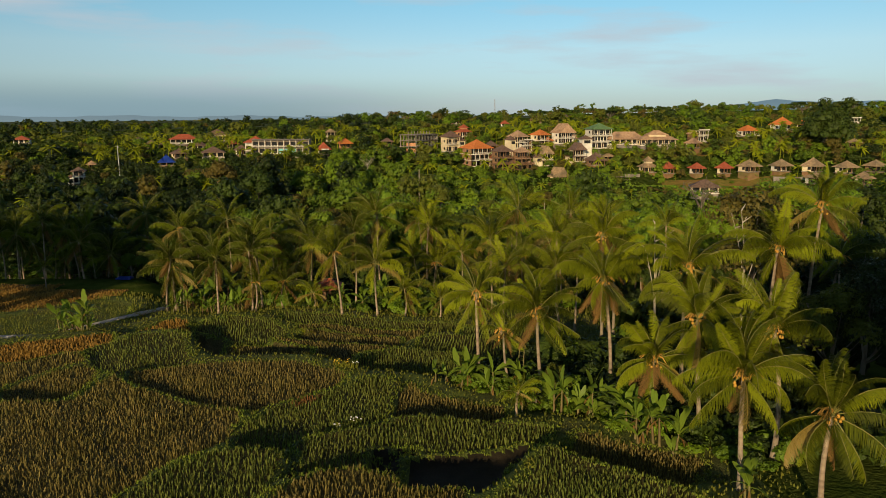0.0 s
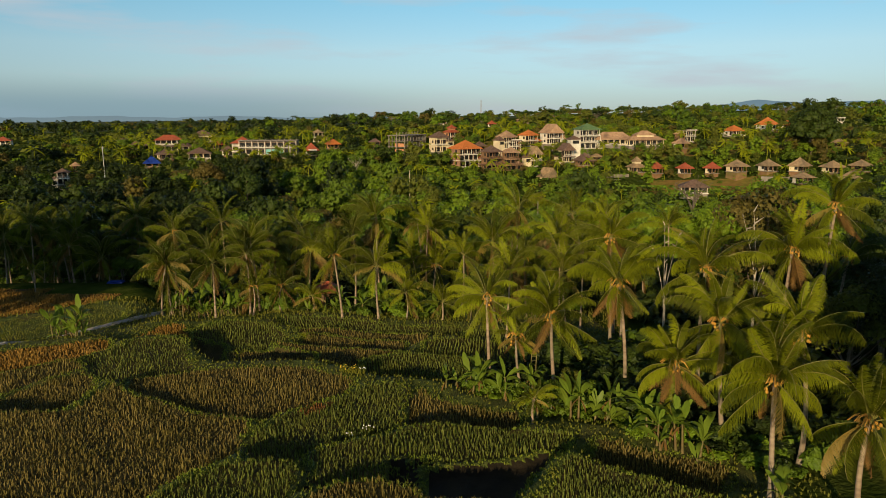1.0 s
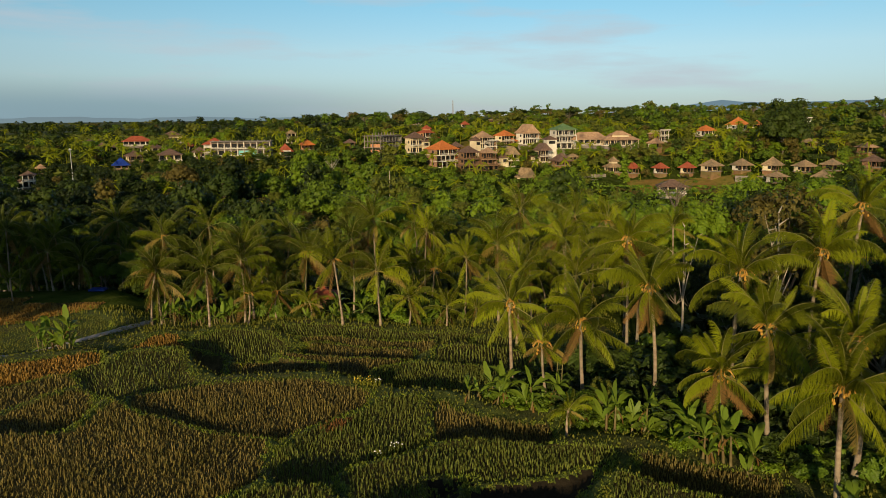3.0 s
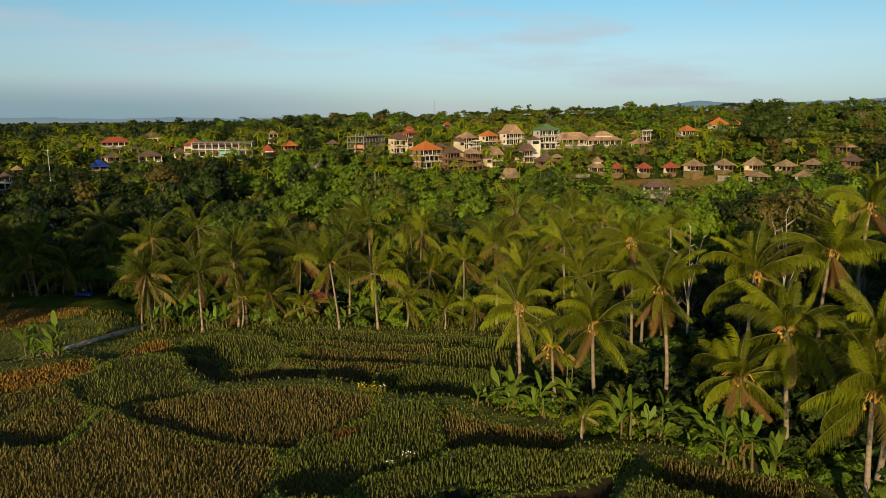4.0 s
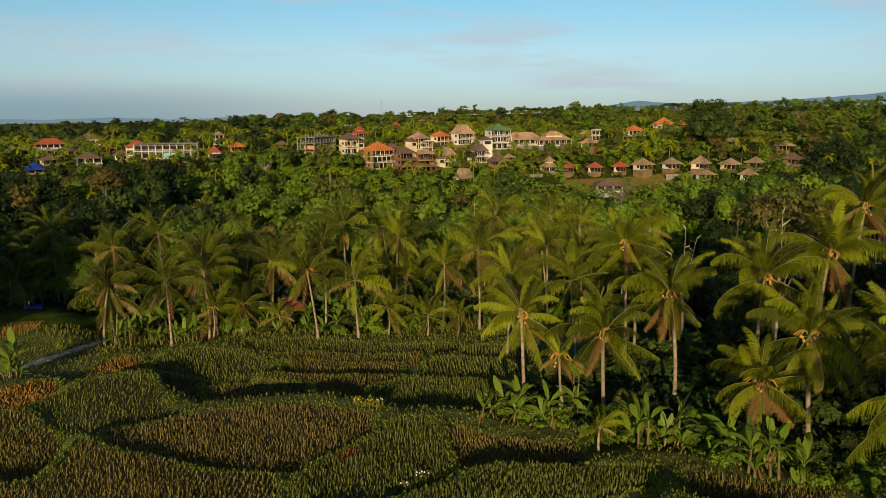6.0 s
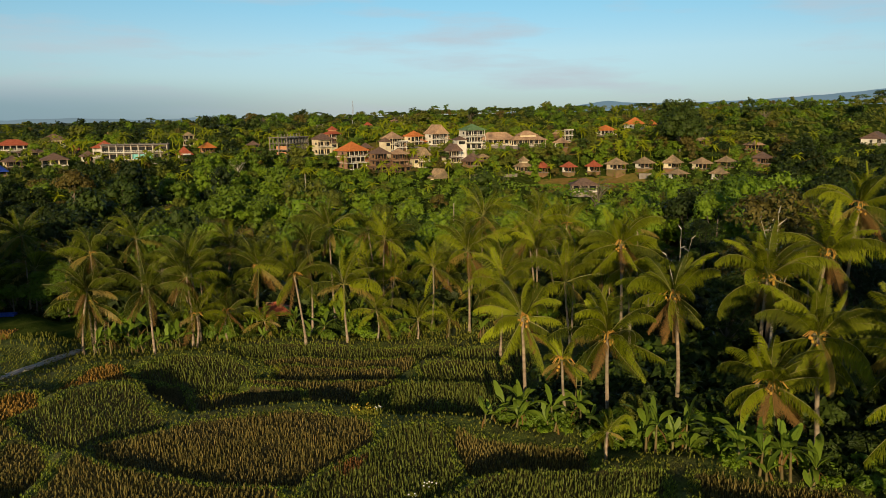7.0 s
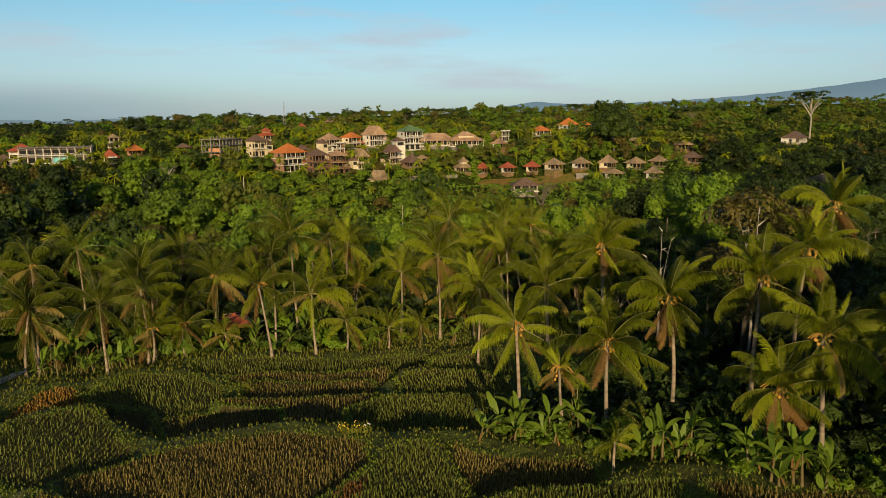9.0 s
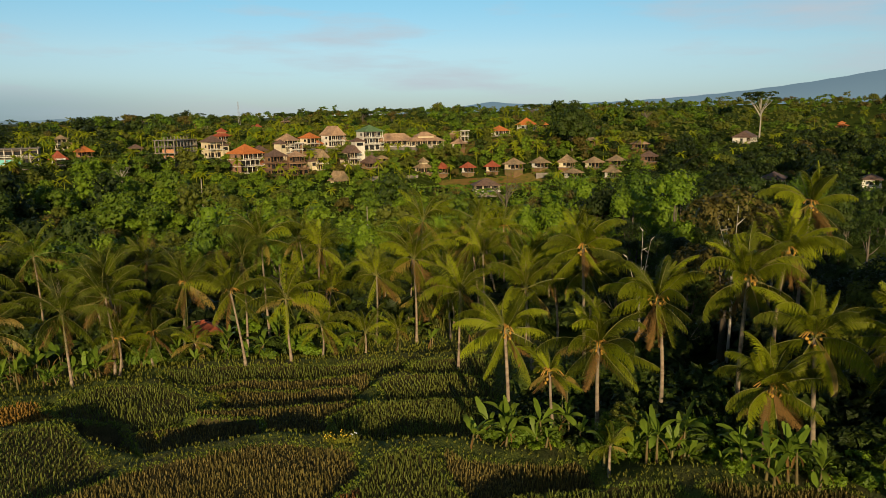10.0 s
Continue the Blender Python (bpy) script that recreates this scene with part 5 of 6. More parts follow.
house(162.9, 312.0, -4.2, w=7.2, d=7.0, storeys=1, roof=M_THATCH, wall=M_CREAM, yaw=26, rise=3.2, label="cottage with a thatched hipped roof")
house(174.5, 306.0, -4.3, w=6.8, d=7.0, storeys=1, roof=M_THATCH, wall=M_CREAM, yaw=30, rise=3.6, label="cottage with a thatched hipped roof")
house(185.2, 303.0, -3.5, w=6.0, d=6.2, storeys=1, roof=M_THATCH, wall=M_WOOD, yaw=30, rise=3.2, label="cottage with a thatched hipped roof")
house(98.5, 266.0, -8.6, w=9.6, d=6.4, storeys=1, roof=M_TILE_D, wall=M_CREAM, yaw=-14, rise=2.4, sh=2.4, label="low white hut with a dark red tiled roof in the valley")
house(221.4, 333.5, 2.7, w=6.7, d=6.9, storeys=1, roof=M_TILE_B, wall=M_WOOD, yaw=30, rise=3.0, label="brown-roofed cottage on the wooded slope")
house(200.5, 298.0, -1.8, w=6.8, d=7.1, storeys=1, roof=M_TILE_D, wall=M_WOOD, yaw=30, rise=3.0, label="dark-roofed cottage on the wooded slope")
house(154.4, 292.2, -7.6, w=6.6, d=6.2, storeys=1, roof=M_THATCH, wall=M_WHITE, yaw=20, rise=2.2, label="white pool house with a thatched roof")
house(166.9, 280.0, -6.9, w=5.2, d=5.0, storeys=1, roof=M_THATCH, wall=M_WHITE, yaw=20, rise=2.6, label="white pool house with a thatched roof")
house(199.3, 220.0, -7.0, w=15.0, d=7.6, storeys=1, roof=M_TILE_D, wall=M_WHITE, yaw=38, rise=2.2, sh=3.2, label="plain white house with a dark roof behind the palms")
house(309.3, 348.5, 4.3, w=22.5, d=10.0, storeys=1, roof=M_TILE_D, wall=M_WHITE, yaw=36, rise=3.5, label="long white house with a dark roof among trees")
house(451.3, 400.0, 9.7, w=8.7, d=8.0, storeys=1, roof=M_TILE_O, wall=M_BRICK, yaw=40, rise=2.4, tiers=2, label="small temple pavilion with a two-tier orange roof")
house(233.9, 205.5, -7.2, w=10.0, d=6.3, storeys=1, roof=M_TILE_D, wall=M_WHITE, yaw=40, rise=1.8, label="small white house with a dark roof behind the palms")
house(-155.3, 480.0, 4.2, w=12.9, d=10.0, storeys=1, roof=M_TILE_D, wall=M_CREAM, yaw=18, rise=3, sh=4, label="yellow house with a dark roof")
house(-174.5, 470.0, 2.3, w=16.6, d=10.0, storeys=1, roof=M_TILE_R, wall=M_WHITE, yaw=18, rise=3, label="long house with a red roof")
house(-158.6, 450.0, -1.2, w=13.5, d=10.0, storeys=1, roof=M_TILE_D, wall=M_WHITE, yaw=18, rise=2.5, label="white house with a dark roof")
house(-126.8, 383.5, -2.1, w=11.0, d=10.0, storeys=1, roof=M_TILE_D, wall=M_CREAM, yaw=18, rise=3, label="house with a dark tiled roof among trees")
house(-157.6, 300.0, -8.1, w=4.2, d=4.0, storeys=2, roof=M_TILE_D, wall=M_WHITE, yaw=20, rise=1.6, sh=2.6, label="white two-storey house with a dark roof in the jungle")
house(-181.3, 358.5, -6.7, w=3.2, d=3.0, storeys=1, roof=M_TILE_B, wall=M_CREAM, yaw=20, rise=1.6, label="small house with a brown roof in the jungle")
house(-288.6, 480.0, 1.6, w=9.4, d=8.0, storeys=1, roof=M_TILE_R, wall=M_WHITE, yaw=20, rise=2.4, label="distant white house with a red roof")
house(-205.0, 470.0, 2.3, w=6.0, d=5.7, storeys=1, roof=M_TILE_D, wall=M_WHITE, yaw=20, rise=2, label="distant white house with a dark roof")
house(-71.8, 440.0, 4.8, w=5.0, d=4.8, storeys=2, roof=M_THATCH, wall=M_CREAM, yaw=20, rise=2, sh=2.8, label="tower-like house with a thatched roof")
house(-34.1, 410.0, 3.2, w=6.2, d=5.9, storeys=1, roof=M_TILE_D, wall=M_BRICK, yaw=20, rise=2.6, label="dark-roofed house between trees")
house(-65.3, 380.0, -0.4, w=3.9, d=3.7, storeys=1, roof=None, wall=M_WHITE, yaw=20, label="small white flat-roofed house")
house(-181.6, 455.0, -0.7, w=8.0, d=7.1, storeys=1, roof=M_TILE_D, wall=M_WHITE, yaw=14, rise=2.4, label="low white house with a dark tiled roof among trees")
house(-145.6, 384.0, -2.4, w=7.4, d=7.4, storeys=1, roof=M_TILE_D, wall=M_CREAM, yaw=26, rise=2.4, label="cream house with a broad dark roof among trees")
house(-133.1, 440.0, 0.6, w=7.5, d=6.4, storeys=1, roof=M_TILE_R, wall=M_WHITE, yaw=10, rise=2.4, label="small white house with a dull red roof")
house(-192.4, 460.0, -0.2, w=6.6, d=6.1, storeys=1, roof=M_TILE_D, wall=M_BRICK, yaw=18, rise=2.4, label="brick house with a dark roof among trees")
house(-111.8, 385.2, -0.6, w=5.7, d=5.6, storeys=1, roof=M_TILE_D, wall=M_WHITE, yaw=24, rise=2.4, label="white house with a dark roof beside the hotel block")
house(83.1, 361.2, -2.8, w=5.3, d=4.8, storeys=1, roof=M_THATCH, wall=M_CREAM, yaw=16, rise=2.4, label="small cream hut with a thatched roof")
house(23.7, 372.0, -1.1, w=4.7, d=4.9, storeys=2, roof=M_TILE_D, wall=M_WOOD, yaw=30, rise=2.4, label="brown timber house with a dark roof")
house(-145.2, 364.5, -5.1, w=7.8, d=6.6, storeys=1, roof=M_TARP, wall=M_BRICK, yaw=10, rise=3.2, sh=2.2, label="shed with a bright blue tarpaulin roof")
house(-15.4, 90.0, -4.0, w=2.0, d=1.7, storeys=1, roof=M_TILE_R, wall=M_WOOD, yaw=10, rise=1.0, sh=2.2, label="small farm shelter with a rusty red roof behind palms")
house(-66.2, 381.5, -0.2, w=5.4, d=5.1, storeys=1, roof=M_TILE_R, wall=M_WHITE, yaw=20, rise=3.4, label="white house with a dark red roof")
house(11.0, 718.0, 12.2, w=9.3, d=8.0, storeys=1, roof=M_TILE_O, wall=M_BRICK, yaw=20, rise=3, label="distant house with an orange roof")
house(53.8, 648.0, 10.9, w=5.7, d=5.4, storeys=1, roof=M_TILE_R, wall=M_WHITE, yaw=20, rise=2.6, label="distant house with a red roof")
house(98.3, 766.0, 14.0, w=12.7, d=8.0, storeys=1, roof=M_TILE_B, wall=M_WOOD, yaw=20, rise=2, label="distant wooden house with a brown roof")
house(-41.3, 731.0, 10.9, w=8.3, d=7.9, storeys=1, roof=M_TILE_R, wall=M_WHITE, yaw=20, rise=2, label="distant white house with a red roof")
house(286.3, 503.0, 15.6, w=9.9, d=8.0, storeys=1, roof=None, wall=M_WHITE, yaw=20, label="white flat-roofed house among trees")
house(209.5, 363.0, 4.0, w=5.0, d=5.2, storeys=1, roof=M_THATCH, wall=M_WOOD, yaw=30, rise=2.4, label="small wooden hut on the slope")
house(-158.5, 622.0, 5.4, w=6.3, d=6.0, storeys=1, roof=M_TILE_B, wall=M_CREAM, yaw=20, rise=2, label="distant cream house with a brown roof")

BIG = {"dark_dome": (184, 342), "rusty": (27, 60), "rusty_b": (62, 140), "olive": (-1.5, 226), "airy": (27.5, 47.5), "dark_left": (-66, 245), "dark_left_b": (-85, 262)}


# ---- woods ----
def room(x, y, r):
    """How high a crown may reach here: none inside a house, and only low ones right in front of one."""
    top = 99.0
    for hx, hy, hr, hz, hh in HOUSE_SPOTS:
        dx, dy = x - hx, y - hy
        if math.hypot(dx, dy) < hr + r * 0.7:
            return -99.0
        if -110 < dy < 0:
            for ex, ey in ((0, 0), (-9, 6), (-17, 13.6)):
                f = (y - ey) / (hy - ey)
                if abs(ex + (hx - ex) * f - x) < hr * f + r * 0.95:
                    top = min(top, 20 + (hz + 0.2 * hh - 20) * f)
    return top


def seen(x, y):
    return -0.78 * y - 25 < x < 1.25 * y + 5


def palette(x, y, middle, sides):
    """Shares of the leaf tones: lighter growth on the open middle slope; darker forest at the valley's ends, shade
    painted into its tone, darkest by the coast.
    """
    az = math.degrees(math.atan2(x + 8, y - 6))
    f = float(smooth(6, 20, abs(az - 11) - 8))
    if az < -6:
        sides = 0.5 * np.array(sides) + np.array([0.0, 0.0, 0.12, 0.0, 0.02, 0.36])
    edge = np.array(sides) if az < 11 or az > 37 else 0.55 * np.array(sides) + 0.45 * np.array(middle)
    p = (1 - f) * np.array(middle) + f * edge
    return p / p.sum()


for bx in range(92, 150, 10):
    HOUSE_SPOTS.append((bx, 316 - (bx - 92) * 0.1, 5.5, -11.0, 0.0))
wrng = np.random.default_rng(42)
# single trees that stand out
dome_rng = np.random.default_rng(2)
dome_tree = new("dome_tree")
dome_tree.location = (*BIG["dark_dome"], ground_at(*BIG["dark_dome"]) - 1)
d_trunk, d_crown = tree_form(dome_rng, 25, 13.5, 60, 7000, 0.55, "round", 1)
mpart("trunk", d_trunk, M_BARK, dome_tree, smooth=True)
mpart("crown", d_crown, M_LEAVES[2], dome_tree, smooth=True)
tagged(dome_tree, "large dark green dome-shaped tree above the cottages", "tree")
fine_tree(*BIG["rusty"], 1, M_LEAVES[4], 1.42, 10, "tall rusty brown-leaved tree beside the palms")
tree(*BIG["rusty_b"], 9, 4, 0.9, 80, label="rusty brown-leaved tree on the valley side")
tree(*BIG["olive"], 7, 3, 1.1, 140, label="wide olive-yellow tree in the valley")
fine_tree(*BIG["airy"], 0, M_LEAVES[3], 1.0, 60, "open-crowned tree with small leaves among the palms")
tree(*BIG["dark_left"], 4, 2, 1.35, 20)
tree(*BIG["dark_left_b"], 1, 4, 1.3, 220)

# trees of the near valley, each a thing
count = 0
placed = []
for gy0 in np.arange(100, 215, 7.2):
    for gx0 in np.arange(-200, 270, 7.6):
        x, y = gx0 + wrng.uniform(-2.8, 2.8), gy0 + wrng.uniform(-2.8, 2.8)
        if not seen(x, y) or count >= 290:
            continue
        sc = wrng.uniform(0.65, 1.1) if wrng.random() < 0.75 else wrng.uniform(1.1, 1.32)
        h = 12 * sc
        gz = ground_at(x, y)
        if y < 116 and x < 22:
            continue
        if y < 118 and x < 60:
            sc = min(sc, 0.6)
        sc = min(sc, (room(x, y, 4.6 * sc) - gz) / 17)
        if sc < 0.25:
            continue
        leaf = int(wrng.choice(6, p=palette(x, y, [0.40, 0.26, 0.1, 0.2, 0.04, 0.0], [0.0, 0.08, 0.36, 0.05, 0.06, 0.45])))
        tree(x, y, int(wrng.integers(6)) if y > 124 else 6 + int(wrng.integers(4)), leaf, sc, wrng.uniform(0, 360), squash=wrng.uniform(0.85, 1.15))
        placed.append((x, y))
        count += 1
last_y = placed[-1][1] - 4


# farther woods, past counting: real leaves, joined by tone
low_rng = np.random.default_rng(8)
MIDFORMS = [tree_form(low_rng, h, r, lb, 430, 0.47, st, 3)[1] for h, r, lb, st in ((11, 4.8, 12, "round"), (12.5, 5.4, 13, "round"), (13, 4.6, 12, "tall"), (9, 4.2, 11, "round"))]
FARFORMS = [tree_form(low_rng, h, r, lb, 150, 0.72, st, 3)[1] for h, r, lb, st in ((12, 5.5, 6, "round"), (14, 6.0, 6, "round"), (16, 5.0, 6, "tall"), (15, 7.5, 6, "flat"))]


def far_palm(rng):
    pieces = [tube([(0, 0, 0), (0.2, 0, 5), (0.3, 0, 10)], [0.22, 0.17, 0.13], 4)]
    for k in range(11):
        a, r0 = 6.28 * k / 11 + rng.uniform(-0.2, 0.2), rng.uniform(-0.5, 1.2)
        s = np.linspace(0, 1, 5)
        L = rng.uniform(3.3, 4.3)
        rr, zz = L * s * np.cos(r0 * 0.6), L * (s * np.sin(r0) - 0.55 * s**2)
        w = 0.5 * np.sin(np.pi * (0.1 + 0.85 * s)) + 0.05
        mid = np.stack([0.3 + rr * math.cos(a), rr * math.sin(a), 10 + zz], -1)
        sd = np.array([-math.sin(a), math.cos(a), 0])
        V = np.concatenate([mid + sd * w[:, None] - np.outer(w, (0, 0, 0.7)), mid, mid - sd * w[:, None] - np.outer(w, (0, 0, 0.7))])
        i = np.arange(4)[:, None]
        pieces.append((V, np.concatenate([i + [[0, 5, 6, 1]], i + [[5, 10, 11, 6]]])))
    return joined(pieces)


FARPALMS = [far_palm(low_rng) for _ in range(3)]
bags = {}


def drop(bag, form, x, y, z, sc, turn, squash=1.0):
    V, F = form
    c, s = math.cos(turn), math.sin(turn)
    R = np.array([[c, -s, 0], [s, c, 0], [0, 0, 1]])
    bags.setdefault(bag, []).append(((V * (sc, sc, sc * squash)) @ R.T + (x, y, z), F))


for gy0 in np.arange(last_y - 20, 350, 9.0):
    for gx0 in np.arange(-300, 420, 9.3):
        x, y = gx0 + wrng.uniform(-3.2, 3.2), gy0 + wrng.uniform(-3.2, 3.2)
        if not seen(x, y) or (y < last_y + 8 and min((x - a) ** 2 + (y - b) ** 2 for a, b in placed) < 45):
            continue
        gz, sc = ground_at(x, y), (wrng.uniform(0.6, 1.05) if wrng.random() < 0.78 else wrng.uniform(1.05, 1.35))
        if y > 290:
            sc *= 0.75
        sc = min(sc, (room(x, y, 4.6 * sc) - gz) / 17)
        if sc < 0.16:
            continue
        if wrng.random() < (0.05 if y < 260 else 0.14):
            drop("palms", FARPALMS[wrng.integers(3)], x, y, gz, wrng.uniform(0.7, 0.95) * min(1, sc * 1.3), wrng.uniform(0, 6.28))
        else:
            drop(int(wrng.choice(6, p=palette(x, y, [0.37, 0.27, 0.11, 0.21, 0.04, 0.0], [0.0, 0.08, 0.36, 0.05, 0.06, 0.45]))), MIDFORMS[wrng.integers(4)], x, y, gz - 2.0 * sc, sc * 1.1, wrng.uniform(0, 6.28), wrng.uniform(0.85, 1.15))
# garden trees and palms between the houses
for _ in range(900):
    y = wrng.uniform(312, 470)
    x = wrng.uniform(-230, 225)
    if x < -20 and y < 345:
        continue
    gz = ground_at(x, y)
    if min(math.hypot(x - h[0], y - h[1]) - h[2] for h in HOUSE_SPOTS) < 1.2:
        continue
    cap = min([h[3] + 0.2 * h[4] for h in HOUSE_SPOTS if -20 < y - h[1] < 0 and abs(x - h[0] * y / h[1]) < h[2]] + [99])
    if wrng.random() < 0.4:
        if wrng.random() < 0.4:
            cap = 99
        drop("palms", FARPALMS[wrng.integers(3)], x, y, gz, min(wrng.uniform(0.55, 0.95), max(0.2, (cap - gz) / 11)), wrng.uniform(0, 6.28))
    else:
        sc = min(wrng.uniform(0.3, 0.8), (cap - gz) / 13)
        if sc > 0.1:
            drop(int(wrng.choice(5, p=[0.3, 0.3, 0.06, 0.28, 0.06])), MIDFORMS[wrng.integers(4)], x, y, gz - 0.2, sc, wrng.uniform(0, 6.28))
# clipped trees along the front of the long halls
for k in range(26):
    x, y = 82 + 1.75 * k + wrng.uniform(-1, 1), 362.5 + wrng.uniform(-2.5, 0.5)
    gz = ground_at(x, y)
    drop(int(wrng.choice(4, p=[0.25, 0.3, 0.25, 0.2])), MIDFORMS[wrng.integers(4)], x, y, gz - 0.3, max(0.2, (5.2 + wrng.uniform(-1.5, 1.6) - gz) / 12), wrng.uniform(0, 6.28))


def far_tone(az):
    """Tone by bearing: coastward shade and haze put into darker leaves; lighter groves inland."""
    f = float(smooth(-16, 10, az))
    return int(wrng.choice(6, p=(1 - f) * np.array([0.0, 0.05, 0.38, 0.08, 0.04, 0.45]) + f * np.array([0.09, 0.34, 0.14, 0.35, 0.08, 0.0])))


# plateau behind the village, thinning with distance
n_far = 0
while n_far < 1850:
    rad = 355 + 1500 * wrng.random() ** 2.4
    az = radians(wrng.uniform(-38, 58))
    x, y = rad * math.sin(az), rad * math.cos(az)
    if y < 345:
        continue
    gz, sc = ground_at(x, y), (wrng.uniform(0.5, 0.9) if wrng.random() < 0.92 else wrng.uniform(0.95, 1.2))
    sc = min(sc, (room(x, y, 5.0 * sc) - gz) / 15)
    if sc < 0.2:
        continue
    n_far += 1
    if wrng.random() < 0.16 and rad < 900:
        drop("far_palms", FARPALMS[wrng.integers(3)], x, y, gz, wrng.uniform(0.8, 1.25) * min(1, sc * 1.4), wrng.uniform(0, 6.28))
        continue
    f = int(wrng.choice(4, p=[0.52, 0.4, 0.05, 0.03])) if sc < 1 else int(wrng.integers(2))
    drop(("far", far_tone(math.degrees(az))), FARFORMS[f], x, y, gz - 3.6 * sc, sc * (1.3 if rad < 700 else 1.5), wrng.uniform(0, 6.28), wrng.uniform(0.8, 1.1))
# woods out to the horizon
for _ in range(900):
    rad = 1150 + 2500 * wrng.random() ** 1.3
    az = radians(wrng.uniform(-38, 58))
    x, y = rad * math.sin(az), rad * math.cos(az)
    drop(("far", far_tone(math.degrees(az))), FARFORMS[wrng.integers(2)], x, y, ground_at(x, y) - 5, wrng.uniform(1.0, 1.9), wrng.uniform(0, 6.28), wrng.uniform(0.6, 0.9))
# old trees that stand clear of the plateau woods
for _ in range(34):
    rad = wrng.uniform(470, 900)
    az = radians(wrng.uniform(-14, 44))
    x, y = rad * math.sin(az), rad * math.cos(az)
    drop(("far", int(wrng.choice(5, p=[0.05, 0.25, 0.4, 0.25, 0.05]))), MIDFORMS[wrng.integers(3)], x, y, ground_at(x, y) - 1, wrng.uniform(1.15, 1.5), wrng.uniform(0, 6.28))
# vines and low growth that close the canopy between the crowns
for tone, share in ((0, 9000), (1, 9000), (2, 8000)):
    vy = wrng.uniform(116, 335, share)
    vx = vy * wrng.uniform(-0.72, 1.15, share)
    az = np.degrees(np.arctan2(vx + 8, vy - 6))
    # Same dark ends as palette(): shade by bearing, put into the tone.
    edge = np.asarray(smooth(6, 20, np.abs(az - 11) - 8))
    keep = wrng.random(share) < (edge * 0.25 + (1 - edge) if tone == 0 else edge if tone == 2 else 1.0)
    vx, vy = vx[keep], vy[keep]
    vz = np.array([ground_at(a, b) for a, b in zip(vx, vy)])
    lift = (3.0 + 2.2 * np.sin(vx * 0.21) * np.cos(vy * 0.17)) * (1 - 0.6 * smooth(280, 330, vy)) * (0.35 + 0.65 * smooth(108, 125, vy))
    high = np.array([room(a, b, 0.5) if b > 240 else 99.0 for a, b in zip(vx, vy)])
    vx, vy, vz, lift, high = (q[high > -50] for q in (vx, vy, vz, lift, high))
    pos = np.stack([vx, vy, np.maximum(np.minimum(vz + lift + wrng.normal(0, 0.5, len(vx)), high), vz + 0.3)], -1)
    nrm = np.array([SUN_FROM.x * 0.25, -0.45, 1.0]) + wrng.normal(0, 0.45, (len(vx), 3))
    nrm /= np.linalg.norm(nrm, axis=1)[:, None]
    t = np.cross(nrm, wrng.normal(0, 1, (len(vx), 3)))
    t /= np.linalg.norm(t, axis=1)[:, None]
    b = np.cross(nrm, t)
    s = wrng.uniform(0.45, 1.0, (len(vx), 1))
    V = np.stack([pos - t * s, pos + b * s * 0.6 + nrm * s * 0.2, pos + t * s, pos - b * s * 0.6 + nrm * s * 0.2], 1).reshape(-1, 3)
    tagged(new("understorey", quick_mesh("understorey", V, np.arange(len(V)).reshape(-1, 4), [M_LEAVES[tone]])), ("bright green", "mid green", "dark green")[tone] + " vines and low growth between the trees", "undergrowth", kind="stuff")
fy = wrng.uniform(335, 760, 9000)
fx = fy * wrng.uniform(-0.75, 1.1, 9000)
fz = np.array([ground_at(a, b) for a, b in zip(fx, fy)]) + wrng.uniform(0.3, 2.2, 9000)
clear = np.array([min(math.hypot(a - h[0], b - h[1]) - h[2] for h in HOUSE_SPOTS) > 1.5 for a, b in zip(fx, fy)])
pos = np.stack([fx, fy, fz], -1)[clear]
nrm = np.array([0, -0.5, 1.0]) + wrng.normal(0, 0.45, pos.shape)
nrm /= np.linalg.norm(nrm, axis=1)[:, None]
t = np.cross(nrm, wrng.normal(0, 1, pos.shape))
t /= np.linalg.norm(t, axis=1)[:, None]
b = np.cross(nrm, t)
s = wrng.uniform(1.0, 2.2, (len(pos), 1))
V = np.stack([pos - t * s, pos + b * s * 0.6 + nrm * s * 0.2, pos + t * s, pos - b * s * 0.6 + nrm * s * 0.2], 1).reshape(-1, 3)
tagged(new("garden_scrub", quick_mesh("garden_scrub", V, np.arange(len(V)).reshape(-1, 4), [M_LEAVES[3]])), "low olive-green scrub covering the plateau between houses and trees", "scrub", kind="stuff")
tones = ("bright green", "mid green", "dark green", "olive green", "rusty", "very dark green")
for bag, pieces in bags.items():
    V, F = joined(pieces)
    if bag in ("palms", "far_palms"):
        tagged(new("distant_palms", quick_mesh("distant_palms", V, F, [M_PALM])), "scattered coconut palms between the village and its trees", "palms", kind="stuff")
    elif isinstance(bag, tuple):
        tagged(new("distant_woods", quick_mesh("distant_woods", V, F, [M_LEAVES[bag[1]]], smooth=True)), tones[bag[1]] + " woods on the plateau to the horizon", "woods", kind="stuff")
    else:
        tagged(new("valley_woods", quick_mesh("valley_woods", V, F, [M_LEAVES[bag]], smooth=True)), tones[bag] + " jungle canopy on the village slope", "woods", kind="stuff")


# ---- undergrowth of the palm belt and the grove ----
def bush_form(rng, r):
    return crown_mesh(rng, [((rng.uniform(-r, r) * 0.6, rng.uniform(-r, r) * 0.6, r * rng.uniform(0.35, 0.8)), (r * 0.5, r * 0.5, r * 0.42)) for _ in range(7)], 330, 0.22, 0)


urng = np.random.default_rng(31)
BUSH_ARRAYS = [bush_form(urng, 1.0) for _ in range(4)]
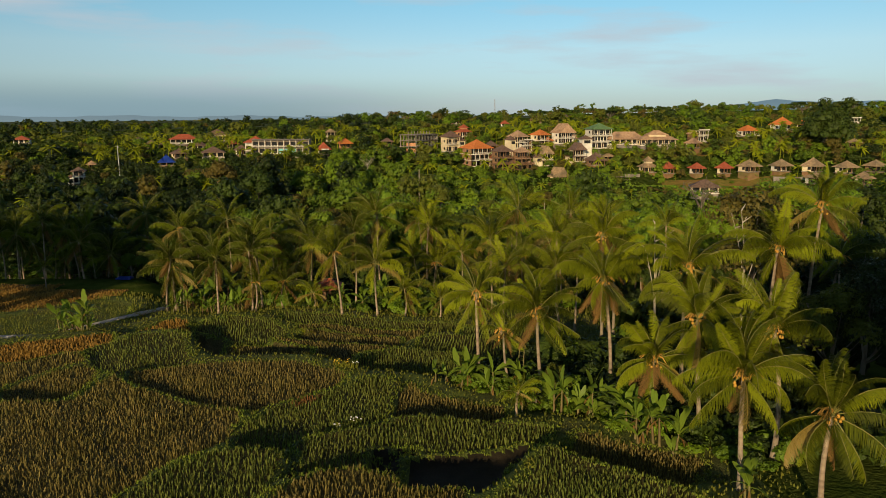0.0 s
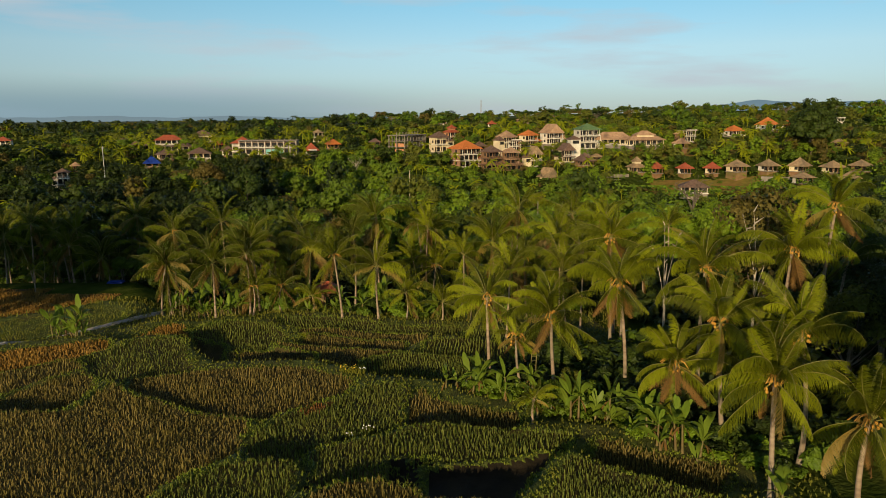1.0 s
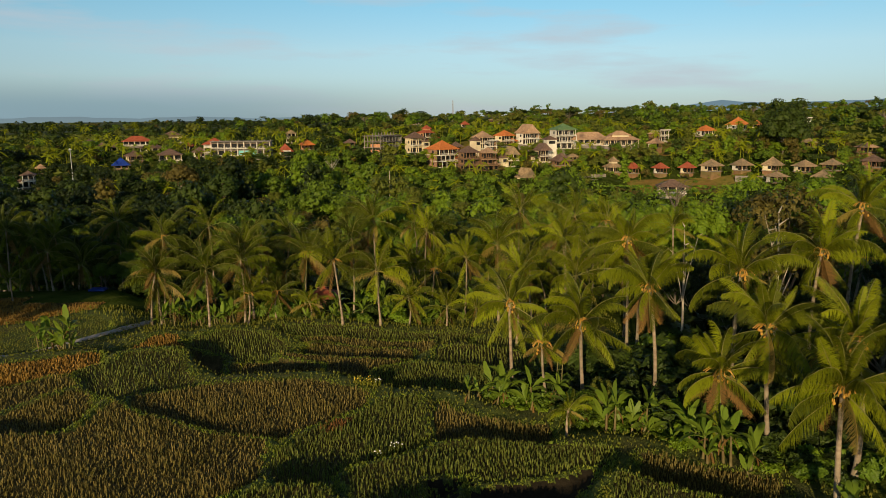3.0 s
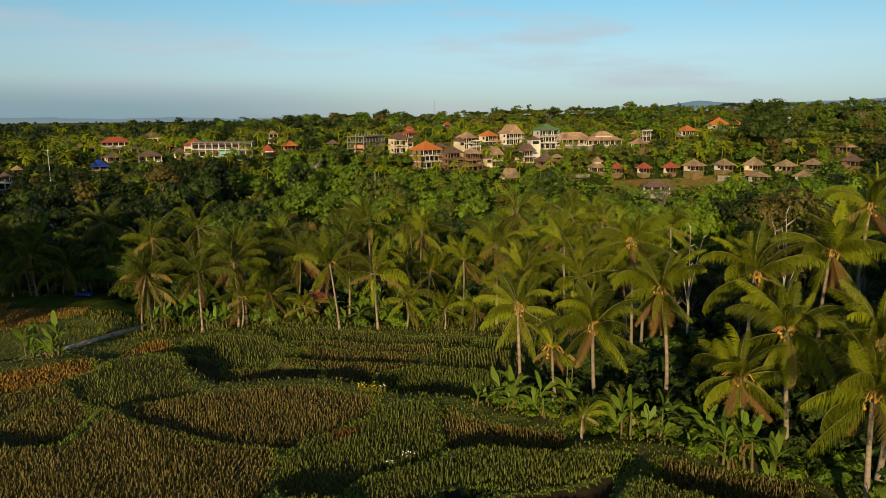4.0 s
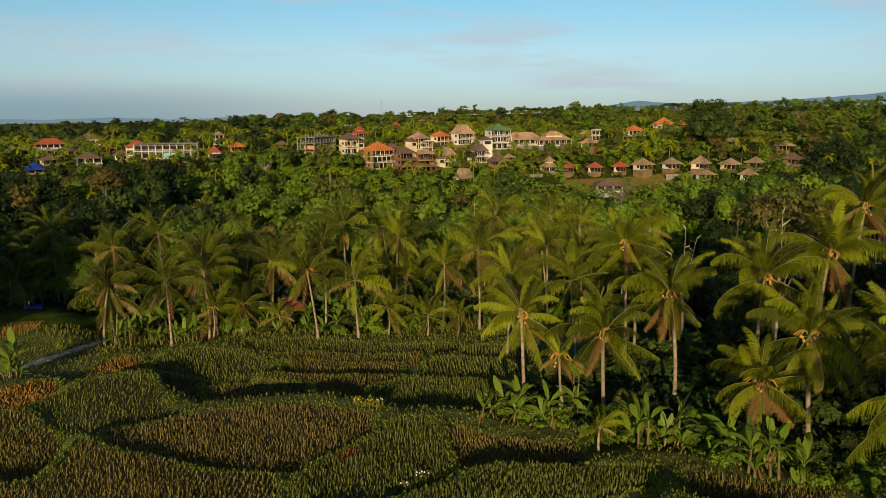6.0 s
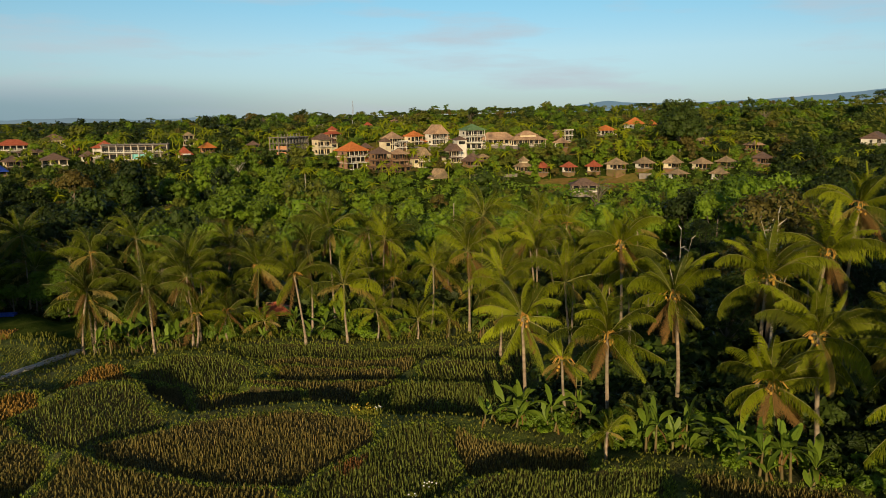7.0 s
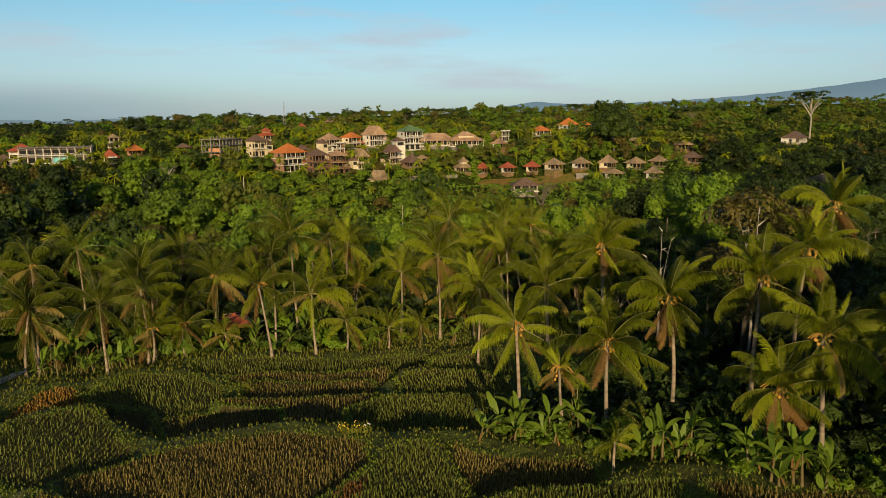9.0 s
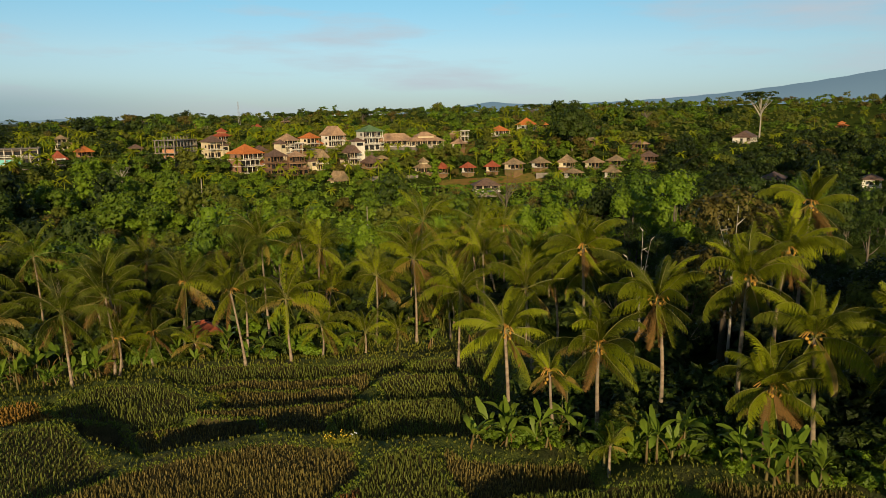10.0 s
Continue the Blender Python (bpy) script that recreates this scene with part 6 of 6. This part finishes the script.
BUSHES = [[quick_mesh("bush_leaves", *f, [m]) for m in (M_LEAVES[0], M_LEAVES[1], M_LEAVES[2], M_LEAVES_SHADE)] for f in BUSH_ARRAYS]


def bush(x, y, size, tone):
    ob = new("bush", BUSHES[urng.integers(4)][tone])
    ob.matrix_basis = pose(x, y, ground_at(x, y) - 0.1, 0, 0, urng.uniform(0, 360)) @ Matrix.Diagonal((size, size, size * urng.uniform(0.7, 1.1), 1))
    return tagged(ob, ("bright green", "mid green", "dark green", "dark green")[tone] + " leafy bush in the undergrowth", "bush", "undergrowth")


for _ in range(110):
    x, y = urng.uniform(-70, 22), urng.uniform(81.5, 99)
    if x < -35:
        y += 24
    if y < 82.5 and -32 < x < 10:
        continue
    # Mostly dark leaves, standing in for the shade within the belt.
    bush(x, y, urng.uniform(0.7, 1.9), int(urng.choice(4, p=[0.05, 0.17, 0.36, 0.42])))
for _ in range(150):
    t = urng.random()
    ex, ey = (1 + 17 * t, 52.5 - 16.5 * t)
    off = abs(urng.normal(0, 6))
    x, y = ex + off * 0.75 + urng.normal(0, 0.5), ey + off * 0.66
    # Bushes deeper in take darker leaves in place of the grove's shade.
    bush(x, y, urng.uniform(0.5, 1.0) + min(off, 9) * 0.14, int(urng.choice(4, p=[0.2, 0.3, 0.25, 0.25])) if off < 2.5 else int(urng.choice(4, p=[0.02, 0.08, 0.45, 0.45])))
for _ in range(90):
    t = urng.random()
    off = urng.uniform(-0.2, 2.2)
    bush(1 + 17 * t + off * 0.75, 51.8 - 16.5 * t + off * 0.66 + urng.normal(0, 0.3), urng.uniform(0.25, 0.7), int(urng.choice(3, p=[0.4, 0.4, 0.2])))
for x, y, size, tone in ((12.1, 44.7, 0.9, 0), (12.2, 42.0, 0.8, 0), (16.3, 40.2, 1.0, 1), (13.4, 41.0, 0.7, 0), (10.6, 41.2, 0.55, 0), (-9.6, 80.6, 0.9, 1), (-5.9, 80.9, 1.2, 0), (-3.0, 80.8, 0.8, 1)):
    bush(x, y, size, tone)
# Thicket leaves are darkened to stand in for shade behind the palms.
thicket = {2: [], 3: []}


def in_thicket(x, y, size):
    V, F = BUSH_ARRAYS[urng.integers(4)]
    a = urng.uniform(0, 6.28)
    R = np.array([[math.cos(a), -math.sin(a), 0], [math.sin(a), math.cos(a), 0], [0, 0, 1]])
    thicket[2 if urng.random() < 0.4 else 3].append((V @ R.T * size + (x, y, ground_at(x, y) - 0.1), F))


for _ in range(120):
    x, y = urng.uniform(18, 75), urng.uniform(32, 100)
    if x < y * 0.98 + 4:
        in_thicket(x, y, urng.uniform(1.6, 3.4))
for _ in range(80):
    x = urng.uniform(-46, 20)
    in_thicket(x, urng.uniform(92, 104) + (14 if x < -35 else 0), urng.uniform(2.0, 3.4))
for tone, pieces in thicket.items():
    tagged(new("thicket", quick_mesh("thicket", *joined(pieces), [M_LEAVES[2] if tone == 2 else M_LEAVES_SHADE])), "dense thicket among the palms, its dark green standing for shade", "undergrowth", kind="stuff")

# tall trees added out of view on both flanks, to cast long shade on the grove and on the old palms
krng = np.random.default_rng(71)
for kx, ky, n, rx, ry, top in ((29, 6, 24, 11, 12, 23), (-78, 50, 8, 13, 4, 21)):
    for _ in range(n):
        x, y = kx + krng.uniform(-rx, rx), ky + krng.uniform(-ry, ry)
        if kx > 0 and x < max(0.66 * y + 8, 19):
            continue
        tree(x, y, int(krng.choice([1, 4, 0])), 2, (top - ground_at(x, y)) / 12.5 * krng.uniform(0.85, 1.1), krng.uniform(0, 360), label="unseen dark green tree added beside the terraces for its shade")

for x, y, f, sc, turn in ((-48.6, 105.5, 2, 0.62, 20), (-44.8, 106.5, 0, 0.66, 130), (-42.0, 105.0, 1, 0.72, 240), (-46.5, 109.0, 0, 0.8, 300)):
    fine_tree(x, y, f, M_LEAVES[1], sc, turn, "small light green tree at the edge of the far field", "field edge trees")

fine_tree(6.4, 46.5, 2, M_LEAVES[1], 0.36, 45, "slender small-leaved shrub tree at the field edge", "field edge trees")
fine_tree(7.9, 47.6, 0, M_LEAVES[3], 0.36, 170, "slender small-leaved shrub tree at the field edge", "field edge trees")

# trees that close the grove behind the nearer palms, its shade painted into their leaves
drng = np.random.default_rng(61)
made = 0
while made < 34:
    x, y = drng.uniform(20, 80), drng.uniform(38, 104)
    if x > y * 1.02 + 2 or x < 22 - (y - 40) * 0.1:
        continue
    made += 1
    fine_tree(x, y, int(drng.integers(3)), M_LEAVES_SHADE if drng.random() < 0.7 else M_LEAVES[2], drng.uniform(0.6, 0.95), drng.uniform(0, 360), "tree with shade-dark green leaves standing among the palms", "grove trees")


# ---- bare and flat-topped trees ----
def bare_tree(x, y, z0, height, spread, mat, seed, label, forks=6, thick=1.0):
    """Leafless tree: trunk, limbs and twigs."""
    rng = np.random.default_rng(seed)
    root = new("bare_tree")
    root.location = (x, y, z0)
    mpart("trunk", tube([(0, 0, -1), (0.1, 0, height * 0.3), (0, 0.1, height * 0.55), (0.1, 0, height * 0.7)], np.array([0.28, 0.2, 0.15, 0.09]) * thick * height / 10, 7), mat, root, smooth=True)
    for k in range(forks):
        a = 6.28 * k / forks + rng.uniform(-0.4, 0.4)
        s0 = np.array([0, 0, height * rng.uniform(0.3, 0.65)])
        tip = np.array([math.cos(a) * spread * rng.uniform(0.6, 1), math.sin(a) * spread * rng.uniform(0.6, 1), height * rng.uniform(0.75, 1.0)])
        s = np.linspace(0, 1, 5)[:, None]
        line = s0 + (tip - s0) * s + np.array([0, 0, 0.12 * height]) * s * (1 - s)
        limb = mpart("limb", tube(line, np.array([0.11, 0.09, 0.07, 0.05, 0.02]) * thick * height / 10, 5), mat, root, smooth=True)
        for q in range(3):
            st = line[2 + q % 3]
            d = np.array([rng.normal(0, 1), rng.normal(0, 1), rng.uniform(0.3, 1.2)])
            d *= spread * 0.4 / np.linalg.norm(d)
            mpart("twig", tube([st, st + d * 0.5, st + d], np.array([0.05, 0.035, 0.012]) * height / 10, 4), mat, limb)
    return tagged(root, label, "bare tree")


bare_tree(70.3, 191, ground_at(70, 191) - 0.5, 16, 5.5, M_BARK, 1, "leafless brown tree with spreading branches in the valley", 9)
bare_tree(-37, 330, -9, 11, 4, M_PALE_BARK, 2, "leafless pale tree below the village")
bare_tree(25, 57.2, ground_at(25, 57), 14.2, 2.2, M_PALE_BARK, 3, "dead pale tree with forked branches among palms", 5, 0.4)
bare_tree(18.8, 61, ground_at(18.8, 61), 12.6, 1.2, M_PALE_BARK, 4, "dead forked trunk rising above the palms", 3, 0.45)


def flat_tree(x, y, height, radius, seed, bark=M_BARK):
    rng = np.random.default_rng(seed)
    root = new("flat_topped_tree")
    root.location = (x, y, ground_at(x, y) - 0.5)
    blobs = [(np.array([math.cos(a) * q * radius, math.sin(a) * q * radius, height * rng.uniform(0.84, 1.0)]), (radius * 0.28, radius * 0.28, radius * 0.07)) for a, q in [(rng.uniform(0, 6.28), math.sqrt(rng.random())) for _ in range(18)]]
    limbs = []
    for c, r in blobs[:12]:
        s = np.linspace(0, 1, 4)[:, None]
        st = np.array([0, 0, height * rng.uniform(0.45, 0.6)])
        limbs.append(tube(st + (c - st) * s, np.array([0.3, 0.22, 0.14, 0.05]), 5))
    mpart("trunk", [tube([(0, 0, -1), (0.2, 0, height * 0.35), (0, 0, height * 0.62)], [0.6, 0.45, 0.3], 8)] + limbs, bark, root, smooth=True)
    mpart("crown", crown_mesh(rng, blobs, 1000, 0.8, 0, 0.7), M_LEAVES[2], root)
    return tagged(root, "tall flat-topped tree rising above the woods", "tree", "flat-topped trees")


flat_tree(334, 362, 35.0 - ground_at(334, 362), 11, 1, M_PALE_BARK)
for fx, fy, fh, fr, fs in ((120, 700, 15, 11, 2), (160, 690, 15, 10, 3), (205, 740, 14, 10, 4), (320, 640, 15, 10, 5), (350, 620, 15, 10, 6), (-40, 700, 13, 8, 7), (290, 420, 15, 8, 8), (95, 760, 14, 10, 9)):
    flat_tree(fx, fy, fh, fr, fs)

# ---- the cottages' garden ----
lx, ly = np.meshgrid(np.linspace(88, 156, 35), np.linspace(290, 326, 37))
ly = ly - (lx - 92) * 0.1
lz = np.array([ground_at(a, b) for a, b in zip(lx.ravel(), ly.ravel())]) + 0.15
li = (np.arange(36)[:, None] * 35 + np.arange(34)).reshape(-1, 1)
tagged(new("lawn", quick_mesh("lawn", np.column_stack([lx.ravel(), ly.ravel(), lz]), li + [[0, 1, 36, 35]], [M_LAWN], smooth=True)), "sloping lawn of dry grass with bare orange earth below the cottages", "lawn", kind="structure")

for _ in range(30):
    x = urng.uniform(90, 152)
    y = urng.uniform(296, 322) - (x - 92) * 0.1
    if min(math.hypot(x - h[0], y - h[1]) - h[2] for h in HOUSE_SPOTS if h[4] > 0) > 0.8:
        bush(x, y, urng.uniform(0.8, 2.0), int(urng.choice(3, p=[0.35, 0.4, 0.25])))

# ---- path, walls, poles and small things ----
way = np.array([(-49, 63.5), (-45.0, 67.8), (-42.6, 72.0), (-39.6, 76.0), (-37.2, 79.2), (-34.9, 84.2)])
way = np.stack([np.interp(np.linspace(0, 5, 41), np.arange(6), way[:, k]) for k in (0, 1)], -1)
head = np.gradient(way, axis=0)
head /= np.linalg.norm(head, axis=1)[:, None]
side = np.stack([-head[:, 1], head[:, 0]], -1)
hz = np.array([max(ground_at(*(p + side[i] * q)) for q in (-0.6, 0, 0.6)) for i, p in enumerate(way)])
hz = np.convolve(np.pad(hz, 3, mode="edge"), np.ones(7) / 7, "valid") + 0.14
rows = [np.column_stack([way + side * q, hz + dz]) for q, dz in ((-0.5, -0.5), (-0.45, 0), (0.45, 0), (0.5, -0.5))]
V = np.concatenate(rows)
a, b = np.meshgrid(np.arange(3), np.arange(40), indexing="ij")
tagged(new("footpath", quick_mesh("footpath", V, np.stack([a * 41 + b, (a + 1) * 41 + b, (a + 1) * 41 + b + 1, a * 41 + b + 1], -1).reshape(-1, 4), [M_PATH])), "pale concrete footpath winding between the paddies", "path", kind="structure")
srng = np.random.default_rng(4)
for k in range(9):
    st = bmesh.new()
    bmesh.ops.create_icosphere(st, subdivisions=1, radius=1)
    for v in st.verts:
        v.co *= srng.uniform(0.75, 1.2)
    me = bpy.data.meshes.new("stone")
    st.to_mesh(me)
    st.free()
    me.materials.append(M_PATH)
    x, y, q = -45.2 + srng.normal(0, 1.2), 68.6 + srng.normal(0, 0.5), srng.uniform(0.15, 0.35)
    ob = new("stone", me)
    ob.matrix_basis = pose(x, y, ground_at(x, y) + 0.1, 0, 0, srng.uniform(0, 360)) @ Matrix.Diagonal((q * 1.4, q, q * 0.7, 1))
    tagged(ob, "pale rubble stone beside the footpath", "stone", "rubble stones")


def slab(name, x0, y0, x1, y1, z0, z1, thick, mat, label, category):
    """A wall from one foot to another."""
    L, ang = math.hypot(x1 - x0, y1 - y0), math.degrees(math.atan2(y1 - y0, x1 - x0))
    V, F = joined([box(0, -thick / 2, z0, L, thick / 2, z1), box(-0.1, -thick / 2 - 0.12, z1, L + 0.1, thick / 2 + 0.12, z1 + 0.18)])
    ob = new(name, quick_mesh(name, V, F, [mat]))
    ob.matrix_basis = pose(x0, y0, 0, 0, 0, ang)
    return tagged(ob, label, category)


slab("retaining_wall", 66, 321, 89, 321, -13, -6.2, 0.6, M_CONC, "grey stone retaining wall below the villas", "wall")
slab("retaining_wall", 68, 318, 84, 317, -14, -8.2, 0.6, M_CONC, "lower grey stone retaining wall", "wall")
slab("retaining_wall", 146, 312, 182, 300, -12, -6.6, 0.6, M_CONC, "grey terrace wall in front of the cottages", "wall")


def pole(x, y, z0, h, r, mat, label, arm=False):
    root = new("pole")
    root.location = (x, y, z0)
    mpart("shaft", tube([(0, 0, -1), (0, 0, h * 0.5), (0, 0, h)], [r, r * 0.85, r * 0.6], 7), mat, root, smooth=True)
    if arm:
        mpart("cross_arm", box(-0.7, -0.06, h - 0.7, 0.7, 0.06, h - 0.55), mat, root)
    return tagged(root, label, "pole")


pole(-9.2, 242, ground_at(-9, 242), 15.5, 0.22, M_PALE_BARK, "tall pale pole standing in the jungle")
pole(24.2, 170, ground_at(24, 170), 15.0, 0.16, M_PALE_BARK, "thin pale pole standing in the jungle")
pole(-140, 300, ground_at(-140, 300), 18, 0.22, M_STEEL, "grey power pole in the jungle", True)

mast = new("lattice_mast")
mast.location = (61.7, 900, ground_at(61.7, 900))
H = 28.0
for k in range(3):
    a = 6.28 * k / 3
    mpart("leg", tube([(math.cos(a) * 1.6, math.sin(a) * 1.6, 0), (math.cos(a) * 0.4, math.sin(a) * 0.4, H)], [0.22, 0.16], 5), M_STEEL, mast)
for k in range(12):
    f0, f1 = k / 12, (k + 1) / 12
    r0, r1 = 1.6 - 1.2 * f0, 1.6 - 1.2 * f1
    a0, a1 = 6.28 * (k % 3) / 3, 6.28 * ((k + 1) % 3) / 3
    mpart("brace", tube([(math.cos(a0) * r0, math.sin(a0) * r0, H * f0), (math.cos(a1) * r1, math.sin(a1) * r1, H * f1)], [0.12, 0.12], 4), M_STEEL, mast)
tagged(mast, "grey steel lattice mast above the far woods", "mast")

ladder = new("bamboo_ladder")
ladder.matrix_basis = pose(5.7, 51.0, ground_at(5.7, 51.0), -6, 4, 8)
for sx in (-0.22, 0.22):
    mpart("rail", tube([(sx, 0, 0), (sx * 0.85, 0, 3.2)], [0.04, 0.035], 6), M_STEM, ladder)
for k in range(9):
    mpart("rung", tube([(-0.22, 0, 0.25 + k * 0.33), (0.22, 0, 0.25 + k * 0.33)], [0.022, 0.022], 5), M_STEM, ladder)
tagged(ladder, "bamboo ladder leaning against a thin palm", "ladder")
copy_thing(ladder, pose(-31.8, 82.3, ground_at(-31.8, 82.3), -8, 3, 20))

frn = np.random.default_rng(12)
for k in range(12):
    x, y = (-8.0 + frn.normal(0, 0.9), 55.4 + frn.normal(0, 0.4)) if k < 8 else (frn.uniform(-7.2, -5.5), frn.uniform(-0.25, 0.25))
    if k >= 8:
        y += 43.0 + (x + 7.0) * 0.64
    root = new("flowering_weed")
    root.location = (x, y, ground_at(x, y))
    V, F = blades(frn, frn.normal(0, 0.12, 9), frn.normal(0, 0.12, 9), np.zeros(9), np.full(9, 0.5), 0.4, 3, 0.08)
    part("leaf_tuft", quick_mesh("leaf_tuft", V, F, [M_TUFT]), root)
    for q in range(4):
        c = (frn.normal(0, 0.16), frn.normal(0, 0.16), frn.uniform(0.28, 0.55))
        part("flower", quick_mesh("flower", NUT_V * 0.45 + c, NUT_F, [M_FLOWER_W if x > -7.8 else M_FLOWER_Y]), root, "small bright blossom")
    tagged(root, "flowering weed clump on a grassy bund", "weed", "flowering weeds")

sheet = new("tarpaulin", quick_mesh("tarpaulin", *joined([box(-1.1, -0.6, 0.0, 1.1, 0.6, 0.22), box(-0.8, -0.4, 0.22, 0.9, 0.4, 0.34)]), [M_TARP]))
sheet.location = (-48.5, 102.6, ground_at(-48.5, 102.6) + 0.1)
tagged(sheet, "dark blue tarpaulin lying at the edge of the field", "tarpaulin")
